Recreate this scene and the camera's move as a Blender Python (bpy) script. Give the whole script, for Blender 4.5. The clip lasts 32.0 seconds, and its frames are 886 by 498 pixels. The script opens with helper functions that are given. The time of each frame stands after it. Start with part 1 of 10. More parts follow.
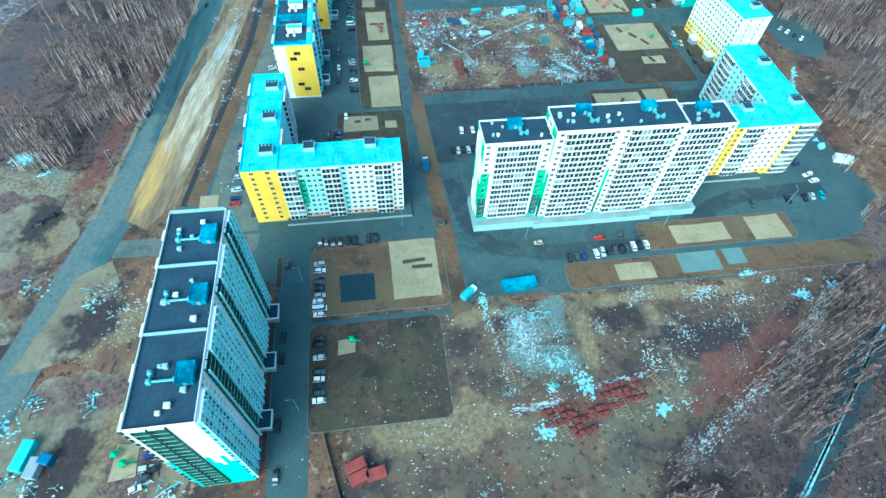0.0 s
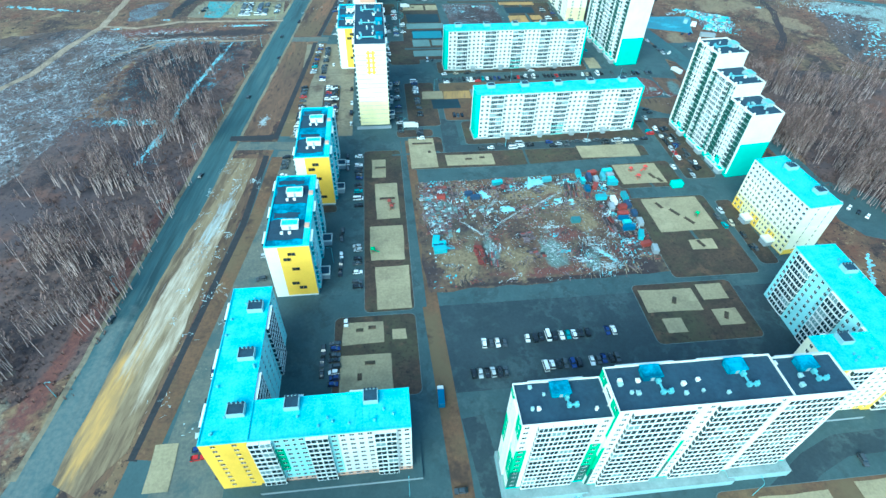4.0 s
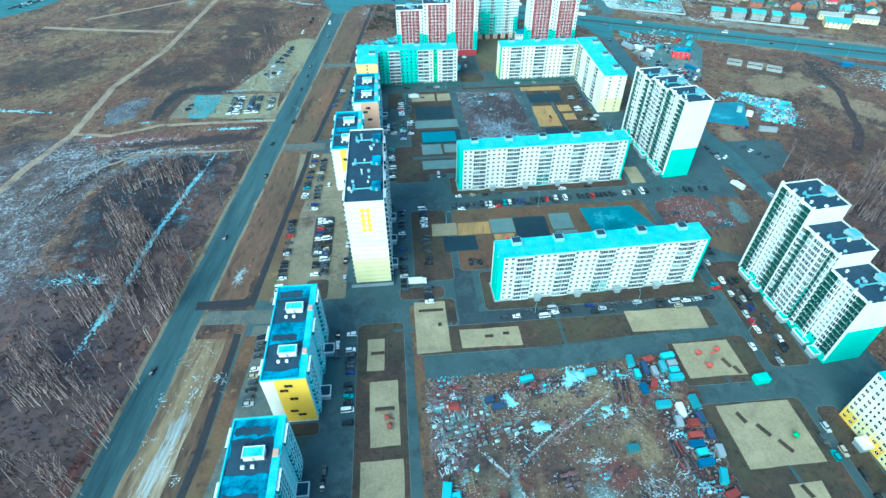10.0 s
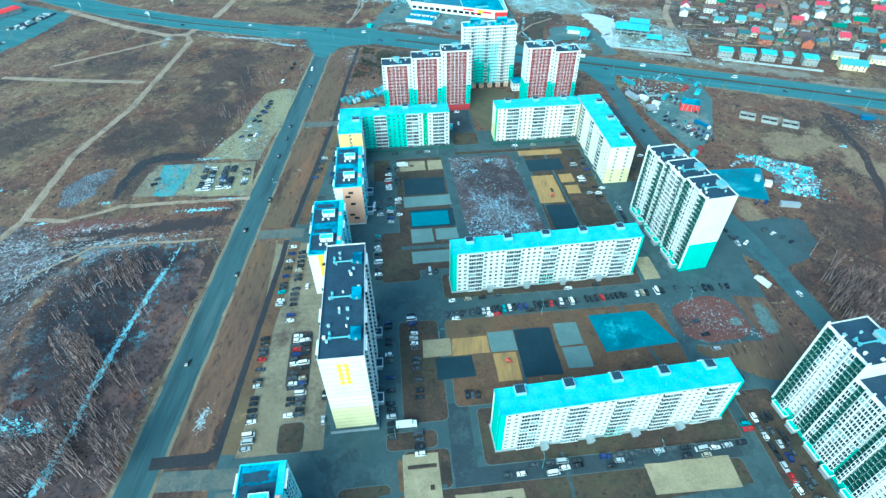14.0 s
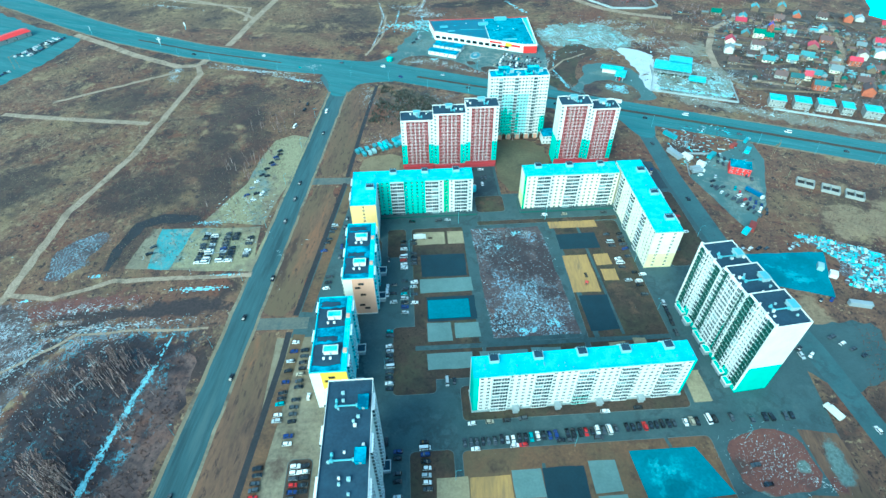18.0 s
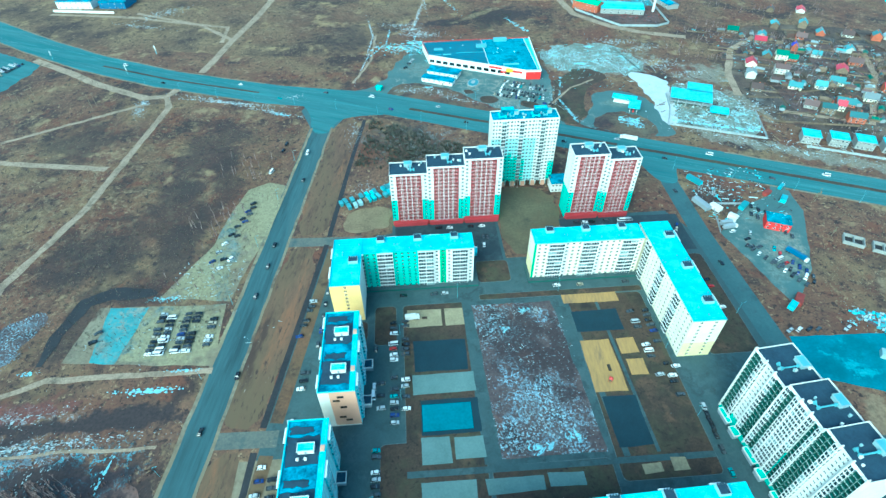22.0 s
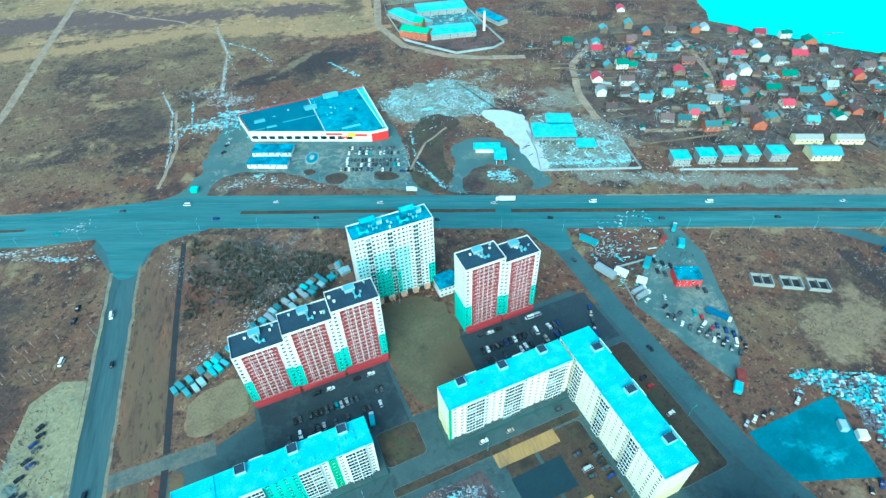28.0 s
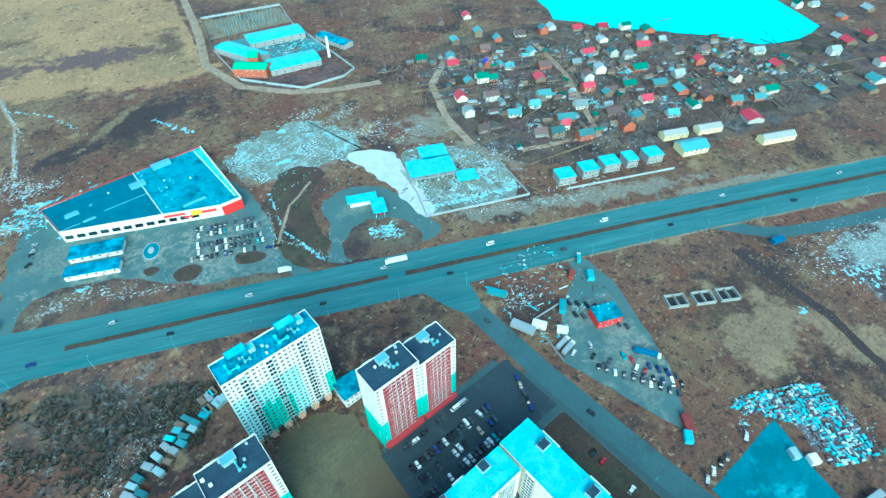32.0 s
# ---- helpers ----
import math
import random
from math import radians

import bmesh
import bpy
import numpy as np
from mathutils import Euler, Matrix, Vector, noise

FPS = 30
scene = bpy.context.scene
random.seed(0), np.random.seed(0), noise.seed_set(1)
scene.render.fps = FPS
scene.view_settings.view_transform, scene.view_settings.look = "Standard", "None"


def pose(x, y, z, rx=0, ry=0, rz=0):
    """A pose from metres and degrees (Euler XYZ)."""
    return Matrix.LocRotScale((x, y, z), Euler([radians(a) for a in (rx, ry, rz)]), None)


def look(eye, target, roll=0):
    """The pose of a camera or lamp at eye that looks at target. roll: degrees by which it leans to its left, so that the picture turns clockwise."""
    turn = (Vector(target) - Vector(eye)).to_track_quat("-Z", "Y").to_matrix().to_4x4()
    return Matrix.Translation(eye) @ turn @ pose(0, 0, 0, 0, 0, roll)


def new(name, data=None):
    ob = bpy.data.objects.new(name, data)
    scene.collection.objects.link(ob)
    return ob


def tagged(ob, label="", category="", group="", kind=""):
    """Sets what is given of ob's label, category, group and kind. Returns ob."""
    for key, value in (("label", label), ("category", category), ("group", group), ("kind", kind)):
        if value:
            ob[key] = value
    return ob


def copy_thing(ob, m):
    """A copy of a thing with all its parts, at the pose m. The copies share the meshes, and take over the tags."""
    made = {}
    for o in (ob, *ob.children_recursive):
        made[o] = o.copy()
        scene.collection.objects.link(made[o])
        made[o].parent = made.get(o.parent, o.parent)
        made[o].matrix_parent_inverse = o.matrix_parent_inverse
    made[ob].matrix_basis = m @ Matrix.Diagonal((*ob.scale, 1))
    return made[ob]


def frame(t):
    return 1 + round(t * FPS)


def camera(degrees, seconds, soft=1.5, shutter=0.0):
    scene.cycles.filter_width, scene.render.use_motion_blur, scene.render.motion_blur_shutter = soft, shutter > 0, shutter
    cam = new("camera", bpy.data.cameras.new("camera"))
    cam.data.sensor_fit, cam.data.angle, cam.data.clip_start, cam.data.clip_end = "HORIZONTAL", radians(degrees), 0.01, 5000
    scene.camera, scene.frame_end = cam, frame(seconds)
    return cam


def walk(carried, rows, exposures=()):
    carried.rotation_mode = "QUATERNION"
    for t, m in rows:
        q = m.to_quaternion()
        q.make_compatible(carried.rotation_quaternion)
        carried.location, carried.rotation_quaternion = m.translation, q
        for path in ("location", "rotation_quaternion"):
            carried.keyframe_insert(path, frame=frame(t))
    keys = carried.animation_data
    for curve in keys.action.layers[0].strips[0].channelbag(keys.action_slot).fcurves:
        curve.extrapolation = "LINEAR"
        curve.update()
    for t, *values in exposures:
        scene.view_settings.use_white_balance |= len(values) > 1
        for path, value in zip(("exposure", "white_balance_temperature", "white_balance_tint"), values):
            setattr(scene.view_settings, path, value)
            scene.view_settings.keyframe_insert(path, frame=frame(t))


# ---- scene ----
EXPOSURES = [(0.0, 1.38, 5000, -25), (4.0, 1.36, 5000, -25), (7.0, 1.23, 5000, -24), (14.0, 1.25, 5000, -25), (17.0, 1.28, 5000, -29), (20.0, 1.33, 5000, -31), (24.0, 1.33, 5000, -31), (28.0, 1.25, 5000, -29), (32.0, 1.24, 5000, -28)]
cam = camera(80.4, 32.0)
PATH = [
    (0, (-116.61, -443.72, 170.22), (-106.26, -385.37, 89.67), 3.20),
    (0.5, (-115.70, -435.26, 170.91), (-105.35, -377.02, 90.28), 3.03),
    (1, (-114.84, -426.79, 171.47), (-104.80, -368.38, 90.92), 2.76),
    (1.5, (-114.09, -418.35, 171.83), (-104.35, -359.87, 91.30), 2.59),
    (2, (-113.51, -409.79, 171.98), (-103.91, -351.16, 91.54), 2.70),
    (2.5, (-113.10, -401.01, 172.09), (-103.62, -342.37, 91.65), 2.81),
    (3, (-112.57, -391.81, 172.19), (-103.30, -332.62, 92.13), 2.73),
    (3.5, (-111.98, -382.57, 172.38), (-102.69, -320.66, 94.40), 2.63),
    (4, (-111.16, -373.17, 172.28), (-101.46, -301.67, 103.04), 2.05),
    (4.5, (-110.36, -364.31, 172.00), (-100.73, -290.54, 105.17), 1.80),
    (6.5, (-105.20, -330.15, 174.53), (-97.23, -256.13, 107.76), 1.11),
    (7, (-104.12, -321.41, 176.25), (-96.44, -247.32, 109.53), 0.97),
    (7.5, (-103.12, -312.81, 178.12), (-95.70, -238.78, 111.31), 0.87),
    (8, (-102.14, -304.25, 180.26), (-95.01, -230.15, 113.50), 0.69),
    (8.5, (-101.21, -295.81, 182.77), (-94.27, -221.75, 115.93), 0.44),
    (9, (-100.21, -287.51, 185.59), (-93.46, -213.53, 118.64), 0.24),
    (9.5, (-99.19, -279.46, 188.49), (-92.58, -205.53, 121.48), 0.02),
    (10, (-98.02, -271.56, 191.35), (-91.64, -197.59, 124.36), -0.26),
    (10.5, (-96.84, -263.68, 194.06), (-90.55, -189.80, 126.97), -0.30),
    (11, (-95.68, -255.50, 196.75), (-89.32, -181.53, 129.75), -0.42),
    (11.5, (-94.54, -247.20, 199.48), (-88.11, -173.31, 132.42), -0.54),
    (12, (-93.36, -238.70, 202.32), (-86.72, -164.80, 135.29), -0.58),
    (12.5, (-92.34, -230.09, 205.29), (-85.48, -156.32, 138.12), -0.62),
    (13, (-91.48, -221.41, 208.32), (-84.40, -147.74, 141.07), -0.54),
    (13.5, (-90.72, -212.96, 211.35), (-83.45, -139.42, 143.96), -0.53),
    (14, (-89.92, -204.65, 214.32), (-82.64, -131.17, 146.89), -0.54),
    (14.5, (-89.07, -196.61, 217.28), (-82.02, -123.30, 149.64), -0.56),
    (16.5, (-86.27, -163.72, 229.92), (-82.68, -90.45, 161.96), -0.69),
    (17, (-86.23, -155.77, 230.97), (-82.51, -82.39, 163.14), -0.54),
    (17.5, (-86.38, -147.83, 231.59), (-82.29, -74.61, 163.61), -0.49),
    (18, (-86.40, -139.72, 231.83), (-82.23, -66.49, 163.85), -0.54),
    (18.5, (-86.22, -131.61, 231.86), (-82.00, -58.51, 163.75), -0.57),
    (19, (-85.85, -123.41, 231.76), (-81.56, -50.24, 163.73), -0.56),
    (19.5, (-85.34, -115.17, 231.71), (-81.05, -42.03, 163.66), -0.61),
    (20, (-84.73, -106.72, 231.70), (-80.32, -33.61, 163.62), -0.59),
    (20.5, (-84.01, -98.09, 231.69), (-79.51, -25.05, 163.53), -0.61),
    (21, (-83.28, -89.11, 231.57), (-78.70, -16.05, 163.44), -0.72),
    (21.5, (-82.52, -79.99, 231.55), (-77.85, -6.99, 163.37), -0.73),
    (22, (-81.65, -70.63, 231.70), (-76.85, 2.39, 163.55), -0.71),
    (22.5, (-80.80, -61.31, 232.10), (-75.97, 11.60, 163.83), -0.74),
    (23, (-79.99, -51.79, 232.66), (-75.12, 21.18, 164.46), -0.78),
    (23.5, (-79.33, -42.40, 233.44), (-74.40, 30.48, 165.15), -0.72),
    (24, (-78.72, -33.07, 234.46), (-73.75, 39.77, 166.13), -0.70),
    (24.5, (-77.75, -23.64, 235.50), (-72.17, 49.07, 167.07), -0.84),
    (25, (-76.14, -14.10, 236.41), (-63.38, 57.63, 167.92), -1.11),
    (25.5, (-73.98, -4.80, 237.17), (-49.51, 63.59, 168.44), -1.53),
    (26, (-71.56, 4.16, 237.84), (-44.09, 71.43, 169.13), -1.64),
    (26.5, (-69.05, 12.76, 238.52), (-41.61, 79.94, 169.71), -1.63),
    (28.5, (-56.04, 45.24, 240.06), (-28.45, 112.12, 171.02), -1.90),
    (29, (-52.50, 52.75, 239.90), (-24.68, 119.58, 170.91), -1.90),
    (29.5, (-48.94, 60.13, 239.79), (-20.86, 126.77, 170.72), -1.89),
    (30, (-45.19, 67.40, 239.73), (-11.91, 131.42, 170.49), -1.91),
    (30.5, (-41.26, 74.62, 239.84), (0.00, 133.47, 170.32), -1.89),
    (31, (-37.18, 81.91, 240.01), (7.81, 137.80, 170.36), -1.75),
    (31.5, (-32.98, 89.15, 240.07), (12.39, 144.66, 170.35), -1.69),
    (32, (-28.73, 96.36, 240.08), (16.79, 151.74, 170.35), -1.56),
]
walk(cam, [(t, look(eye, target, roll)) for t, eye, target, roll in PATH], EXPOSURES)

# ---- daylight: pale hazy sun from the south-west, blue sky ----
SUN_AZ, SUN_EL = 215.0, 36.0  # compass degrees clockwise from +y
world = bpy.data.worlds.new("sky")
scene.world = world
world.use_nodes = True
wt = world.node_tree
sky = wt.nodes.new("ShaderNodeTexSky")
sky.sky_type, sky.sun_disc = "NISHITA", False
sky.sun_elevation, sky.sun_rotation = radians(SUN_EL), radians(SUN_AZ)
sky.dust_density, sky.ozone_density = 1.0, 2.0
wt.nodes["Background"].inputs["Strength"].default_value = 0.15
wt.links.new(sky.outputs["Color"], wt.nodes["Background"].inputs["Color"])
sun = new("sun", bpy.data.lights.new("sun", "SUN"))
sun.data.energy, sun.data.angle, sun.data.color = 2.35, radians(50), (1.0, 0.95, 0.88)
_a, _e = radians(SUN_AZ), radians(SUN_EL)
sun.matrix_world = look((math.sin(_a) * math.cos(_e) * 400, math.cos(_a) * math.cos(_e) * 400, math.sin(_e) * 400), (0, 0, 0))

# ---- materials ----
def mat(name, c1, c2=None, rough=0.8, metal=0.0, scale=0.2, fine=3.0, fine_amt=0.35, bump=0.0, vary=0.0, spec=0.4, contrast=0.5, island=0.0):
    """Two-scale noise between c1 and c2; vary: brightness by object; island: brightness by loose piece."""
    m = bpy.data.materials.new(name)
    m.use_nodes = True
    t = m.node_tree
    n, l = t.nodes, t.links
    b = n["Principled BSDF"]
    b.inputs["Roughness"].default_value, b.inputs["Metallic"].default_value = rough, metal
    b.inputs["Specular IOR Level"].default_value = spec
    c2 = c2 or tuple(v * 0.75 for v in c1)
    geo = n.new("ShaderNodeNewGeometry")
    big, small = n.new("ShaderNodeTexNoise"), n.new("ShaderNodeTexNoise")
    big.inputs["Scale"].default_value, big.inputs["Detail"].default_value = scale, 8.0
    small.inputs["Scale"].default_value, small.inputs["Detail"].default_value = fine, 6.0
    for s in (big, small):
        s.inputs["Roughness"].default_value = 0.62
        l.new(geo.outputs["Position"], s.inputs["Vector"])
    mixf = n.new("ShaderNodeMath")
    mixf.operation = "MULTIPLY_ADD"
    mixf.inputs[1].default_value = fine_amt
    l.new(small.outputs["Fac"], mixf.inputs[0])
    half = n.new("ShaderNodeMath")
    half.operation = "MULTIPLY"
    half.inputs[1].default_value = 1 - fine_amt
    l.new(big.outputs["Fac"], half.inputs[0])
    l.new(half.outputs[0], mixf.inputs[2])
    ramp = n.new("ShaderNodeValToRGB")
    ramp.color_ramp.elements[0].position, ramp.color_ramp.elements[1].position = 0.5 - contrast / 4, 0.5 + contrast / 4
    ramp.color_ramp.elements[0].color, ramp.color_ramp.elements[1].color = (*c2, 1), (*c1, 1)
    l.new(mixf.outputs[0], ramp.inputs[0])
    out = ramp.outputs["Color"]
    if vary or island:
        info = n.new("ShaderNodeObjectInfo") if vary else geo
        rnd = info.outputs["Random"] if vary else info.outputs["Random Per Island"]
        mp = n.new("ShaderNodeMapRange")
        mp.inputs["To Min"].default_value, mp.inputs["To Max"].default_value = 1 - (vary or island), 1 + (vary or island)
        l.new(rnd, mp.inputs["Value"])
        mul = n.new("ShaderNodeVectorMath")
        mul.operation = "SCALE"
        l.new(out, mul.inputs[0])
        l.new(mp.outputs[0], mul.inputs["Scale"])
        out = mul.outputs[0]
    l.new(out, b.inputs["Base Color"])
    if bump:
        bp = n.new("ShaderNodeBump")
        bp.inputs["Strength"].default_value, bp.inputs["Distance"].default_value = bump, 0.15
        l.new(small.outputs["Fac"], bp.inputs["Height"])
        l.new(bp.outputs[0], b.inputs["Normal"])
    return m


def paint(name, c, rough=0.6, vary=0.0, metal=0.0, spec=0.4):
    return mat(name, c, tuple(v * 0.84 for v in c), rough, metal, 0.12, 1.7, 0.4, 0.0, vary, spec)


SOIL_COLOURS = {}


def fleck_mat(name, c1, c2, fleck, lo, scale, fine, amount=0.62, size=1.1, patch=0.02, c3=None, drifts=None, stretch=None, bump=0.4):
    """Soil between c1 and c2, c3 and the drifts in broad patches, flecks of snow and litter in drifts; stretch: (degrees, ratio) of drawn-out grain."""
    m = mat(name, c1, c2, 0.95, 0, scale, fine, 0.5, bump, contrast=0.5)
    SOIL_COLOURS[name] = (c1, c2)
    n, l = m.node_tree.nodes, m.node_tree.links
    b = n["Principled BSDF"]
    base = b.inputs["Base Color"].links[0].from_socket
    geo = n.new("ShaderNodeNewGeometry")
    where = geo.outputs["Position"]
    if stretch:
        mp = n.new("ShaderNodeMapping")
        mp.vector_type = "TEXTURE"
        mp.inputs["Rotation"].default_value = (0, 0, radians(stretch[0]))
        mp.inputs["Scale"].default_value = (stretch[1], 1, 1)
        l.new(where, mp.inputs["Vector"])
        where = mp.outputs[0]
        for q in list(n):
            if q.type == "TEX_NOISE":
                l.new(where, q.inputs["Vector"])

    def noise_fac(sc, det, a, z, off=0.0):
        t = n.new("ShaderNodeTexNoise")
        t.noise_dimensions = "4D"
        t.inputs["W"].default_value = off
        t.inputs["Scale"].default_value, t.inputs["Detail"].default_value = sc, det
        t.inputs["Roughness"].default_value = 0.68
        l.new(where, t.inputs["Vector"])
        r = n.new("ShaderNodeMapRange")
        r.inputs["From Min"].default_value, r.inputs["From Max"].default_value = a, z
        l.new(t.outputs["Fac"], r.inputs["Value"])
        return r.outputs[0]

    def blend(fac, one, two):
        x = n.new("ShaderNodeMix")
        x.data_type = "RGBA"
        l.new(fac, x.inputs[0])
        l.new(one, x.inputs[6])
        x.inputs[7].default_value = (*two, 1)
        return x.outputs[2]

    if c3:
        base = blend(noise_fac(patch * 0.6, 7, 0.47, 0.60, 1.7), base, c3)
    for i, (col, sc, a, z) in enumerate(drifts or ()):
        base = blend(noise_fac(sc, 8, a, z, 3.3 + 2.1 * i), base, col)
    mul = n.new("ShaderNodeMath")
    mul.operation = "MULTIPLY"
    l.new(noise_fac(size, 3, amount, amount + 0.05), mul.inputs[0])
    l.new(noise_fac(patch, 6, lo, lo + 0.1, 0.5), mul.inputs[1])
    base = blend(mul.outputs[0], base, fleck)
    l.new(base, b.inputs["Base Color"])
    return m


def ellipses(n, l, where, areas):
    """Distance to the nearest of some ellipses (x, y, half width, half depth, degrees), 1 on their edges."""
    out = None
    for x, y, sx, sy, deg in areas:
        mp = n.new("ShaderNodeMapping")
        mp.vector_type = "TEXTURE"
        mp.inputs["Location"].default_value = (x, y, 0)
        mp.inputs["Rotation"].default_value = (0, 0, radians(deg))
        mp.inputs["Scale"].default_value = (sx, sy, 400)
        l.new(where, mp.inputs["Vector"])
        d = n.new("ShaderNodeVectorMath")
        d.operation = "LENGTH"
        l.new(mp.outputs[0], d.inputs[0])
        if out is None:
            out = d.outputs["Value"]
        else:
            q = n.new("ShaderNodeMath")
            q.operation = "MINIMUM"
            l.new(out, q.inputs[0])
            l.new(d.outputs["Value"], q.inputs[1])
            out = q.outputs[0]
    return out


def soft_patch(mats, one, two, areas, grain=0.10, loose=3.2, seed=0.0, veins=0.0, vein_scale=0.08, full=1.0, stretch=None):
    """Soil of another colour in loose-edged patches of the given grounds; veins: thin crooked lines only."""
    for m in mats:
        n, l = m.node_tree.nodes, m.node_tree.links
        b = n["Principled BSDF"]
        base = b.inputs["Base Color"].links[0].from_socket
        where = grained = n.new("ShaderNodeNewGeometry").outputs["Position"]
        if stretch:
            mp = n.new("ShaderNodeMapping")
            mp.vector_type = "TEXTURE"
            mp.inputs["Rotation"].default_value, mp.inputs["Scale"].default_value = (0, 0, radians(stretch[0])), (stretch[1], 1, 1)
            l.new(where, mp.inputs["Vector"])
            grained = mp.outputs[0]

        def noisy(scale, off):
            t = n.new("ShaderNodeTexNoise")
            t.noise_dimensions = "4D"
            t.inputs["W"].default_value = seed + off
            t.inputs["Scale"].default_value, t.inputs["Detail"].default_value, t.inputs["Roughness"].default_value = scale, 9.0, 0.66
            l.new(grained, t.inputs["Vector"])
            return t.outputs["Fac"]

        def ranged(src, a, z, lo=0.0, hi=1.0):
            r = n.new("ShaderNodeMapRange")
            for k, v in (("From Min", a), ("From Max", z), ("To Min", lo), ("To Max", hi)):
                r.inputs[k].default_value = v
            l.new(src, r.inputs["Value"])
            return r.outputs[0]

        def calc(op, u, v):
            q = n.new("ShaderNodeMath")
            q.operation = op
            for i, w in enumerate((u, v)):
                if isinstance(w, float):
                    q.inputs[i].default_value = w
                else:
                    l.new(w, q.inputs[i])
            return q.outputs[0]

        fac = ranged(calc("MULTIPLY_ADD", noisy(grain, 0.0), loose), 0, 1)
        add = fac.node.inputs["Value"].links[0].from_node
        l.new(ellipses(n, l, where, areas), add.inputs[2])
        r = fac.node
        r.inputs["From Min"].default_value, r.inputs["From Max"].default_value = 0.62 + loose * 0.5, 1.0 + loose * 0.5
        r.inputs["To Min"].default_value, r.inputs["To Max"].default_value = full, 0.0
        if veins:
            bent = calc("ABSOLUTE", calc("SUBTRACT", noisy(vein_scale, 7.0), 0.5), 0.0)
            thin = ranged(bent, veins * 0.35, veins, 1.0, 0.0)
            fac = calc("MULTIPLY", fac, calc("MULTIPLY", thin, ranged(noisy(0.05, 3.0), 0.42, 0.56)))
        mix2 = n.new("ShaderNodeMix")
        mix2.data_type = "RGBA"
        l.new(ranged(noisy(0.7, 5.0), 0.40, 0.60), mix2.inputs[0])
        mix2.inputs[6].default_value, mix2.inputs[7].default_value = (*two, 1), (*one, 1)
        mix = n.new("ShaderNodeMix")
        mix.data_type = "RGBA"
        l.new(fac, mix.inputs[0])
        l.new(base, mix.inputs[6])
        l.new(mix2.outputs[2], mix.inputs[7])
        l.new(mix.outputs[2], b.inputs["Base Color"])


M_white = paint("white_panel", (0.71, 0.72, 0.68))
M_cream = paint("cream_panel", (0.78, 0.74, 0.56))
M_warmyellow = paint("warm_yellow_panel", (0.80, 0.56, 0.22))
M_paleyellow = paint("pale_yellow_panel", (0.74, 0.66, 0.36))
M_yellow = paint("yellow_panel", (0.78, 0.50, 0.06))
M_orange = paint("salmon_panel", (0.62, 0.36, 0.25))
M_green = paint("green_panel", (0.03, 0.42, 0.20))
M_mint = paint("mint_panel", (0.035, 0.52, 0.40))
# back of open bays: dark green, with the shade of the recess in its colour
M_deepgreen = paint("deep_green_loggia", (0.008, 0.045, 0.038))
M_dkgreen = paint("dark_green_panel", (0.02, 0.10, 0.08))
# cyan skylight on shaded east sides is put into these two paints
M_teal = paint("teal_panel", (0.10, 0.62, 0.66))
M_aqua = paint("pale_aqua_panel", (0.40, 0.72, 0.72))
M_red = paint("red_panel", (0.38, 0.045, 0.055))
M_grey = paint("grey_render", (0.28, 0.32, 0.34))
M_glass = mat("window_glass", (0.018, 0.034, 0.042), (0.010, 0.02, 0.026), 0.15, 0.0, 0.3, 2.0, vary=0.5, spec=0.35)
M_frame = paint("window_frame", (0.78, 0.80, 0.80), 0.5)
M_roofcy = mat("cyan_sheet_roof", (0.19, 0.58, 0.63), (0.055, 0.36, 0.42), 0.5, 0.1, 0.2, 1.6, 0.45, 0.1, contrast=0.8)
M_roofdk = mat("bitumen_roof", (0.025, 0.055, 0.085), (0.014, 0.032, 0.055), 0.85, 0.0, 0.15, 1.0, 0.4, 0.2)
M_roofbl = mat("blue_membrane_roof", (0.03, 0.30, 0.42), (0.008, 0.075, 0.13), 0.5, 0.0, 0.14, 1.0, 0.3, 0.1, contrast=0.35)
M_metal = paint("galvanised_metal", (0.17, 0.42, 0.47), 0.45, metal=0.2)
M_concrete = mat("concrete", (0.36, 0.40, 0.40), (0.22, 0.26, 0.27), 0.9, 0, 0.3, 3.0, 0.5, 0.2)
M_asphalt = mat("asphalt", (0.062, 0.118, 0.126), (0.032, 0.070, 0.077), 0.8, 0, 0.05, 0.6, 0.4, 0.1, contrast=0.75)
M_mainroad = fleck_mat("main_road_asphalt", (0.056, 0.106, 0.116), (0.034, 0.070, 0.078), (0.085, 0.12, 0.12), 0.52, 0.10, 0.8, 0.56, 0.5, 0.06, None, [((0.026, 0.052, 0.060), 0.16, 0.5, 0.62), ((0.066, 0.105, 0.108), 0.12, 0.56, 0.68)], (83.5, 14), 0.1)
M_hwy = fleck_mat("carriageway_asphalt", (0.066, 0.165, 0.174), (0.036, 0.108, 0.118), (0.09, 0.21, 0.22), 0.52, 0.10, 0.7, 0.56, 0.5, 0.06, None, [((0.026, 0.118, 0.128), 0.16, 0.5, 0.62), ((0.07, 0.20, 0.205), 0.13, 0.56, 0.68)], (-24.5, 16), 0.1)
M_asphdk = mat("fresh_asphalt", (0.034, 0.050, 0.059), (0.021, 0.033, 0.041), 0.85, 0, 0.05, 0.8, 0.35, 0.1)
M_pave = mat("paving", (0.058, 0.094, 0.099), (0.032, 0.056, 0.061), 0.85, 0, 0.06, 0.9, 0.4, 0.1, contrast=0.7)
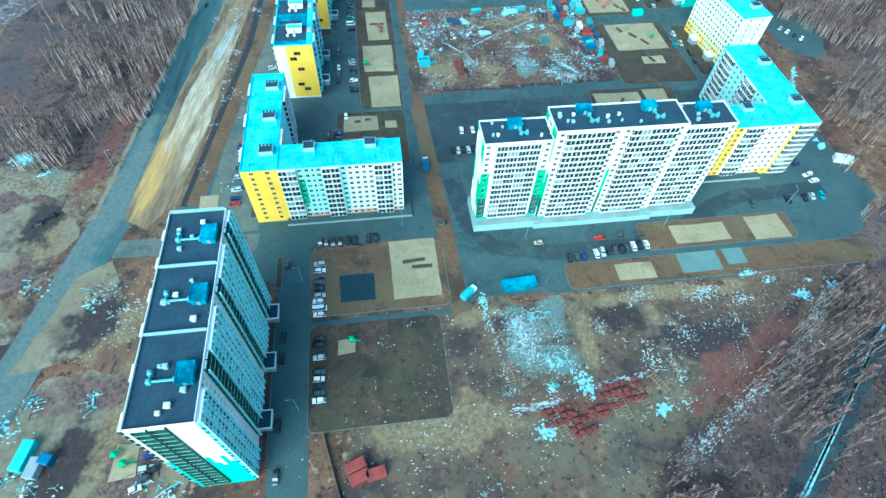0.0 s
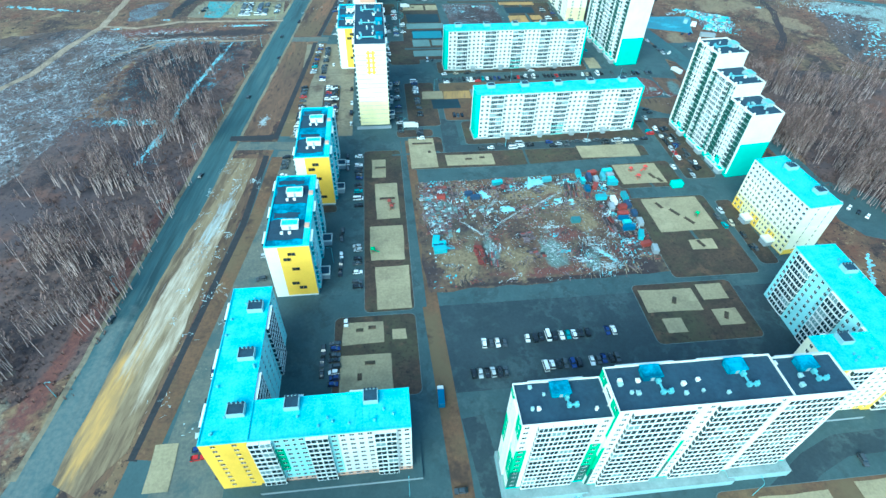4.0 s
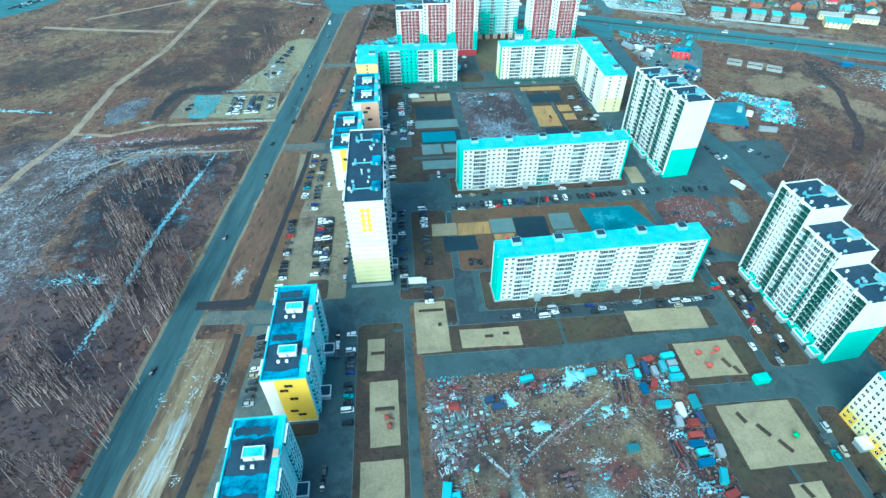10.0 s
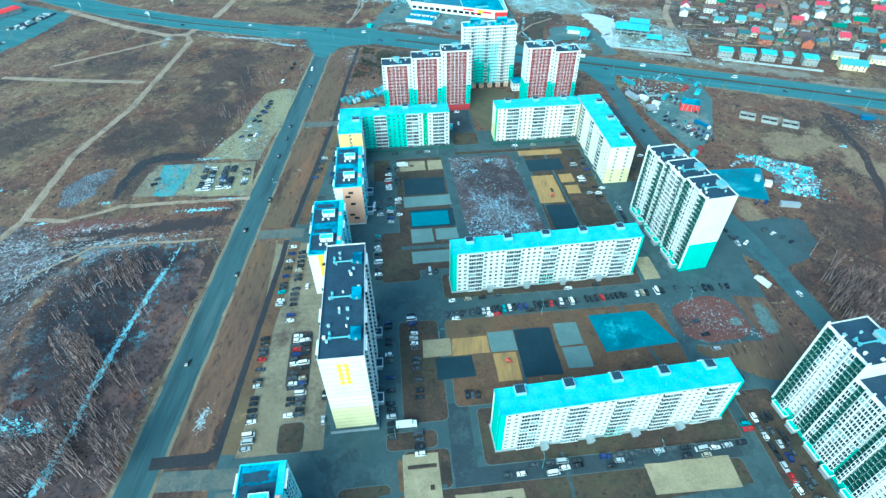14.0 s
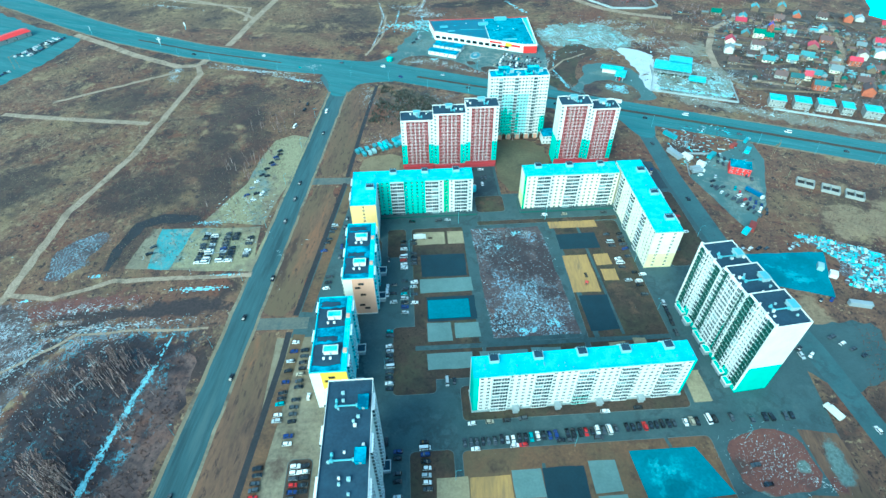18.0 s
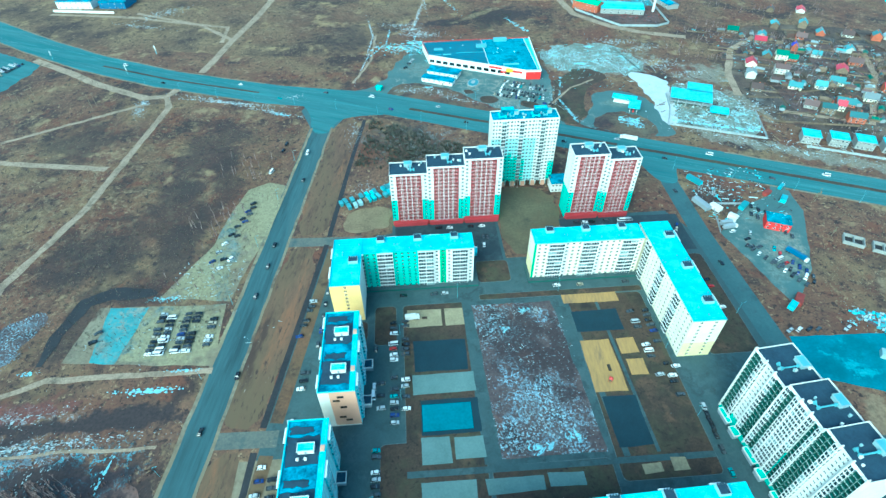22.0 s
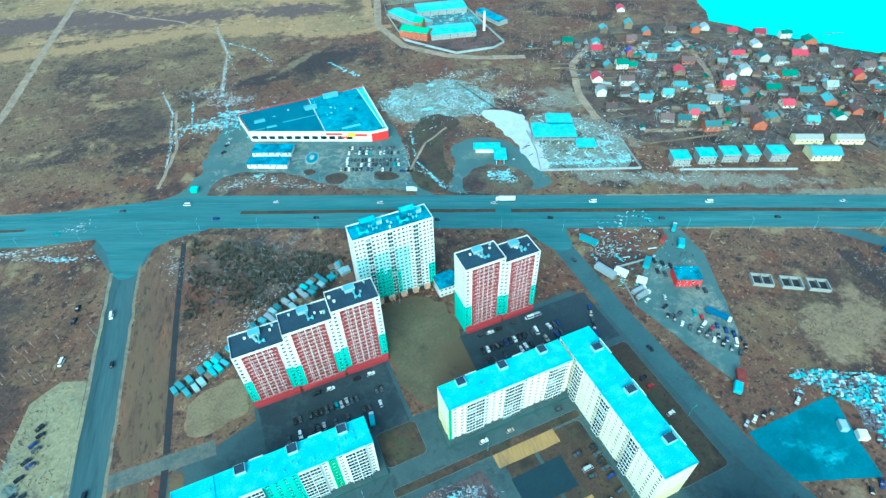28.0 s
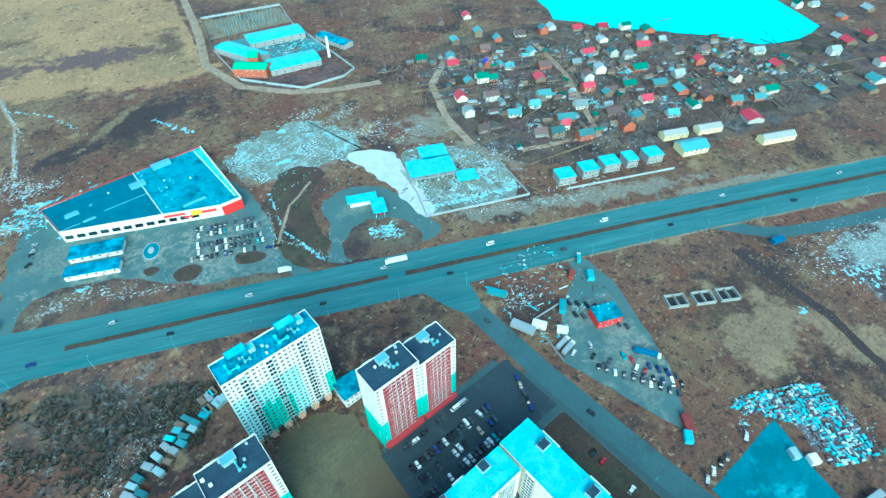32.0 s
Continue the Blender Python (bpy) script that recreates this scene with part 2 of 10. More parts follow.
M_lawn = fleck_mat("bare_lawn", (0.078, 0.050, 0.034), (0.030, 0.024, 0.020), (0.26, 0.29, 0.26), 0.60, 0.07, 0.9, 0.66, 0.8, 0.05, (0.060, 0.056, 0.032), [((0.026, 0.021, 0.019), 0.06, 0.50, 0.64), ((0.092, 0.056, 0.036), 0.11, 0.55, 0.66), ((0.022, 0.018, 0.017), 0.5, 0.56, 0.64)])
M_verge = fleck_mat("dry_verge", (0.150, 0.082, 0.044), (0.066, 0.042, 0.028), (0.45, 0.44, 0.38), 0.58, 0.06, 0.7, 0.65, 0.8, 0.03, (0.12, 0.088, 0.048), [((0.052, 0.034, 0.026), 0.07, 0.52, 0.64), ((0.20, 0.13, 0.07), 0.09, 0.58, 0.68)])
M_sand = fleck_mat("sand", (0.33, 0.275, 0.165), (0.22, 0.185, 0.115), (0.40, 0.38, 0.30), 0.6, 0.1, 1.0, 0.62, 0.9, 0.05, None, [((0.19, 0.155, 0.10), 0.10, 0.54, 0.66), ((0.37, 0.31, 0.19), 0.07, 0.54, 0.68)], None, 0.3)
M_orsand = fleck_mat("orange_sand", (0.40, 0.24, 0.080), (0.25, 0.16, 0.07), (0.45, 0.38, 0.26), 0.56, 0.08, 0.8, 0.6, 0.9, 0.05, None, [((0.19, 0.125, 0.07), 0.12, 0.54, 0.64)], (83, 5), 0.3)
M_snow = mat("dirty_snow", (0.36, 0.62, 0.68), (0.14, 0.33, 0.38), 0.8, 0, 0.15, 0.8, 0.5, 0.3, contrast=0.8, island=0.2)
M_frost = mat("grey_old_snow", (0.42, 0.47, 0.47), (0.21, 0.25, 0.26), 0.85, 0, 0.2, 1.0, 0.5, 0.3, contrast=0.8, island=0.35)
M_bluepad = mat("blue_rubber_pad", (0.012, 0.035, 0.05), (0.008, 0.024, 0.036), 0.9, 0, 0.1, 1.0, 0.4, 0.1)
M_greypad = mat("grey_pad", (0.145, 0.215, 0.205), (0.10, 0.155, 0.15), 0.9, 0, 0.1, 1.0, 0.4, 0.1)
M_foreco = mat("worn_forecourt", (0.085, 0.145, 0.145), (0.055, 0.10, 0.10), 0.85, 0, 0.05, 0.7, 0.4, 0.1, contrast=0.7)
M_crust = mat("grey_ice_crust", (0.17, 0.20, 0.23), (0.085, 0.095, 0.11), 0.85, 0, 0.2, 1.0, 0.5, 0.3, contrast=0.8, island=0.4)
M_ice = mat("ice", (0.05, 0.85, 0.95), (0.04, 0.75, 0.85), 0.5, 0, 0.02, 0.3, 0.4)

# ---- mesh helpers ----
class Mesher:
    def __init__(self):
        self.v, self.f, self.m = [], [], []

    def face(self, pts, mi=0):
        k = len(self.v)
        self.v.extend(pts)
        self.f.append(tuple(range(k, k + len(pts))))
        self.m.append(mi)

    def box(self, x0, y0, z0, x1, y1, z1, mi=0, bottom=True):
        k = len(self.v)
        self.v.extend([(x0, y0, z0), (x1, y0, z0), (x1, y1, z0), (x0, y1, z0), (x0, y0, z1), (x1, y0, z1), (x1, y1, z1), (x0, y1, z1)])
        q = [(0, 1, 5, 4), (1, 2, 6, 5), (2, 3, 7, 6), (3, 0, 4, 7), (4, 5, 6, 7)] + ([(3, 2, 1, 0)] if bottom else [])
        self.f.extend(tuple(k + i for i in r) for r in q)
        self.m.extend([mi] * len(q))

    def obox(self, cx, cy, z0, lx, ly, z1, ang, mi=0):
        """Box of size lx, ly about (cx, cy), turned by ang radians."""
        c, s = math.cos(ang), math.sin(ang)
        k = len(self.v)
        ring = [(cx + c * a - s * b, cy + s * a + c * b) for a, b in ((-lx / 2, -ly / 2), (lx / 2, -ly / 2), (lx / 2, ly / 2), (-lx / 2, ly / 2))]
        self.v.extend([(x, y, z0) for x, y in ring] + [(x, y, z1) for x, y in ring])
        q = [(0, 1, 5, 4), (1, 2, 6, 5), (2, 3, 7, 6), (3, 0, 4, 7), (4, 5, 6, 7), (3, 2, 1, 0)]
        self.f.extend(tuple(k + i for i in r) for r in q)
        self.m.extend([mi] * 6)

    def prism(self, poly, z0, z1, mi=0, bottom=False):
        n, k = len(poly), len(self.v)
        self.v.extend([(x, y, z0) for x, y in poly] + [(x, y, z1) for x, y in poly])
        for i in range(n):
            j = (i + 1) % n
            self.f.append((k + i, k + j, k + n + j, k + n + i))
        self.f.append(tuple(range(k + n, k + 2 * n)))
        self.m.extend([mi] * (n + 1))
        if bottom:
            self.f.append(tuple(range(k + n - 1, k - 1, -1)))
            self.m.append(mi)

    def tube(self, a, b, r0, r1, n=6, mi=0, cap=True):
        a, b = Vector(a), Vector(b)
        d = (b - a).normalized()
        s = d.cross(Vector((0, 0, 1)) if abs(d.z) < 0.9 else Vector((1, 0, 0))).normalized()
        w = d.cross(s)
        k = len(self.v)
        for p, r in ((a, r0), (b, r1)):
            for i in range(n):
                q = p + (s * math.cos(i * math.tau / n) + w * math.sin(i * math.tau / n)) * r
                self.v.append((q.x, q.y, q.z))
        for i in range(n):
            j = (i + 1) % n
            self.f.append((k + i, k + n + i, k + n + j, k + j))
            self.m.append(mi)
        if cap:
            self.f.append(tuple(k + n + n - 1 - i for i in range(n)))
            self.m.append(mi)

    def stack(self, x, y, rings, mi=0, cap=0):
        """A square column through rings of (half width x, half width y, z)."""
        k = len(self.v)
        for hx, hy, z in rings:
            self.v.extend([(x - hx, y - hy, z), (x + hx, y - hy, z), (x + hx, y + hy, z), (x - hx, y + hy, z)])
        for i in range(len(rings) - 1):
            for j in range(4):
                a, b = k + 4 * i + j, k + 4 * i + (j + 1) % 4
                self.f.append((a, b, b + 4, a + 4))
                self.m.append(mi)
        e = k + 4 * (len(rings) - 1)
        self.f.append((e, e + 1, e + 2, e + 3))
        self.m.append(cap)

    def tray(self, x0, y0, x1, y1, z0, z1, rim, depth, mi=0, floor=1):
        """A box from z0 to z1 whose top is sunk by depth inside a rim."""
        cx, cy, hx, hy = (x0 + x1) / 2, (y0 + y1) / 2, (x1 - x0) / 2, (y1 - y0) / 2
        self.stack(cx, cy, [(hx, hy, z0), (hx, hy, z1), (hx - rim, hy - rim, z1), (hx - rim, hy - rim, z1 - depth)], mi, floor)

    def run(self, pts, r, mi=0):
        """A round pipe along pts, in one piece."""
        n = 6
        k = len(self.v)
        for i, p in enumerate(pts):
            a, b = Vector(pts[max(i - 1, 0)]), Vector(pts[min(i + 1, len(pts) - 1)])
            d = (b - a).normalized()
            s = d.cross(Vector((0, 0, 1))) if abs(d.z) < 0.95 else Vector((1, 0, 0))
            s.normalize()
            w = d.cross(s)
            for j in range(n):
                q = Vector(p) + (s * math.cos(j * math.tau / n) + w * math.sin(j * math.tau / n)) * r
                self.v.append((q.x, q.y, q.z))
        for i in range(len(pts) - 1):
            for j in range(n):
                a, b = k + n * i + j, k + n * i + (j + 1) % n
                self.f.append((a, b, b + n, a + n))
                self.m.append(mi)
        for e in (k, k + n * (len(pts) - 1)):
            self.f.append(tuple(range(e, e + n)))
            self.m.append(mi)

    def mesh(self, name, mats):
        me = bpy.data.meshes.new(name)
        me.from_pydata(self.v, [], self.f)
        for x in mats if isinstance(mats, (list, tuple)) else [mats]:
            me.materials.append(x)
        me.polygons.foreach_set("material_index", self.m)
        me.update()
        return me


def part(name, mb, mats, parent=None, label=""):
    me = mb.mesh(name, mats) if isinstance(mb, Mesher) else mb
    ob = new(name, me)
    if parent:
        ob.parent = parent
    return tagged(ob, label)


def thing(name, label, category, x, y, z=0.0, rz=0.0, group="", kind=""):
    ob = new(name)
    ob.matrix_basis = pose(x, y, z, 0, 0, rz)
    ob.empty_display_size = 0.5
    return tagged(ob, label, category, group, kind)

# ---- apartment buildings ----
# back of open red bays: M_red with the recess shade painted in
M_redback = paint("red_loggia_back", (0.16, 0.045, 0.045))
M_dkframe = paint("brown_window_frame", (0.05, 0.03, 0.02))


def pane_glass(name, dark, pale, share):
    """Glass that is dark in most bays and pale in a share of them (curtains; painted sky reflection in M_skybay)."""
    m = mat(name, dark, tuple(v * 0.6 for v in dark), 0.18, 0.0, 0.3, 2.0, spec=0.35)
    n, l = m.node_tree.nodes, m.node_tree.links
    b = n["Principled BSDF"]
    base = b.inputs["Base Color"].links[0].from_socket
    g, o, a, f, c = n.new("ShaderNodeNewGeometry"), n.new("ShaderNodeObjectInfo"), n.new("ShaderNodeMath"), n.new("ShaderNodeMath"), n.new("ShaderNodeMath")
    a.operation, f.operation, c.operation = "ADD", "FRACT", "LESS_THAN"
    c.inputs[1].default_value = share
    l.new(g.outputs["Random Per Island"], a.inputs[0])
    l.new(o.outputs["Random"], a.inputs[1])
    l.new(a.outputs[0], f.inputs[0])
    l.new(f.outputs[0], c.inputs[0])
    x = n.new("ShaderNodeMix")
    x.data_type = "RGBA"
    l.new(c.outputs[0], x.inputs[0])
    l.new(base, x.inputs[6])
    x.inputs[7].default_value = (*pale, 1)
    l.new(x.outputs[2], b.inputs["Base Color"])
    return m


M_pavepale = mat("pale_podium_paving", (0.26, 0.33, 0.33), (0.16, 0.21, 0.21), 0.85, 0, 0.2, 1.5)
M_bay = pane_glass("loggia_glass", (0.022, 0.045, 0.055), (0.20, 0.28, 0.28), 0.14)
# reflected sky is put into this glass as a brighter cyan base colour
M_skybay = pane_glass("sky_loggia_glass", (0.05, 0.22, 0.26), (0.20, 0.52, 0.56), 0.45)
WIDE = {".": 1.0, "w": 2.6, "n": 1.7, "d": 3.2, "L": 3.3, "D": 3.2, "S": 2.2, "B": 2.4}
SOLO_W, SOLO_B = 50, 36


def grid_front(mb, xs, zs, y, deep, hole, slot):
    """A front surface of cells between xs and zs at y; cells in hole sink by deep and take slot(i, j)."""
    k = len(mb.v)
    nx = len(xs)
    mb.v.extend((x, y, z) for z in zs for x in xs)
    for j in range(len(zs) - 1):
        for i in range(nx - 1):
            a, b, c, d = k + j * nx + i, k + j * nx + i + 1, k + (j + 1) * nx + i + 1, k + (j + 1) * nx + i
            if hole(i, j):
                q = len(mb.v)
                mb.v.extend((mb.v[p][0], y + deep, mb.v[p][2]) for p in (a, b, c, d))
                for p, r, u, v in ((a, b, q + 1, q), (b, c, q + 2, q + 1), (c, d, q + 3, q + 2), (d, a, q, q + 3)):
                    mb.f.append((p, r, u, v))
                    mb.m.append(slot(i, j, False))
                mb.f.append((q, q + 1, q + 2, q + 3))
                mb.m.append(slot(i, j, True))
            else:
                mb.f.append((a, b, c, d))
                mb.m.append(slot(i, j, False))
    return k


def window_mesh(w, h, key, glass=None, frame_m=None):
    """A window frame with a mullion and sunk panes, origin at the middle of its lower edge, facing -y."""
    mb = Mesher()
    t = 0.08
    xs = [-w / 2, -w / 2 + t, w / 2 - t, w / 2] if w < 1.0 else [-w / 2, -w / 2 + t, -0.04, 0.04, w / 2 - t, w / 2]
    grid_front(mb, xs, [0, t, h - t, h], 0.02, 0.05, lambda i, j: j == 1 and i % 2 == 1, lambda i, j, pane: 1 if pane else 0)
    return mb.mesh(key, [frame_m or M_frame, glass or M_glass])


def balcony_mesh(w, sh, par, key, deep=1.0, open_=False):
    """A balcony: slab, parapet and framed glazing (or an open bay), origin at its back, facing -y."""
    mb = Mesher()
    ph, t, n = (0.62, 0.16, 3 if w > 3.6 else 2) if not open_ else (0.72, 0.10, 1)
    xs = []
    for i in range(n):
        x = -w / 2 + i * w / n
        xs += [x if i == 0 else x - t / 2, x + t if i == 0 else x + t / 2]
    xs += [w / 2 - t, w / 2]
    zs = [0, 0.16, ph, sh - 0.14, sh - 0.004]
    k = grid_front(mb, xs, zs, -deep, 0.06 if not open_ else deep - 0.05, lambda i, j: j == 2 and i % 2 == 1, (lambda i, j, pane: 1 if pane else (2 if j == 0 else 0)) if open_ else (lambda i, j, pane: (1 if pane else 2) if j >= 2 else (0 if j == 1 else 2)))
    nx = len(xs)
    for e in (0, nx - 1):
        back = len(mb.v)
        mb.v.extend((xs[e], 0.0, z) for z in zs)
        for j in range(4):
            mb.f.append((k + j * nx + e, k + (j + 1) * nx + e, back + j + 1, back + j))
            mb.m.append((2, 0, 1 if not open_ else 0, 2 if not open_ else 0)[j])
        if e == 0:
            first = back
    row = [k + i for i in range(nx)]
    mb.f.append(tuple(row + [back, first]))
    mb.m.append(2)
    row = [k + 4 * nx + i for i in range(nx)]
    mb.f.append(tuple(row + [back + 4, first + 4]))
    mb.m.append(2)
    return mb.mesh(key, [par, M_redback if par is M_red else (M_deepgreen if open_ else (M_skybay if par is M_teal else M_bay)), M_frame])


_shared = {}


def shared(key, make):
    if key not in _shared:
        _shared[key] = make()
    return _shared[key]


def vent_mesh(s, h, m):
    mb = Mesher()
    q = s / 2
    mb.stack(0, 0, [(q, q, 0), (q, q, h), (q * 1.3, q * 1.3, h + 0.1), (q * 1.3, q * 1.3, h + 0.25), (q * 0.7, q * 0.7, h + 0.4)])
    return mb.mesh("roof_vent", [m])


M_headwall = paint("shaft_head_render", (0.30, 0.44, 0.46))


class Block:
    """One apartment house: a root Empty at its base, walls with real openings, windows, balconies, roof."""

    def __init__(self, label, x, y, rz=0.0, group="apartment houses"):
        self.root = thing("apartment_building", label, "apartment building", x, y, 0, rz, group)
        self.nw = self.nb = 0
        self.rest = {}

    def put(self, name, me, x, y, z, ang, limit):
        count = self.nw if limit == "w" else self.nb
        if count < (SOLO_W if limit == "w" else SOLO_B):
            ob = part(name, me, None, self.root)
            ob.matrix_basis = pose(x, y, z, 0, 0, math.degrees(ang))
            if limit == "w":
                self.nw += 1
            else:
                self.nb += 1
        else:
            key = (name, me.name)
            self.rest.setdefault(key, (me, []))[1].append((x, y, z, ang))

    def finish(self):
        for (name, _), (me, places) in self.rest.items():
            mb = Mesher()
            vs = np.empty(len(me.vertices) * 3)
            me.vertices.foreach_get("co", vs)
            vs = vs.reshape(-1, 3)
            polys = [tuple(p.vertices) for p in me.polygons]
            mis = [p.material_index for p in me.polygons]
            for x, y, z, a in places:
                c, s, k = math.cos(a), math.sin(a), len(mb.v)
                mb.v.extend(zip((x + c * vs[:, 0] - s * vs[:, 1]).tolist(), (y + s * vs[:, 0] + c * vs[:, 1]).tolist(), (z + vs[:, 2]).tolist()))
                mb.f.extend(tuple(k + i for i in p) for p in polys)
                mb.m.extend(mis)
            ob = part(name, mb, list(me.materials), self.root)
            tagged(ob, kind="stuff")

    def face(self, wall, x0, y0, x1, y1, cols, z0, sh, n, colour, par=None, top=0.6):
        """A wall seen from its right-hand side (outward = to the right of x0,y0 -> x1,y1). colour(k, c, ch) gives the slot."""
        dx, dy = x1 - x0, y1 - y0
        width = math.hypot(dx, dy)
        ux, uy = dx / width, dy / width
        nx, ny = uy, -ux
        ang = math.atan2(uy, ux)
        total = sum(WIDE[c] for c in cols)
        at, edges = 0.0, []
        for c in cols:
            w = WIDE[c] * width / total
            edges.append((at, at + w))
            at += w

        def pt(a, z, out=0.0):
            return (x0 + ux * a + nx * out, y0 + uy * a + ny * out, z)

        for k in range(n):
            za, zb = z0 + k * sh, z0 + (k + 1) * sh
            for c, (ch, (a, b)) in enumerate(zip(cols, edges)):
                slot = colour(k, c, ch)
                m = (a + b) / 2
                if ch == ".":
                    wall.face([pt(a, za), pt(b, za), pt(b, zb), pt(a, zb)], slot)
                    continue
                if ch in "wndS":
                    ww = {"w": 1.5, "n": 0.95, "d": 2.1, "S": 1.2}[ch]
                    ww = min(ww, (b - a) * 0.8)
                    hh = 1.5 if ch != "S" else 1.1
                    lo = za + (0.85 if ch != "S" else 1.2)
                else:
                    ww, hh, lo = (b - a) * 0.92, sh - 0.25, za + 0.12
                l, r, hi = m - ww / 2, m + ww / 2, lo + hh
                wall.face([pt(a, za), pt(b, za), pt(b, lo), pt(a, lo)], slot)
                wall.face([pt(a, hi), pt(b, hi), pt(b, zb), pt(a, zb)], slot)
                wall.face([pt(a, lo), pt(l, lo), pt(l, hi), pt(a, hi)], slot)
                wall.face([pt(r, lo), pt(b, lo), pt(b, hi), pt(r, hi)], slot)
                d = -0.22 if ch in "wndS" else -1.2
                for p, q in (((l, lo), (r, lo)), ((r, lo), (r, hi)), ((r, hi), (l, hi)), ((l, hi), (l, lo))):
                    wall.face([pt(*p), pt(*q), pt(*q, d), pt(*p, d)], slot)
                if ch in "wndS":
                    me = shared(("w", round(ww, 2), hh), lambda: window_mesh(ww, hh, "window"))
                    p = pt(m, lo, -0.14)
                    self.put("window", me, p[0], p[1], p[2], ang, "w")
                else:
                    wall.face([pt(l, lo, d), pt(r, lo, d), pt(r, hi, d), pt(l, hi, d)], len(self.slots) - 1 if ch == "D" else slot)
                    pm = par(k, c, ch) if par else M_white
                    w2 = round((b - a) * (0.97 if ch != "D" else 0.84), 2)
                    deep = {"L": 1.0, "D": 0.55, "B": 0.7}[ch]
                    me = shared(("b", w2, sh, pm.name, ch), lambda: balcony_mesh(w2, sh, pm, "balcony", deep, ch == "D"))
                    p = pt(m, za, 0.0)
                    self.put("balcony", me, p[0], p[1], p[2], ang, "b")
        zt = z0 + n * sh
        wall.face([pt(0, zt), pt(width, zt), pt(width, zt + top), pt(0, zt + top)], colour(n, 0, "."))
        if z0 > 0:
            wall.face([pt(0, -0.3), pt(width, -0.3), pt(width, z0), pt(0, z0)], colour(-1, 0, "."))

    def rect(self, x0, y0, x1, y1, n, sh, z0, pats, colours, slots, pars=None, top=0.9):
        """Walls of a rectangular section, in local metres. pats: S, E, N, W patterns."""
        self.slots = slots
        wall = Mesher()
        pars = pars or {}
        for key, pts in (("S", (x0, y0, x1, y0)), ("E", (x1, y0, x1, y1)), ("N", (x1, y1, x0, y1)), ("W", (x0, y1, x0, y0))):
            if key in pats:
                self.face(wall, *pts, pats[key], z0, sh, n, colours.get(key, colours["S"]), pars.get(key, pars.get("S")), top)
        part("wall", wall, slots, self.root)
        return z0 + n * sh + top

    def roof(self, x0, y0, x1, y1, z, mat_, parapet=M_white, lip=0.7, label="", thick=0.26):
        """Flat roof slab inside a parapet whose top is at z."""
        mb = Mesher()
        mb.box(x0 + thick, y0 + thick, z - lip - 0.4, x1 - thick, y1 - thick, z - lip, 0)
        part("roof", mb, mat_, self.root, label)
        pb = Mesher()
        pb.tray(x0 - 0.06, y0 - 0.06, x1 + 0.06, y1 + 0.06, z - lip + 0.01, z, thick + 0.06, lip - 0.012, 0, 0)
        pb.f.pop()
        pb.m.pop()
        part("parapet", pb, parapet, self.root)
        return z - lip

    def bulkhead(self, x, y, z, lx, ly, h, wallm, roofm, label=""):
        mb = Mesher()
        mb.box(x - lx / 2, y - ly / 2, z, x + lx / 2, y + ly / 2, z + h, 0)
        b = part("bulkhead", mb, wallm, self.root, label)
        lid = Mesher()
        lid.tray(x - lx / 2 - 0.25, y - ly / 2 - 0.25, x + lx / 2 + 0.25, y + ly / 2 + 0.25, z + h, z + h + 0.35, 0.3, 0.15, 0, 1)
        part("lid", lid, [wallm, roofm], b)
        door = Mesher()
        door.box(x - 0.45, y - ly / 2 - 0.06, z, x + 0.45, y - ly / 2 - 0.002, z + 2.0, 0)
        part("door", door, M_grey, b)

    def crown(self, x, y, z, lx, ly, h=1.9):
        """Shaft head in pale render under a dark sunk lid, with chimney blocks."""
        mb = Mesher()
        mb.tray(x - lx / 2, y - ly / 2, x + lx / 2, y + ly / 2, z, z + h, 0.2, 0.3, 0, 1)
        b = part("shaft_head", mb, [M_headwall, M_roofdk], self.root)
        for i in range(4):
            q = Mesher()
            q.box(x - lx / 2 + (i + 0.25) * lx / 4, y + ly / 2 - 0.5, z + h, x - lx / 2 + (i + 0.7) * lx / 4, y + ly / 2 - 0.05, z + h + 0.7, 0)
            part("chimney_block", q, M_roofdk, b)

    def vent(self, x, y, z, s=0.9, h=1.1, m=M_white):
        q = s * 0.5
        me = shared(("vent", round(s, 1), round(h, 1), m.name), lambda: vent_mesh(round(s, 1), round(h, 1), m))
        part("roof_vent", me, None, self.root).location = (x, y, z)

    def duct(self, pts, z, r=0.35, m=M_metal):
        mb = Mesher()
        (a, b), (c, d) = pts[0], pts[-1]
        mb.run([(a, b, z), (a, b, z + 0.8)] + [(p, q, z + 0.8) for p, q in pts[1:-1]] + [(c, d, z + 0.8), (c, d, z + 2.0)], r)
        ob = part("duct", mb, m, self.root)
        for p, q in pts:
            e = Mesher()
            e.stack(p, q, [(r * 1.5, r * 1.5, z), (r * 1.5, r * 1.5, z + 1.3), (r, r, z + 1.5)])
            part("elbow", e, m, ob)

    def porch(self, x0, y0, x1, y1, h=3.2, edge=M_white, roofm=M_roofdk):
        mb = Mesher()
        mb.box(x0 + 0.3, y0 + 0.3, -0.2, x1 - 0.3, y1 - 0.3, h - 0.45, 0)
        p = part("porch", mb, M_grey, self.root)
        mb = Mesher()
        mb.tray(x0, y0, x1, y1, h - 0.45, h + 0.35, 0.3, 0.35, 0, 1)
        part("canopy", mb, [edge, roofm], p)

    def podium(self, poly, h, m=M_grey, roofm=M_pave):
        mb = Mesher()
        mb.prism(poly, -0.2, h, 0)
        mb.prism([(px * 1.0, py * 1.0) for px, py in poly], h + 0.004, h + 0.12, 1)
        part("podium", mb, [m, roofm], self.root)


def solid(s):
    return lambda k, c, ch: s


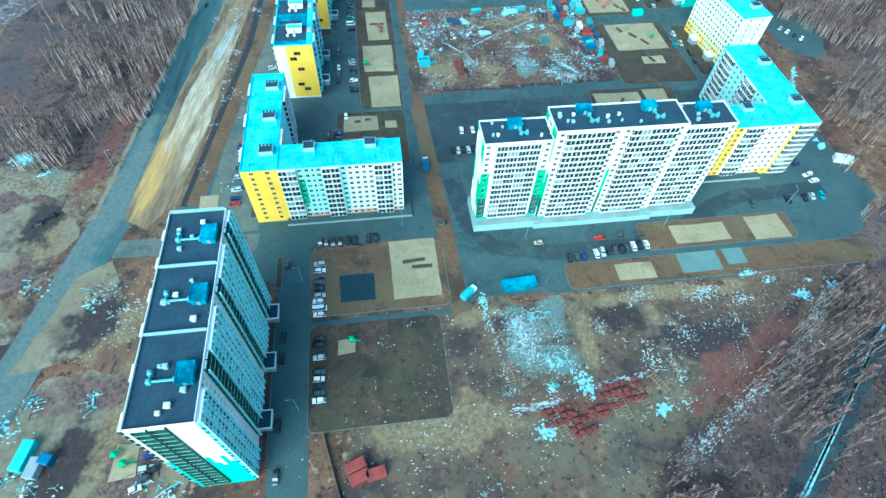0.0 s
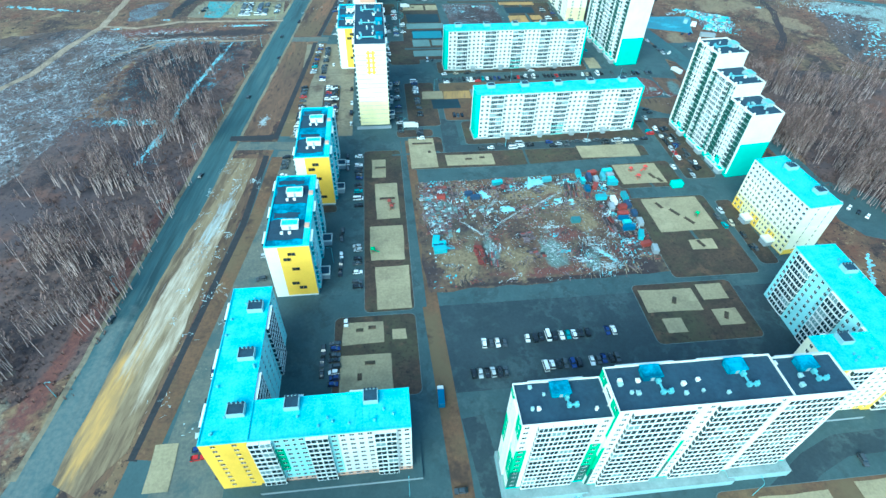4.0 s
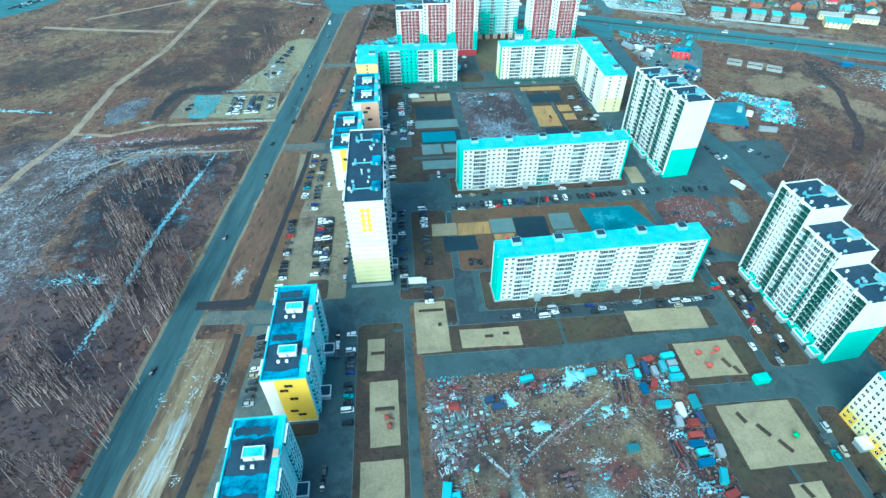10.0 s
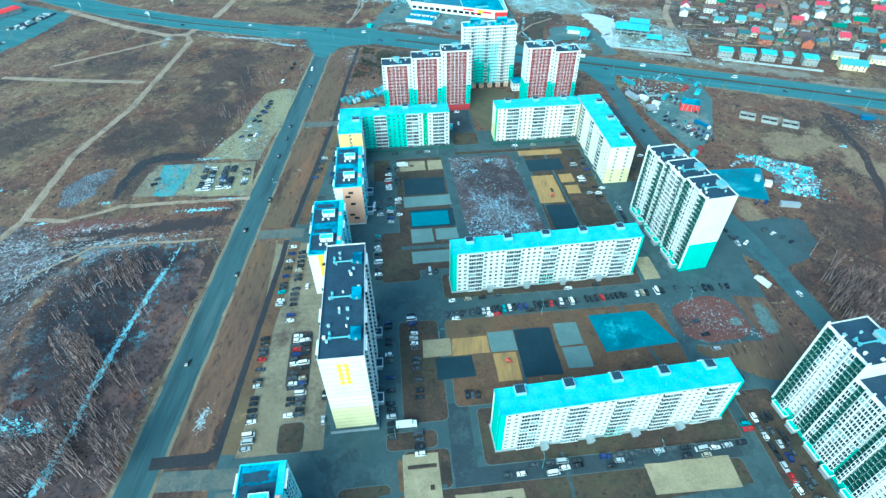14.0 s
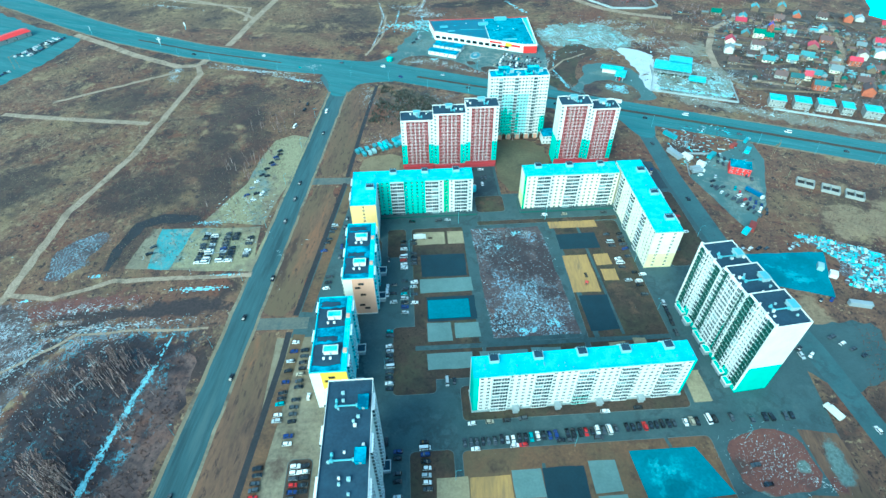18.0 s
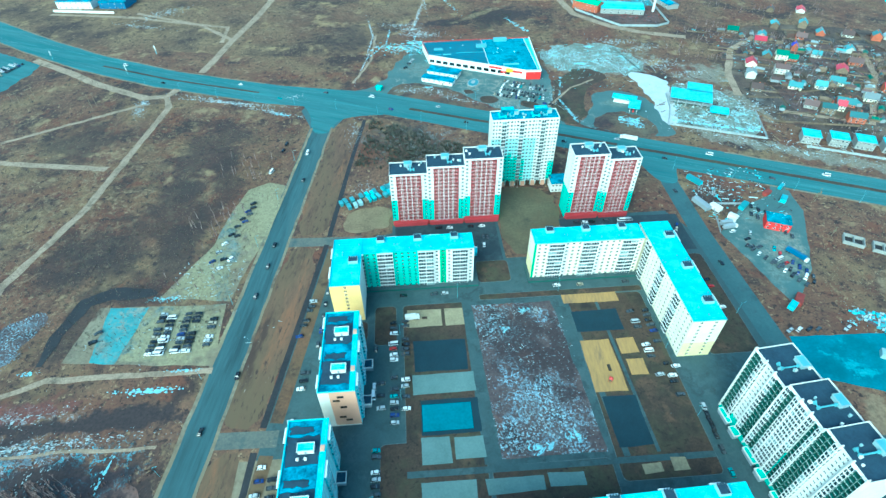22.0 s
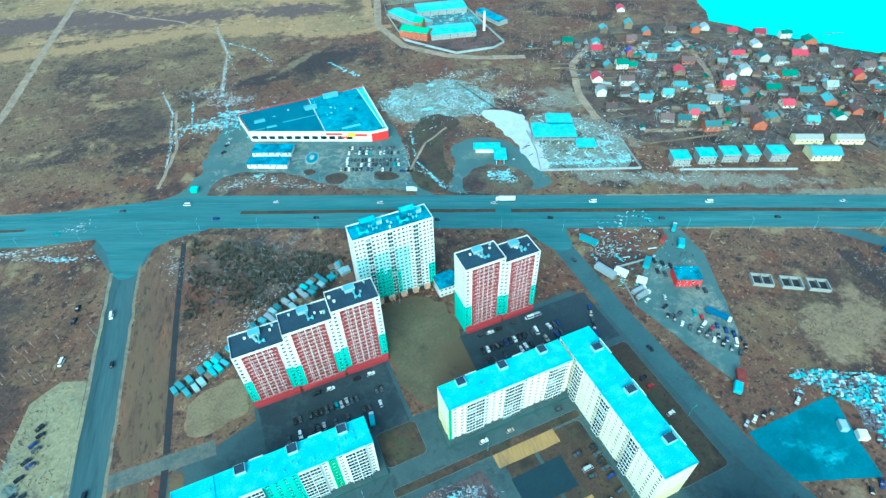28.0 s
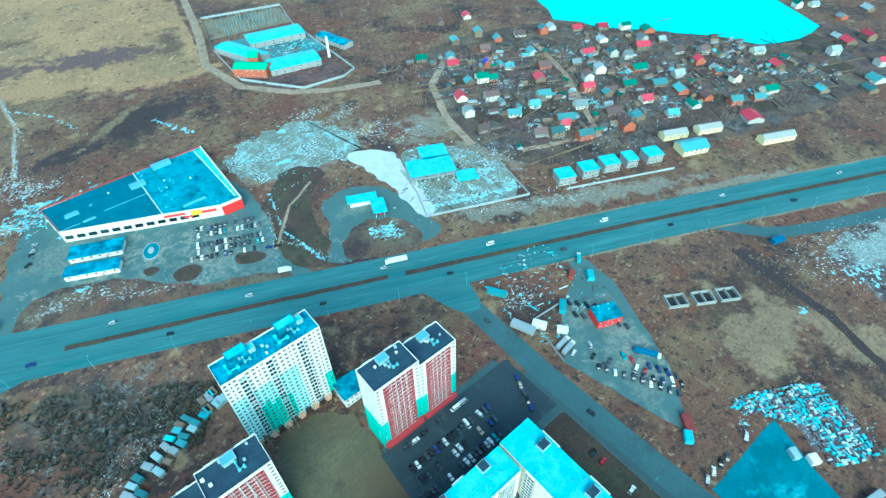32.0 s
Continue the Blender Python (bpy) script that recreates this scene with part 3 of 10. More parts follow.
def dark_roof(B, x0, y0, x1, y1, z, along="x", heads=1, headm=M_roofbl, roofm=M_roofdk):
    """Bitumen roof of a tower section: blue-capped bulkhead, zigzag duct, vents."""
    zr = B.roof(x0, y0, x1, y1, z, roofm, M_white, thick=0.13)
    headwall = M_roofbl if headm is M_roofbl else M_headwall
    rx = random.Random(int(x0 * 7 + y0 * 3))
    for i in range(heads):
        f = (i + 0.5) / heads
        if along == "x":
            cx, cy = x0 + (x1 - x0) * f, y1 - 3.2
            B.bulkhead(cx, cy, zr, 5.0, 3.6, 1.9, headwall, headm)
            B.duct([(cx + 1.5, cy - 2.4), (cx + 1.5, y0 + 4.6), (cx + 3.6, y0 + 4.6)], zr)
        else:
            cx, cy = x1 - 3.2, y0 + (y1 - y0) * f
            B.bulkhead(cx, cy, zr, 3.6, 5.0, 1.9, headwall, headm)
            B.duct([(cx - 2.4, cy - 1.0), (x0 + 4.0, cy - 1.0), (x0 + 4.0, cy + 1.2)], zr)
    n = max(4, int((x1 - x0) * (y1 - y0) / 60))
    for i in range(n):
        B.vent(rx.uniform(x0 + 1.5, x1 - 1.5), rx.uniform(y0 + 1.5, y1 - 1.5), zr, rx.uniform(0.6, 1.1), rx.uniform(0.6, 1.1), M_headwall if i % 3 else M_white)


def cyan_roof(B, x0, y0, x1, y1, z, heads, along="x", side=1):
    """Pale blue sheet roof with notched shaft heads along one edge."""
    zr = B.roof(x0, y0, x1, y1, z, M_roofcy, M_roofcy, 0.35)
    seam = Mesher()
    if along == "x":
        for i in range(heads):
            cx = x0 + (x1 - x0) * (i + 0.5) / heads
            B.crown(cx, y1 - 2.3 if side > 0 else y0 + 2.3, zr, 4.4, 4.2)
        k = int((x1 - x0) / 2)
        for i in range(1, k):
            seam.box(x0 + i * (x1 - x0) / k - 0.04, y0 + 0.5, zr, x0 + i * (x1 - x0) / k + 0.04, y1 - 0.5, zr + 0.07)
    else:
        for i in range(heads):
            cy = y0 + (y1 - y0) * (i + 0.5) / heads
            B.crown(x1 - 4.3 if side > 0 else x0 + 2.3, cy, zr, 5.2, 3.8)
        k = int((y1 - y0) / 2)
        for i in range(1, k):
            seam.box(x0 + 0.5, y0 + i * (y1 - y0) / k - 0.04, zr, x1 - 0.5, y0 + i * (y1 - y0) / k + 0.04, zr + 0.07)
    tagged(part("roof_seam", seam, M_roofcy, B.root), kind="stuff")
    rx = random.Random(int(x0 * 5 + y0))
    for i in range(int((x1 - x0 + y1 - y0) / 7)):
        B.vent(rx.uniform(x0 + 1, x1 - 1), rx.uniform(y0 + 1, y1 - 5) if along == "x" else rx.uniform(y0 + 1, y1 - 1), zr, 0.45, 0.6, M_metal)


SH = 2.8
W10 = 10


# 18-storey dark-roofed tower with three sections
def tower_three(label, x0, x1, ys, heights, rz=0.0, cx=0.0):
    B = Block(label, (x0 + x1) / 2, (ys[0] + ys[-1]) / 2, rz)
    ox, oy = (x0 + x1) / 2, (ys[0] + ys[-1]) / 2
    slots = [M_white, M_mint, M_teal, M_dkgreen]
    for i, (ya, yb) in enumerate(zip(ys, ys[1:])):
        n = int((heights[i] - 2.4) / SH)
        z0 = heights[i] - n * SH - 0.9
        col_s = lambda k, c, ch: 0 if k + (c % 3) * 1.5 > 8 else 1
        # east loggias in bright teal: skylight on the shaded side is in the colour
        col_e = lambda k, c, ch: 0 if ch in ".nS" else 2
        pats = {"E": "LLL.nS.DDLL", "W": "wwLwwL"}
        if i == 0:
            pats["S"] = ".DD....."
        if i == len(ys) - 2:
            pats["N"] = "wwww"
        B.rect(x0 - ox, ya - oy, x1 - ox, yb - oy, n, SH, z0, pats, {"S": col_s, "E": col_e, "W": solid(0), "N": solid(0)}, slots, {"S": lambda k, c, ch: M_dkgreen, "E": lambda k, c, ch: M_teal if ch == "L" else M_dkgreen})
        dark_roof(B, x0 - ox, ya - oy, x1 - ox, yb - oy, heights[i], "y")
        B.porch(x1 - ox, yb - oy - 9, x1 - ox + 4.5, yb - oy - 3, 3.4)
        for f in (0.0, 0.115, 0.23, 0.344, 0.55, 0.77, 0.885, 1.0):
            fin = Mesher()
            fy = ya - oy + 0.2 + (yb - ya - 0.4) * f
            fin.box(x1 - ox + 1.002, fy - 0.14, 2.0, x1 - ox + 1.45, fy + 0.14, heights[i] - 1.2)
            part("fin", fin, M_aqua, B.root, "pale aqua facade fin")
        part_m = Mesher()
        part_m.box(x0 - ox + 0.35, yb - oy - 0.15, heights[i] - 0.7, x1 - ox - 0.35, yb - oy + 0.15, heights[i] + 0.5)
        part("party_parapet", part_m, M_headwall, B.root)
    B.finish()
    return B


tower_three("eighteen-storey white and mint tower with dark bitumen roofs", -177.5, -162, (-400, -377, -357, -338), (53.5, 53.5, 53.5))

# L-shaped ten-storey house with sheet roof and yellow corner
def l_house(label, south, wing, wing_side, z, s_pat, w_pat, slots, scol, wcol, end_pat, ecol, spar=None, heads=2, wheads=3, pod=M_grey, in_pat="wwwLLwwwwLLww"):
    """south, wing: (x0, y0, x1, y1); the wing's long outer side is W or E."""
    ox, oy = south[0], south[1]
    B = Block(label, ox, oy)
    n = W10
    z0 = z - n * SH - 0.6
    sx0, sy0, sx1, sy1 = (south[0] - ox, south[1] - oy, south[2] - ox, south[3] - oy)
    wx0, wy0, wx1, wy1 = (wing[0] - ox, wing[1] - oy, wing[2] - ox, wing[3] - oy)
    B.rect(sx0, sy0, sx1, sy1, n, SH, z0, {"S": s_pat, "N": "wwwwLwwwwLwww", "E": "w.w", "W": "w.w"}, {"S": scol, "E": solid(0), "N": solid(0), "W": ecol}, slots, {"S": spar or (lambda k, c, ch: M_white)}, 0.6)
    B.rect(wx0, wy0, wx1, wy1, n, SH, z0, {"S": end_pat, "E": in_pat if wing_side == "W" else w_pat, "N": "w..w", "W": w_pat if wing_side == "W" else in_pat}, {"S": ecol, "E": wcol, "N": solid(0), "W": wcol}, slots, {"S": spar or (lambda k, c, ch: M_white)}, 0.6)
    cyan_roof(B, sx0, sy0, sx1, sy1, z, heads, "x")
    cyan_roof(B, wx0, wy0, wx1, wy1, z + 0.05, wheads, "y", 1)
    B.podium([(sx0 - 1.5, sy0 - 3.2), (sx1 + 3.2, sy0 - 3.2), (sx1 + 3.2, sy1), (sx0 - 1.5, sy1)], min(3.0, z0 + 0.4) if z0 > 0.5 else 1.2, pod)
    return B


def b1_col(k, c, ch):
    if c < 3:
        return 1
    if c in (8,) and 3 < k < 8:
        return 2
    return 0 if k > 0 else 3


# wing sides in aqua: white panel with the cyan skylight painted in
B1 = l_house("ten-storey white L-shaped block with a yellow corner and sky-blue sheet roof", (-155, -299, -108.5, -286), (-168.5, -299, -155, -240), "W", 29.5,
             "LLwwnwLLwwwwwLLnw", "wwLLwwwwLLwwwwLLww", [M_white, M_yellow, M_green, M_orange, M_aqua], lambda k, c, ch: 2 if c == 2 and 2 < k < 8 else (3 if k == 0 else (4 if c < 9 else 0)), solid(4), ".w.w.", solid(1), None, 2, 3)
B1.finish()

# long slab with stepped dark roofs
def front_slab():
    B = Block("long white slab of stepped sections with green panels and dark roofs", -32, -304)
    slots = [M_white, M_green, M_mint, M_dkgreen]
    secs = ((-80, -55, 45.0, "w.LLLL.w"), (-55, -6, 49.5, ".wLLLLLw.wLLLLLw."), (-6, 14, 47.5, "LLLLL.w"))
    for i, (xa, xb, h, pat) in enumerate(secs):
        ya = -310.5 if i == 1 else -309.5
        n = int((h - 3.5) / SH)
        z0 = h - n * SH - 0.9
        nc = len(pat)

        def col(k, c, ch, i=i, nc=nc):
            if k < 0:
                return 2
            if i == 0 and c in (0, nc - 1):
                return 1 if 3 < k < 9 else (3 if k <= 3 else 0)
            if i == 1 and c in (0, 8):
                return 3 if k < 4 else (1 if k < 9 else 0)
            return 3 if i == 2 and c == 5 and k < 9 else 0

        B.rect(xa + 32, ya + 304, xb + 32, -297 + 304, n, SH, z0, {"S": pat, "W": "wDw", "E": "wDw", "N": pat}, {"S": col, "W": lambda k, c, ch: 1 if (k + c) % 9 > 3 else 0, "E": solid(0), "N": solid(0)}, slots)
        dark_roof(B, xa + 32, ya + 304, xb + 32, -297 + 304, h, "x", 2 if i == 1 else 1)
        B.podium([(xa + 32 - 1, ya + 300.5), (xb + 32 + 1, ya + 300.5), (xb + 32 + 1, -297 + 304), (xa + 32 - 1, -297 + 304)], z0 * 0.8, M_headwall, M_pavepale)
    B.finish()


front_slab()

# wing's long sides again carry the skylight tint in their aqua paint
B2b = l_house("ten-storey white and yellow L-shaped block with a snow-dusted sheet roof", (29, -293, 52, -279), (52, -293, 69, -236), "W", 29.5,
              "ww.LLwww", "wLLwwwLLwwLLww", [M_cream, M_yellow, M_paleyellow, M_cream, M_aqua], lambda k, c, ch: 1 if c < 2 else 0, solid(4), "ww.LL.", lambda k, c, ch: 1 if c in (2, 5) or k < 1 else 3, None, 1, 2)
B2b.finish()


def ragged_edge(x0, y0, x1, y1):
    """A rectangle with an uneven outline."""
    r = random.Random(int(x0 * 10 + y0 * 7))
    out = []
    for (a, b), (c, d) in (((x0, y0), (x1, y0)), ((x1, y0), (x1, y1)), ((x1, y1), (x0, y1)), ((x0, y1), (x0, y0))):
        for i in range(5):
            f = i / 5
            out.append((a + (c - a) * f + r.uniform(-0.6, 0.6), b + (d - b) * f + r.uniform(-0.6, 0.6)))
    return out


# ten-storey slab with gable end to the south and blue membrane roof
def yellow_slab(label, x0, y0, x1, y1, endm, z=29.5, rz=0.0, wcols="wLLwwwwLLwwwLLw"):
    ox, oy = (x0 + x1) / 2, (y0 + y1) / 2
    B = Block(label, ox, oy, rz)
    hx, hy = (x1 - x0) / 2, (y1 - y0) / 2
    z0 = z - W10 * SH - 0.6
    slots = [M_white, endm, M_aqua, M_cream]
    # east side only: white wall tinted aqua and teal for skylight in shade
    B.rect(-hx, -hy, hx, hy, W10, SH, z0, {"S": ".......", "E": wcols, "N": "w..w", "W": wcols}, {"S": lambda k, c, ch: 0 if c < 2 else 1, "E": solid(2), "W": solid(0), "N": solid(1)}, slots, {"E": lambda k, c, ch: M_teal, "S": lambda k, c, ch: M_white}, 0.6)
    for dx, k in ((0.5, 8), (-1.6, 7), (1.0, 5), (-0.4, 2), (2.2, 1)):
        me = shared(("dark", 1.5, 1.7), lambda: window_mesh(1.5, 1.7, "window", None, M_dkframe))
        for j in (0, 1):
            ob = part("window", me, None, B.root)
            ob.location = (dx + 1.55 * j, -hy - 0.12, z0 + k * SH + 0.8)
    zr = B.roof(-hx, -hy, hx, hy, z, M_roofbl, M_roofcy, 0.5, thick=0.5)
    strip = Mesher()
    strip.box(hx - 2.6, -hy + 0.5, zr, hx - 0.5, hy - 0.5, zr + 0.35)
    part("roof_strip", strip, M_roofcy, B.root)
    for f, da, db in ((-0.5, 7.5, 5.0), (0.42, 6.5, 6.0)):
        dark = Mesher()
        dark.prism(ragged_edge(-hx + 0.8, f * hy - da, hx - 2.8, f * hy + db), zr, zr + 0.03)
        dark.prism(ragged_edge(-hx + 1.5, f * hy + db + 1.2, hx - 5.5, f * hy + db + 4.5), zr, zr + 0.03)
        part("roof_patch", dark, M_roofdk, B.root, "dark dried patch of membrane")
        B.bulkhead(0.6, f * hy, zr, 6.5, 3.4, 2.4, M_white, M_roofcy, "white bulkhead with a pale blue lid")
        B.duct([(-3.5, f * hy + 3), (-1, f * hy + 3.3), (2, f * hy + 3)], zr, 0.3, M_roofdk)
        head = Mesher()
        head.box(hx - 2.4, f * hy - 1.2, zr + 0.35, hx - 0.6, f * hy + 1.2, zr + 1.0)
        part("vent_box", head, M_orange, B.root)
        for q in (-1.5, 1.6):
            B.vent(q - 1, f * hy - 4, zr, 0.9, 0.7, M_white)
        B.porch(hx, f * hy - 3.2, hx + 4.6, f * hy + 2.0, 3.2)
    B.finish()
    return B


yellow_slab("ten-storey slab with a yellow gable and blue membrane roof", -161, -219, -143.5, -172, M_yellow)
yellow_slab("ten-storey slab with a yellow gable and blue membrane roof", -155, -157.5, -138.5, -110, M_yellow)
yellow_slab("ten-storey slab with a golden cornice and blue membrane roof", -140, 0, -123, 46, M_yellow)
yellow_slab("ten-storey slab with a salmon gable and blue membrane roof", -129.5, 58.3, -112.8, 104.3, M_orange)


# tall white tower with yellow ornament
def ornament_tower():
    x0, y0, x1, y1, h = -125.5, -84.0, -108, -20, 52.6
    ox, oy = (x0 + x1) / 2, (y0 + y1) / 2
    B = Block("eighteen-storey white tower with yellow ornament and dark roof", ox, oy)
    hx, hy = (x1 - x0) / 2, (y1 - y0) / 2
    slots = [M_white, M_paleyellow, M_teal, M_cream]
    n = 18
    z0 = h - n * SH - 0.9
    B.rect(-hx, -hy, hx, hy, n, SH, z0, {"S": "......", "E": "wLLwwLLwwwLLwwwLLww", "N": "w..w", "W": "wLLwwwLLwwwwLLwwwLLw"}, {"S": lambda k, c, ch: 1 if k < 6 else (3 if k < 9 else 0), "E": solid(0), "W": lambda k, c, ch: 1 if c in (4, 9) else 0, "N": solid(0)}, slots)
    for k in range(1, n):
        orn = Mesher()
        orn.box(-hx + 0.4, -hy - 0.05, z0 + k * SH - 0.06, hx - 0.4, -hy - 0.002, z0 + k * SH + 0.06, 0)
        part("string_course", orn, M_grey, B.root)
    orn = Mesher()
    orn.box(-1.9, -hy - 0.12, z0 + 12 * SH, -0.7, -hy - 0.052, z0 + 17 * SH)
    orn.box(0.7, -hy - 0.12, z0 + 12 * SH, 1.9, -hy - 0.052, z0 + 17 * SH)
    for k in range(12, 17):
        orn.box(-2.8, -hy - 0.13, z0 + k * SH + 0.9, 2.8, -hy - 0.122, z0 + k * SH + 1.9)
    part("ornament", orn, M_yellow, B.root, "yellow ladder-shaped ornament")
    dark_roof(B, -hx, -hy, hx, hy, h, "y", 3)
    for f in (-0.6, 0.0, 0.6):
        B.porch(hx, f * hy - 2.5, hx + 3.6, f * hy + 2.5)
    B.podium([(-hx - 2.5, -hy - 1.2), (hx + 1.0, -hy - 1.2), (hx + 1.0, -hy + 3), (-hx - 2.5, -hy + 3)], 2.2)
    B.finish()


ornament_tower()


# ten-storey panel slabs across the court
def panel_slab(label, x0, y0, x1, y1, rz, z=29.0):
    ox, oy = (x0 + x1) / 2, (y0 + y1) / 2
    B = Block(label, ox, oy, rz)
    hx, hy = (x1 - x0) / 2, (y1 - y0) / 2
    z0 = z - W10 * SH - 0.6
    unit = "wwLLww"
    slots = [M_white, M_mint, M_cream, M_green]
    south = ".." + unit * 5 + "."
    B.rect(-hx, -hy, hx, hy, W10, SH, z0, {"S": south, "N": "." + "wwLww" * 5 + ".", "E": "w..w", "W": "...w"}, {"S": lambda k, c, ch: 1 if c < 2 or c == len(south) - 1 else 0, "E": solid(1), "W": lambda k, c, ch: 1 if c else 0, "N": solid(0)}, slots, {"S": lambda k, c, ch: M_mint if (c // 6) == 2 and k < 3 else M_white}, 0.6)
    cyan_roof(B, -hx, -hy, hx, hy, z, 5, "x")
    plinth = Mesher()
    plinth.box(-hx - 0.5, -hy - 0.6, -0.2, hx + 0.5, hy + 0.4, 0.9)
    part("plinth", plinth, M_concrete, B.root)
    for i in range(4):
        px = -hx + (i + 1) * hx / 2.5
        B.porch(px - 1.6, -hy - 3.2, px + 1.6, -hy, 2.8, M_concrete, M_concrete)
    B.finish()


panel_slab("ten-storey white panel slab with mint ends and sky-blue sheet roof", -58, -98.5, 44, -86.5, 2.5)
panel_slab("ten-storey white panel slab with mint ends and sky-blue sheet roof", -65.5, -6, 38.5, 5.5, 1.5)


# towers with dark green loggias
def green_tower(label, cx, cy, rz, lx, ly, heights):
    B = Block(label, cx, cy, rz)
    slots = [M_white, M_mint, M_green, M_cream, M_dkgreen]
    k = len(heights)
    for i, h in enumerate(heights):
        ya, yb = -ly / 2 + i * ly / k, -ly / 2 + (i + 1) * ly / k
        n = int((h - 3.0) / SH)
        z0 = h - n * SH - 0.9
        pats = {"W": ("DDL.SS.LDD", "LD.LLLLL.DL", "DDL.SS.LDD")[i], "E": "wLLwwLLw"}
        if i == 0:
            pats["S"] = "......"
        if i == k - 1:
            pats["N"] = "w..w"
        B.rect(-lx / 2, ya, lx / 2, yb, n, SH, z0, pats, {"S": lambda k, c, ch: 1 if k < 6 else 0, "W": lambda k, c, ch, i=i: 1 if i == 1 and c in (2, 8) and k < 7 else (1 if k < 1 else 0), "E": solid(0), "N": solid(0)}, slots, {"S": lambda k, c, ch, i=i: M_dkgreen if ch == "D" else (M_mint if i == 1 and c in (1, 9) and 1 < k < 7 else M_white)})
        dark_roof(B, -lx / 2, ya, lx / 2, yb, h, "y", 1, M_metal)
        for f in ((0.0, 0.355, 0.645, 1.0) if i == k - 1 else (0.0, 0.355, 0.645)):
            fin = Mesher()
            yf = ya + 0.3 + f * (yb - ya - 0.6)
            fin.box(-lx / 2 - 1.15, yf - 0.24, 2.4, -lx / 2 + 0.05, yf + 0.24, h + 1.3)
            part("fin", fin, M_white, B.root)
        if i < k - 1 and heights[i + 1] > h:
            gable = Mesher()
            gable.box(-lx / 2 + 0.01, yb + 0.02, h - 2, lx / 2 - 0.01, yb + 0.3, heights[i + 1] - 0.7)
            part("gable_wall", gable, M_white, B.root)
        B.porch(-lx / 2 - 3.4, ya + 3, -lx / 2, ya + 8, 3.2, M_white, M_mint)
        B.porch(-lx / 2 - 2.4, ya + 10, -lx / 2, yb - 2, 2.6, M_white, M_mint)
    B.finish()


green_tower("stepped white tower with dark green loggias and a mint base", 84.5, -119, 6.0, 18.0, 61.0, (39.0, 46.0, 54.0))
green_tower("white tower with dark green loggias and a mint base", 71.6, 25.0, 5.5, 17.0, 60.0, (52.0, 50.0, 47.0))

# pale yellow slab
def cream_slab(x0, y0, x1, y1, rz, z=29.0):
    B = Block("ten-storey cream slab with a yellow foot and sheet roof", (x0 + x1) / 2, (y0 + y1) / 2, rz)
    hx, hy = (x1 - x0) / 2, (y1 - y0) / 2
    z0 = z - W10 * SH - 0.6
    slots = [M_cream, M_yellow, M_paleyellow, M_white]
    col = lambda k, c, ch: 1 if k < 2 and c % 5 < 2 else (2 if k < 3 else (3 if k > 6 else 0))
    B.rect(-hx, -hy, hx, hy, W10, SH, z0, {"S": "..n..n..", "E": "wwnnwwwnnwww", "N": "w..w", "W": "wwnnwwwnnwwnnww"}, {"S": lambda k, c, ch: 1 if k < 1 else (3 if k > 5 else 0), "W": col, "E": col, "N": solid(0)}, slots, None, 0.6)
    cyan_roof(B, -hx, -hy, hx, hy, z, 2, "y")
    for f in (-0.55, 0.3):
        B.porch(-hx - 4.5, f * hy - 2.5, -hx, f * hy + 2.5, 3.2, M_white, M_cream)
    B.finish()


cream_slab(72.0, -212, 89.0, -173, 6.0)

# north-west L house
B7 = l_house("ten-storey mint and white L-shaped block with a warm yellow gable", (-113.5, 146.5, -49.5, 159.5), (-129.7, 122.5, -113.5, 159.5), "W", 29.0,
             ".wwLLwwwwLLwwwLLw", "wwLLwwLLww", [M_white, M_warmyellow, M_mint, M_green, M_cream], lambda k, c, ch: 3 if c < 1 or c in (12,) else (2 if c < 9 and ch in "w." else 0), solid(0), "..w..", solid(1), None, 3, 1, M_dkgreen, "wwL")
B7.finish()

# north-east L house
B8 = l_house("ten-storey cream and mint L-shaped block with sky-blue sheet roof", (-14.5, 146.5, 50, 159.5), (51.5, 84, 68.5, 160), "E", 29.0,
             ".wwLLwwwLLwwwwLLw", "wwLLwwwwLLwwwwLLww", [M_white, M_paleyellow, M_mint, M_green, M_cream], lambda k, c, ch: 3 if c < 1 else (4 if c % 5 else 0), solid(4), ".w.w.", lambda k, c, ch: 1 if k < 4 else 4, None, 3, 3, M_dkgreen, "wSSwLSSwwLSSwwLSSww")
B8.finish()


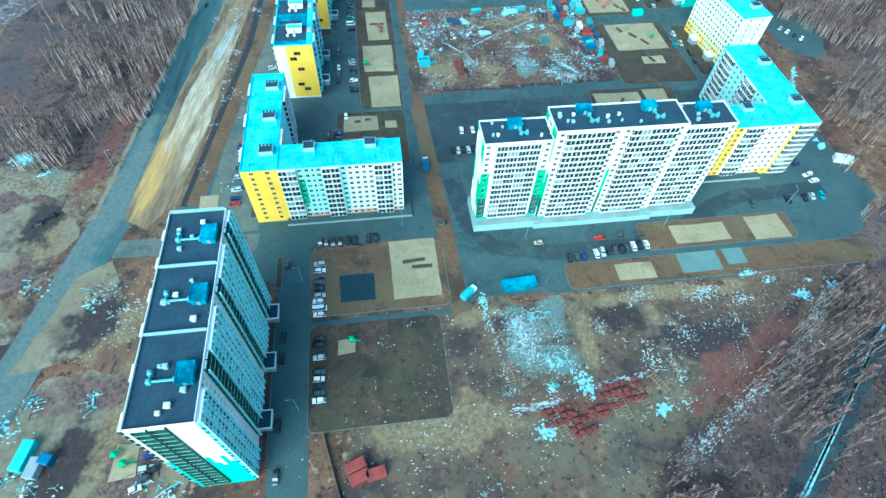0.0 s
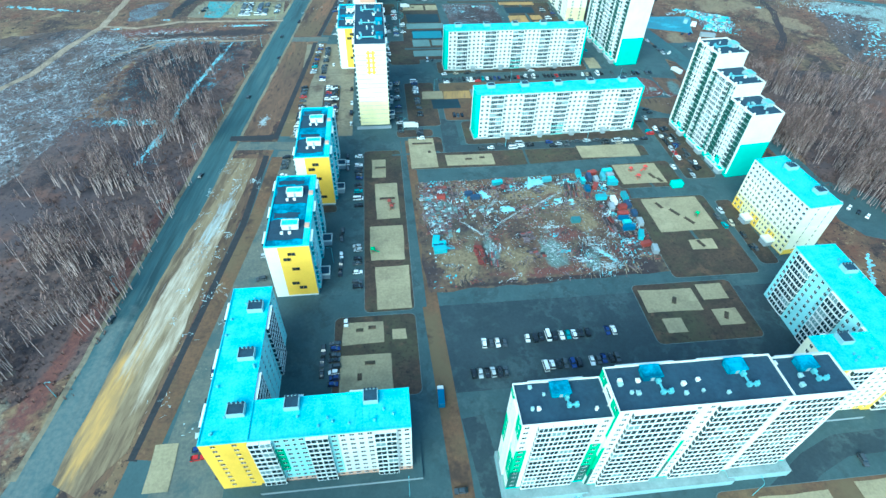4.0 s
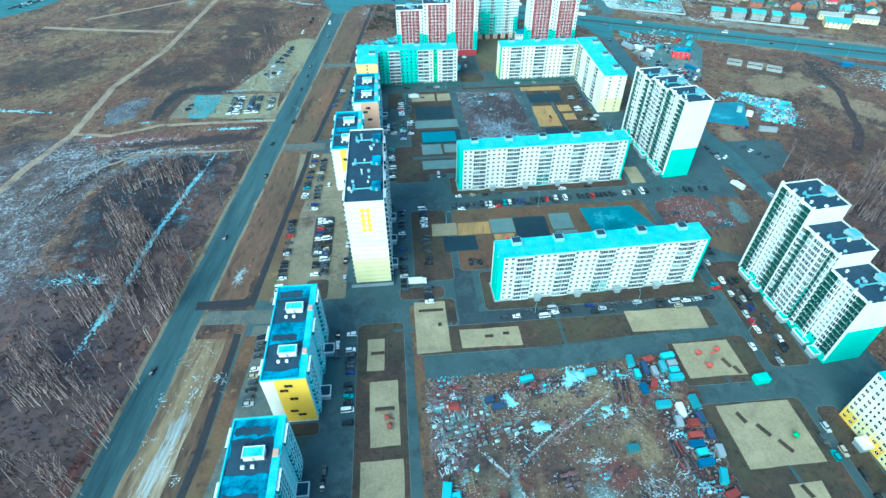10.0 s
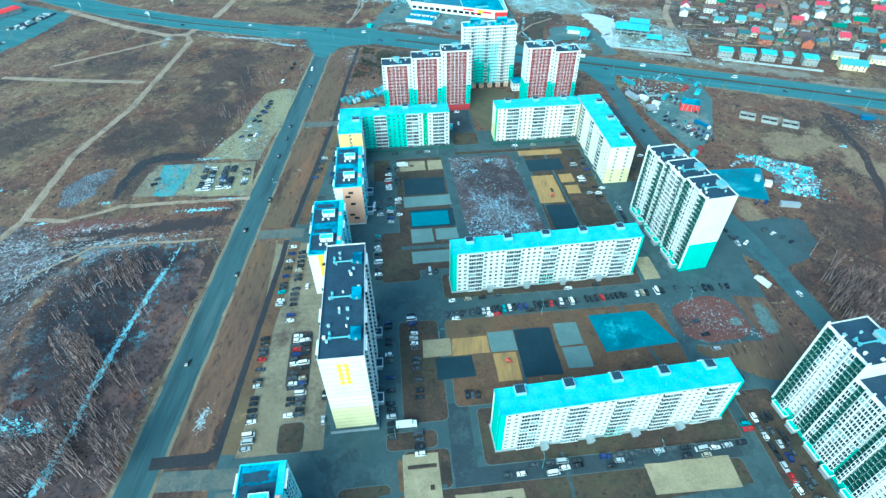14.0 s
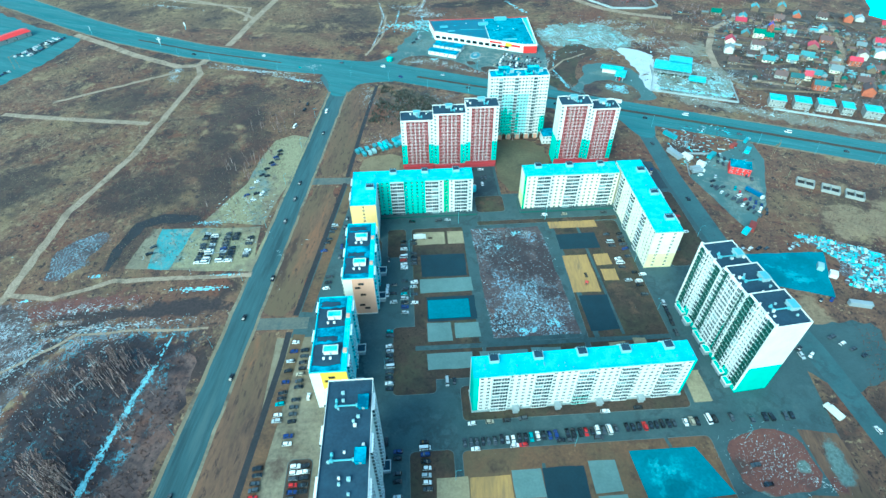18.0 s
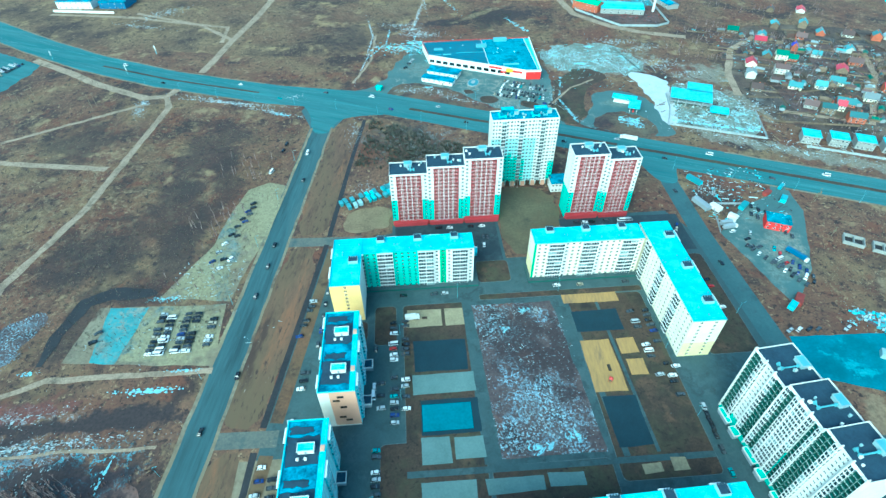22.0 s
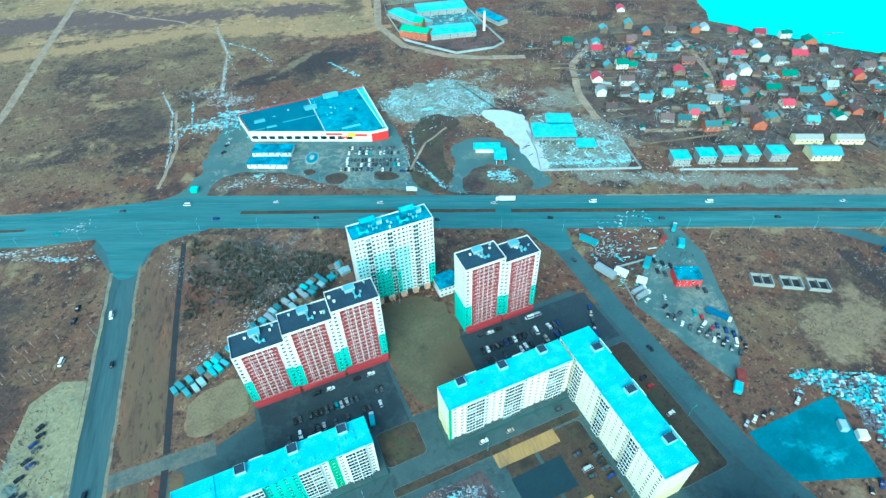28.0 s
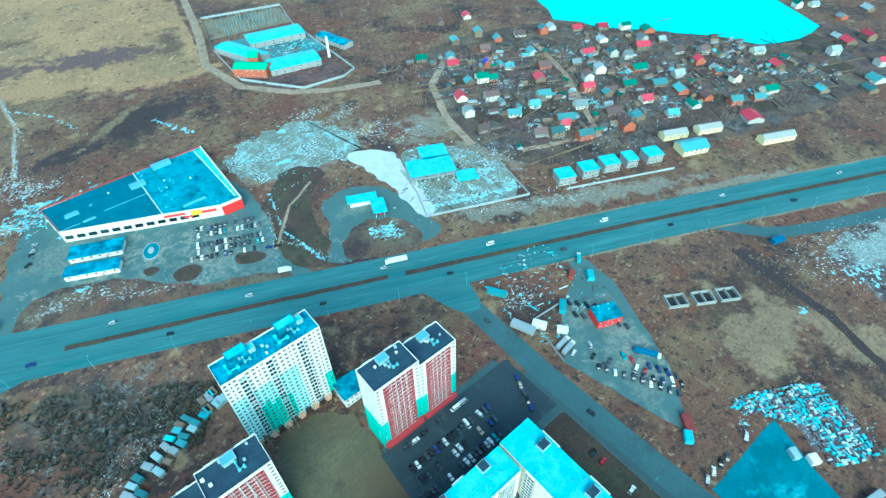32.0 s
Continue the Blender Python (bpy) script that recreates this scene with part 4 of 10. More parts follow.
# red loggia towers
def red_tower(label, x0, xs, y0, y1, heights, mintw=1):
    B = Block(label, x0, y0)
    slots = [M_white, M_mint, M_red, M_cream, M_red]
    for i, h in enumerate(heights):
        xa, xb = xs[i] - x0, xs[i + 1] - x0
        n = int((h - 3.4) / SH)
        z0 = h - n * SH - 0.9
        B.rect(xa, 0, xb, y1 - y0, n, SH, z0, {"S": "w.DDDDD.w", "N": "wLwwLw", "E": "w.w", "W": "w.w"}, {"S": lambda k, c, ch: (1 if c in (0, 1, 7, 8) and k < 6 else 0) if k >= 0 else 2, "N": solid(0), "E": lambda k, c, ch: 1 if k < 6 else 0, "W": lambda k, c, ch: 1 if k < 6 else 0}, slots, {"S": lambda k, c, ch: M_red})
        dark_roof(B, xa, 0, xb, y1 - y0, h, "x", 1, M_metal)
        base = Mesher()
        base.box(xa + 0.8, -1.7, -0.2, xb - 0.8, -0.02, 2.5)
        base.box(xa + 0.6, -1.9, 2.504, xb - 0.6, -0.02, 2.75)
        da, db = xa + (xb - xa) * 2 / 9, xa + (xb - xa) * 7 / 9
        for k in range(n):
            rail = Mesher()
            rail.box(da, -0.62, z0 + k * SH + 0.86, db, -0.545, z0 + k * SH + 1.02)
            part("balcony_rail", rail, M_white, B.root)
        for c in range(1, 5):
            post = Mesher()
            xp = da + (db - da) * c / 5
            post.box(xp - 0.1, -0.66, z0 + 0.2, xp + 0.1, -0.545, z0 + n * SH)
            part("post", post, M_white, B.root)
        part("porch", base, M_red, B.root, "red ground-floor porch")
    B.finish()


red_tower("stepped white tower with red loggias, mint stripes and dark roofs", -97, (-97, -73, -49, -25), 204.0, 218.0, (41.5, 46.0, 50.5))
red_tower("stepped white tower with red loggias, mint stripes and dark roofs", 20, (20, 43, 64), 202.0, 216.0, (50.5, 46.5))


def white_tower():
    B = Block("tall white and mint panel tower with dark roof", -26.5, 243)
    slots = [M_white, M_mint, M_teal, M_cream]
    h, n = 54.5, 18
    z0 = h - n * SH - 0.9
    B.rect(0, 0, 46, 13, n, SH, z0, {"S": "wnwLwwnwLwwwnwLwwnw", "N": "wnwLwwnwLwwwnwLwwnw", "E": "w.w", "W": "ww.ww"}, {"S": lambda k, c, ch: 1 if (3 < c < 10 and k < 7 + (c % 3)) or (c > 16 and k < 6) else (2 if c < 13 and k < 13 else 0), "N": solid(0), "E": lambda k, c, ch: 1 if k < 6 else 0, "W": solid(0)}, [M_white, M_mint, M_aqua, M_cream], {"S": lambda k, c, ch: M_mint if c < 10 and k < 9 else M_white})
    dark_roof(B, 0, 0, 46, 13, h, "x", 2, M_metal, M_roofbl)
    for cx in (11.5, 34.5):
        B.bulkhead(cx, 9.6, h - 0.7, 8.5, 4.6, 3.6, M_roofbl, M_roofcy, "blue lift house with a pale lid")
        B.bulkhead(cx + 6, 8.8, h - 0.7, 3.0, 3.0, 2.2, M_headwall, M_roofcy)
        B.duct([(cx - 6, 8), (cx - 6, 4), (cx - 2, 4)], h - 0.7, 0.45, M_roofcy)
    for i in range(12):
        q = Mesher()
        q.box(1 + i * 3.75, -1.4, -0.2, 3.9 + i * 3.75, -0.02, 3.6 + 0.5 * (i % 2))
        part("shopfront", q, M_dkframe if i % 2 else M_orange, B.root, "brown ground-floor shopfront")
    B.finish()


white_tower()

# ---- ground ----
def steppe(name):
    return fleck_mat(name, (0.185, 0.100, 0.060), (0.052, 0.032, 0.027), (0.36, 0.40, 0.38), 0.56, 0.05, 0.5, 0.63, 0.7, 0.016, (0.170, 0.116, 0.062), [((0.118, 0.052, 0.034), 0.011, 0.49, 0.60), ((0.042, 0.028, 0.026), 0.018, 0.50, 0.60), ((0.122, 0.052, 0.032), 0.035, 0.54, 0.62), ((0.030, 0.021, 0.021), 0.20, 0.54, 0.61), ((0.25, 0.175, 0.10), 0.30, 0.57, 0.63), ((0.021, 0.015, 0.015), 0.75, 0.57, 0.62), ((0.23, 0.165, 0.09), 0.04, 0.57, 0.66)])


M_ground, M_rough, M_pinefloor, M_northrough, M_westfield = steppe("dry_steppe"), steppe("rough_steppe"), steppe("pine_floor"), steppe("northern_steppe"), steppe("western_steppe")
M_brush = fleck_mat("thicket_floor", (0.155, 0.096, 0.080), (0.050, 0.035, 0.035), (0.30, 0.36, 0.40), 0.60, 0.05, 0.6, 0.66, 0.7, 0.02, (0.066, 0.048, 0.052), [((0.135, 0.062, 0.042), 0.03, 0.54, 0.66), ((0.026, 0.019, 0.022), 0.05, 0.50, 0.62), ((0.022, 0.017, 0.020), 0.4, 0.54, 0.62)])
M_dump = fleck_mat("littered_soil", (0.150, 0.094, 0.058), (0.050, 0.034, 0.029), (0.44, 0.50, 0.50), 0.55, 0.05, 0.6, 0.63, 0.9, 0.04, (0.120, 0.100, 0.066), [((0.040, 0.029, 0.031), 0.035, 0.49, 0.61), ((0.125, 0.052, 0.036), 0.045, 0.55, 0.66), ((0.19, 0.15, 0.095), 0.06, 0.58, 0.68), ((0.030, 0.022, 0.023), 0.4, 0.55, 0.63)])
M_rubble = fleck_mat("snowy_rubble", (0.105, 0.082, 0.080), (0.050, 0.036, 0.042), (0.30, 0.44, 0.50), 0.45, 0.05, 0.6, 0.53, 0.9, 0.03, None, [((0.035, 0.028, 0.032), 0.06, 0.52, 0.62), ((0.13, 0.07, 0.055), 0.05, 0.57, 0.66)])
M_gravel = fleck_mat("gravel", (0.235, 0.205, 0.140), (0.105, 0.086, 0.062), (0.42, 0.46, 0.40), 0.58, 0.05, 0.5, 0.66, 0.6, 0.03, (0.18, 0.145, 0.092), [((0.075, 0.052, 0.040), 0.05, 0.53, 0.65), ((0.24, 0.205, 0.14), 0.07, 0.56, 0.68)])
M_vergefl = fleck_mat("verge_soil", (0.165, 0.092, 0.055), (0.074, 0.046, 0.034), (0.46, 0.44, 0.40), 0.52, 0.05, 0.5, 0.63, 0.9, 0.02, (0.115, 0.080, 0.046), [((0.056, 0.035, 0.027), 0.08, 0.52, 0.64), ((0.19, 0.092, 0.048), 0.06, 0.55, 0.66), ((0.05, 0.032, 0.026), 0.5, 0.55, 0.63)], (83, 4))
M_field = fleck_mat("trodden_grass", (0.125, 0.108, 0.060), (0.066, 0.058, 0.038), (0.28, 0.28, 0.22), 0.6, 0.05, 0.6, 0.66, 0.7, 0.04, (0.098, 0.072, 0.042), [((0.055, 0.048, 0.034), 0.06, 0.54, 0.66)])
M_ditch = mat("ditch_mud", (0.030, 0.030, 0.034), (0.018, 0.018, 0.022), 0.9, 0, 0.1, 0.8, 0.4, 0.3)
M_marsh = fleck_mat("frozen_marsh", (0.120, 0.086, 0.078), (0.046, 0.034, 0.034), (0.42, 0.46, 0.48), 0.47, 0.04, 0.4, 0.60, 0.45, 0.02, (0.082, 0.056, 0.046), [((0.036, 0.030, 0.034), 0.05, 0.53, 0.64), ((0.150, 0.135, 0.135), 0.09, 0.55, 0.66), ((0.026, 0.020, 0.022), 0.35, 0.54, 0.60)], (58, 1.6))
M_wetpark = fleck_mat("wet_car_park", (0.10, 0.29, 0.30), (0.07, 0.19, 0.20), (0.3, 0.36, 0.34), 0.55, 0.06, 0.5, 0.6, 0.6, 0.04, None, [((0.12, 0.14, 0.12), 0.06, 0.52, 0.64)], None, 0.1)
M_wetlot = mat("flooded_lot", (0.03, 0.20, 0.25), (0.016, 0.12, 0.155), 0.35, 0, 0.05, 0.7, 0.4, 0.05)
M_north = fleck_mat("pale_steppe", (0.38, 0.235, 0.112), (0.19, 0.122, 0.064), (0.40, 0.50, 0.50), 0.62, 0.02, 0.25, 0.66, 0.5, 0.012, (0.20, 0.14, 0.075), [((0.09, 0.060, 0.038), 0.014, 0.53, 0.63), ((0.13, 0.080, 0.05), 0.03, 0.58, 0.66), ((0.06, 0.042, 0.030), 0.12, 0.57, 0.63), ((0.42, 0.29, 0.15), 0.16, 0.57, 0.64)])
M_midfield = fleck_mat("patchy_steppe", (0.20, 0.135, 0.072), (0.10, 0.066, 0.042), (0.40, 0.46, 0.45), 0.60, 0.04, 0.4, 0.66, 0.5, 0.012, (0.125, 0.070, 0.044), [((0.050, 0.033, 0.028), 0.013, 0.49, 0.60), ((0.26, 0.18, 0.09), 0.03, 0.55, 0.64), ((0.030, 0.021, 0.019), 0.22, 0.55, 0.61), ((0.28, 0.20, 0.115), 0.32, 0.58, 0.64), ((0.022, 0.016, 0.016), 0.7, 0.57, 0.62)])
M_garden = fleck_mat("garden_soil", (0.098, 0.066, 0.052), (0.038, 0.029, 0.028), (0.30, 0.46, 0.50), 0.54, 0.04, 0.5, 0.60, 0.6, 0.03, (0.13, 0.10, 0.072), [((0.026, 0.022, 0.022), 0.05, 0.52, 0.62)])
M_redsoil = fleck_mat("red_soil", (0.145, 0.058, 0.044), (0.085, 0.038, 0.034), (0.5, 0.5, 0.5), 0.44, 0.06, 0.6, 0.62, 0.8, 0.04, None, [((0.06, 0.038, 0.034), 0.07, 0.53, 0.64)])
M_bank = mat("whitish_snow_bank", (0.56, 0.60, 0.60), (0.30, 0.34, 0.36), 0.85, 0, 0.12, 0.8, 0.5, 0.4, contrast=0.8)
M_slush = fleck_mat("pale_slush", (0.21, 0.25, 0.21), (0.10, 0.105, 0.085), (0.44, 0.66, 0.68), 0.46, 0.06, 0.6, 0.52, 0.6, 0.05, None, [((0.10, 0.085, 0.066), 0.05, 0.53, 0.62), ((0.26, 0.44, 0.45), 0.09, 0.54, 0.62)])
M_darksoil = fleck_mat("dark_soil", (0.046, 0.032, 0.032), (0.026, 0.020, 0.022), (0.2, 0.24, 0.26), 0.6, 0.1, 0.8, 0.66, 0.9, 0.05)
M_tansoil = fleck_mat("tan_soil", (0.22, 0.165, 0.095), (0.13, 0.095, 0.058), (0.4, 0.42, 0.38), 0.6, 0.1, 0.8, 0.66, 0.9, 0.05)
M_tealsoil = fleck_mat("teal_mud", (0.15, 0.20, 0.18), (0.085, 0.115, 0.108), (0.34, 0.42, 0.4), 0.55, 0.1, 0.8, 0.62, 0.9, 0.05)


def sheet(name, poly, z, m, label="", kind="structure", category="", deep=0.5):
    mb = Mesher()
    mb.prism(poly, z - deep, z, 0)
    ob = part(name, mb, m)
    return tagged(ob, label, category, "", kind)


def inside(x, y, poly):
    hit_ = False
    for (a, b), (c, d) in zip(poly, poly[1:] + poly[:1]):
        if (b > y) != (d > y) and x < a + (c - a) * (y - b) / (d - b):
            hit_ = not hit_
    return hit_


def rect(x0, y0, x1, y1):
    return [(x0, y0), (x1, y0), (x1, y1), (x0, y1)]


def smooth(poly, rounds=2):
    """Corners cut, so that outlines run in curves."""
    for _ in range(rounds):
        out = []
        for i, a in enumerate(poly):
            b = poly[(i + 1) % len(poly)]
            out += [(a[0] * 0.78 + b[0] * 0.22, a[1] * 0.78 + b[1] * 0.22), (a[0] * 0.22 + b[0] * 0.78, a[1] * 0.22 + b[1] * 0.78)]
        poly = out
    return poly


def ragged(poly, step=6.0, amp=1.6, seed=1):
    """The outline of poly with an uneven edge."""
    out = []
    for i, a in enumerate(poly):
        b = poly[(i + 1) % len(poly)]
        d = math.hypot(b[0] - a[0], b[1] - a[1])
        k = max(1, int(d / step))
        for j in range(k):
            x, y = a[0] + (b[0] - a[0]) * j / k, a[1] + (b[1] - a[1]) * j / k
            v = noise.noise_vector(Vector((x * 0.11 + seed, y * 0.11, seed * 3.1)))
            out.append((x + v.x * amp * 1.6, y + v.y * amp * 1.6))
    return out


def strip(pts, w):
    """Outline of a band of width w along pts."""
    L, R = [], []
    for i, p in enumerate(pts):
        a, b = pts[max(i - 1, 0)], pts[min(i + 1, len(pts) - 1)]
        d = Vector((b[0] - a[0], b[1] - a[1])).normalized()
        ww = w[i] if isinstance(w, (list, tuple)) else w
        L.append((p[0] - d.y * ww / 2, p[1] + d.x * ww / 2))
        R.append((p[0] + d.y * ww / 2, p[1] - d.x * ww / 2))
    return R + L[::-1]


def blob(cx, cy, rx, ry, seed, n=22, rough=0.45, rot=0.0):
    out = []
    c, s = math.cos(rot), math.sin(rot)
    for i in range(n):
        a = i * math.tau / n
        f = 1 + rough * 1.6 * noise.noise(Vector((math.cos(a) * 1.7 + seed * 5.3, math.sin(a) * 1.7, seed * 2.7)))
        u, v = rx * f * math.cos(a), ry * f * math.sin(a)
        out.append((cx + c * u - s * v, cy + s * u + c * v))
    return out


def soils(mats, m, areas, seed):
    """Patches of the soil m on the grounds mats: areas of (x, y, sx, sy, degrees)."""
    one, two = SOIL_COLOURS[m.name]
    soft_patch(mats, one, two, [(a[0], a[1], max(a[2], 2.0) * 0.95, max(a[3], 2.0) * 0.95, a[4]) for a in areas], seed=seed * 0.37)


def stipple(label, m, areas, seed, z=0.125, category="snow", name="snow_patch", clip=None):
    """Crumbs with a loose edge: areas of (x, y, sx, sy, degrees, count, size, drawn-out)."""
    r = random.Random(seed)
    mb = Mesher()
    k = 0
    for x, y, sx, sy, deg, n, size, aspect in areas:
        c, s = math.cos(radians(deg)), math.sin(radians(deg))
        size *= 0.7
        for _ in range(int(n * 1.7)):
            u, v = r.gauss(0, 0.5), r.gauss(0, 0.5)
            px, py = x + c * u * sx - s * v * sy, y + s * u * sx + c * v * sy
            if clip and not (clip[0] < px < clip[2] and clip[1] < py < clip[3]):
                continue
            q = size * r.uniform(0.35, 1.25) * max(0.35, 1.25 - 0.7 * math.hypot(u, v))
            a0 = r.uniform(0, 6.28)
            ring = []
            for j in range(7):
                f = q * r.uniform(0.4, 1.3)
                e, g = f * math.cos(a0 + j * math.tau / 7) * aspect, f * math.sin(a0 + j * math.tau / 7)
                ring.append((px + c * e - s * g, py + s * e + c * g))
            zz = z + r.uniform(0, 0.09)
            mb.prism(ring, zz - 0.12, zz)
            k += 1
    return tagged(part(name, mb, m), label, category, "", "stuff")


g = Mesher()
g.face([(-2600, -2600, 0), (2600, -2600, 0), (2600, 3000, 0), (-2600, 3000, 0)])
tagged(part("ground", g, M_ground), "dry brown steppe with flecks of old snow", "ground", "", "structure")
for q, m, lab in (((-480, -345, -180, 100), M_rough, "rough brown steppe with ruts of snow"), ((-560, 100, -140, 500), M_westfield, "dry brown western field"), ((-138, 232, -12, 372), M_pinefloor, "dark ground under young pines"), ((-150, 500, 200, 720), M_northrough, "brown steppe behind the shopping hall")):
    g = Mesher()
    g.face([(q[0], q[1], 0.005), (q[2], q[1], 0.005), (q[2], q[3], 0.005), (q[0], q[3], 0.005)])
    tagged(part("steppe", g, m), lab, "ground", "", "structure")

# soils and thickets
SOILS = [
    ("north_field", [(-900, 900), (-300, 760), (-50, 740), (20, 690), (100, 650), (125, 670), (165, 880), (185, 900), (300, 1600), (-900, 1600)], M_north, "pale dry steppe north of the carriageway"),
    ("mid_field", [(-430, 540), (-140, 478), (-96, 545), (-50, 640), (30, 690), (-50, 760), (-300, 790), (-900, 930), (-900, 700)], M_midfield, "patchy straw and brown steppe"),
    ("village_soil", [(228, 372), (240, 300), (420, 215), (640, 170), (720, 280), (560, 360), (480, 500), (320, 545), (262, 470)], M_garden, "dark garden soil of the village"),
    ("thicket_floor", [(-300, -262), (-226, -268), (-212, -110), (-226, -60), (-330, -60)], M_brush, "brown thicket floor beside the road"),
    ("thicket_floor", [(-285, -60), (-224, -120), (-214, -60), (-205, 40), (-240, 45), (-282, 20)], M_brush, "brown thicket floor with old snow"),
    ("thicket_floor", [(128, -230), (190, -230), (300, -60), (190, -10), (140, -60)], M_brush, "brown floor under a birch wood"),
    ("thicket_floor", [(-70, -445), (-36, -410), (0, -386), (40, -362), (62, -343), (150, -290), (300, -300), (300, -480), (-70, -480)], M_brush, "brown floor under bare trees"),
    ("marsh", [(-420, -160), (-310, -150), (-300, -60), (-292, 40), (-330, 90), (-430, 60)], M_marsh, "grey frozen marsh with drifts of snow"),
    ("dump_soil", [(-84, -347), (70, -345), (38, -365), (0, -389), (-38, -413), (-70, -445), (-140, -445), (-140, -390), (-95, -352)], M_dump, "littered brown soil with snow and rubble"),
    ("dump_soil", [(-236, -362), (-182, -350), (-180, -430), (-262, -440), (-262, -380)], M_gravel, "pale rutted soil with puddles of snow"),
    ("bare_soil", [(-300, -262), (-262, -272), (-238, -290), (-246, -312), (-268, -330), (-320, -330)], M_gravel, "pale trampled soil beside the road"),
    ("verge", [(-221, -298), (-204, -299), (-176, -108), (-199, -108)], M_vergefl, "dry verge between road and ditch"),
    ("verge", [(-199, -92), (-177, -92), (-162, 48), (-184, 49)], M_vergefl, "dry verge between road and ditch"),
    ("verge", [(-184, 60), (-160, 60), (-142, 186), (-166, 187)], M_vergefl, "dry verge between road and ditch"),
    ("verge", [(-165, 199), (-140, 196), (-123, 345), (-148, 350)], M_vergefl, "dry verge between road and ditch"),
    ("verge", [(-239, -318), (-203, -316), (-182, -346), (-214, -362), (-231, -352)], M_vergefl, "brown verge with scraps of snow"),
    ("gravel_lot", [(-273.6, 105.7), (-268, 143.9), (-195.7, 141), (-192, 97.6)], M_gravel, "gravel car park beside the road"),
    ("gravel_lot", [(-236, 149), (-224, 174), (-215, 194), (-212, 222), (-204, 254), (-190, 262), (-174, 256), (-183, 198), (-194, 143)], M_gravel, "gravel lot beside the road"),
    ("marsh", [(-321, 98), (-323, 131), (-300, 145), (-294, 134), (-304, 108), (-309, 98)], M_rubble, "frozen hollow with broken ice"),
    ("trodden_field", [(-26, 166), (19, 166), (19, 240), (-24, 240)], M_field, "trodden greenish field between towers"),
    ("sand_lot", [(-133, 196), (-99, 202), (-99, 226), (-128, 224)], M_tansoil, "pale sand lot beside the tower"),
    ("mall_forecourt", [(-168, 398), (-150, 404), (-122, 410), (-103, 430), (-96, 462), (-76, 500), (-50, 520), (40, 500), (60, 440), (57, 396), (45, 356), (47, 336), (62, 313), (0, 345)], M_foreco, "asphalt forecourt of the shopping hall"),
    ("slush_field", [(58, 477), (98, 502), (146, 494), (162, 459), (158, 424), (129, 414), (78, 430), (60, 437)], M_slush, "pale slushy field with broken ice"),
    ("yard", [(92, 386), (126, 382), (142, 360), (140, 330), (142, 304), (128, 298), (60, 324), (72, 336), (84, 356)], M_foreco, "asphalt yard of the filling station"),
    ("verge", [(84, 340), (103, 346), (127, 334), (128, 306), (116, 297), (72, 320)], M_dump, "brown island beside the filling station"),
    ("verge", [(66, 422), (103, 440), (120, 416), (90, 394), (78, 363), (76, 342), (62, 324), (46, 337), (46, 361), (57, 389)], M_lawn, "brown field beside the forecourt"),
    ("verge", [(-106, 400), (-88, 419), (-58, 416), (-23, 384), (-8, 362), (20, 352), (40, 338), (52, 322), (30, 327), (-15, 350), (-54, 368), (-93, 386)], M_dump, "brown verge with scraps of snow beside the carriageway"),
    ("building_site", [(142, 318), (212, 287), (226, 338), (208, 385), (172, 400), (150, 340)], M_slush, "muddy building site"),
    ("gravel_lot", [(196, 236), (188, 240), (178, 222), (168, 196), (178, 196), (186, 214)], M_foreco, "asphalt way to the crowded lot"),
    ("gravel_lot", [(120, 178), (147, 203), (172, 214), (190, 220), (188, 196), (160, 140), (134, 112)], M_foreco, "gravel lot crowded with cars"),
    ("flooded_lot", [(118, 92), (171, 90), (155, 52), (113, 68)], M_wetlot, "flooded teal lot with ice"),
    ("rubble_field", [(158, 108), (210, 84), (192, 48), (168, 64), (180, 90)], M_rubble, "field of snowy rubble"),
    ("marsh", [(310, 132), (420, 96), (420, -40), (280, -30), (256, -6), (297, 92)], M_marsh, "frozen marsh east of the track"),
    ("wet_lot", [(-262, 143), (-240, 142), (-242, 122), (-245, 103), (-259, 104.5)], M_wetpark, "wet teal strip of the car park"),
    ("snow_bank", [(138, 424), (171, 411), (168, 383), (155, 337), (148, 316), (136, 321), (144, 362), (140, 401)], M_bank, "long bank of ploughed whitish snow"),
    ("market_lot", [(-640, 612), (-593, 582), (-532, 534), (-470, 503), (-466, 480), (-497, 357), (-600, 330), (-720, 480)], M_hwy, "teal asphalt lot of the market"),
    ("verge", [(-609, 603), (-586, 608), (-503, 552), (-500, 540), (-545, 553)], M_dump, "brown verge between market and carriageway"),
    ("east_lot", [(118, -160), (140, -158), (158, -180), (140, -208), (122, -205)], M_pave, "asphalt lot by the wood"),
    ("east_lot", [(104, 28), (128, 34), (172, 34), (150, -4), (126, -10), (110, 0)], M_pave, "asphalt lot beside the green tower"),
]
for i, (nm, poly, m, lab) in enumerate(SOILS):
    sheet(nm, ragged(poly if nm in ("flooded_lot", "gravel_lot", "wet_lot") else smooth(poly), 2.5, 0.5 if nm in ("flooded_lot", "gravel_lot", "wet_lot") else (7.0 if nm == "slush_field" else (4.5 if nm in ("dump_soil", "bare_soil") else 2.2)), i + 1), 0.010 + 0.0014 * i, m, lab, category="ground")

# roads
soft_patch([M_mainroad], (0.155, 0.165, 0.150), (0.095, 0.125, 0.125), [(-240, -330, 14, 60, -8), (-226, -268, 7, 50, -6)], 0.06, 2.6, 51.0, full=0.7)
sheet("road", strip([(-262, -440), (-243, -355), (-227, -290), (-195.6, 0), (-158.5, 350), (-152, 385)], [14, 15, 17, 17, 18, 22]), 0.088, M_mainroad, "wide asphalt road with worn edges", category="road")
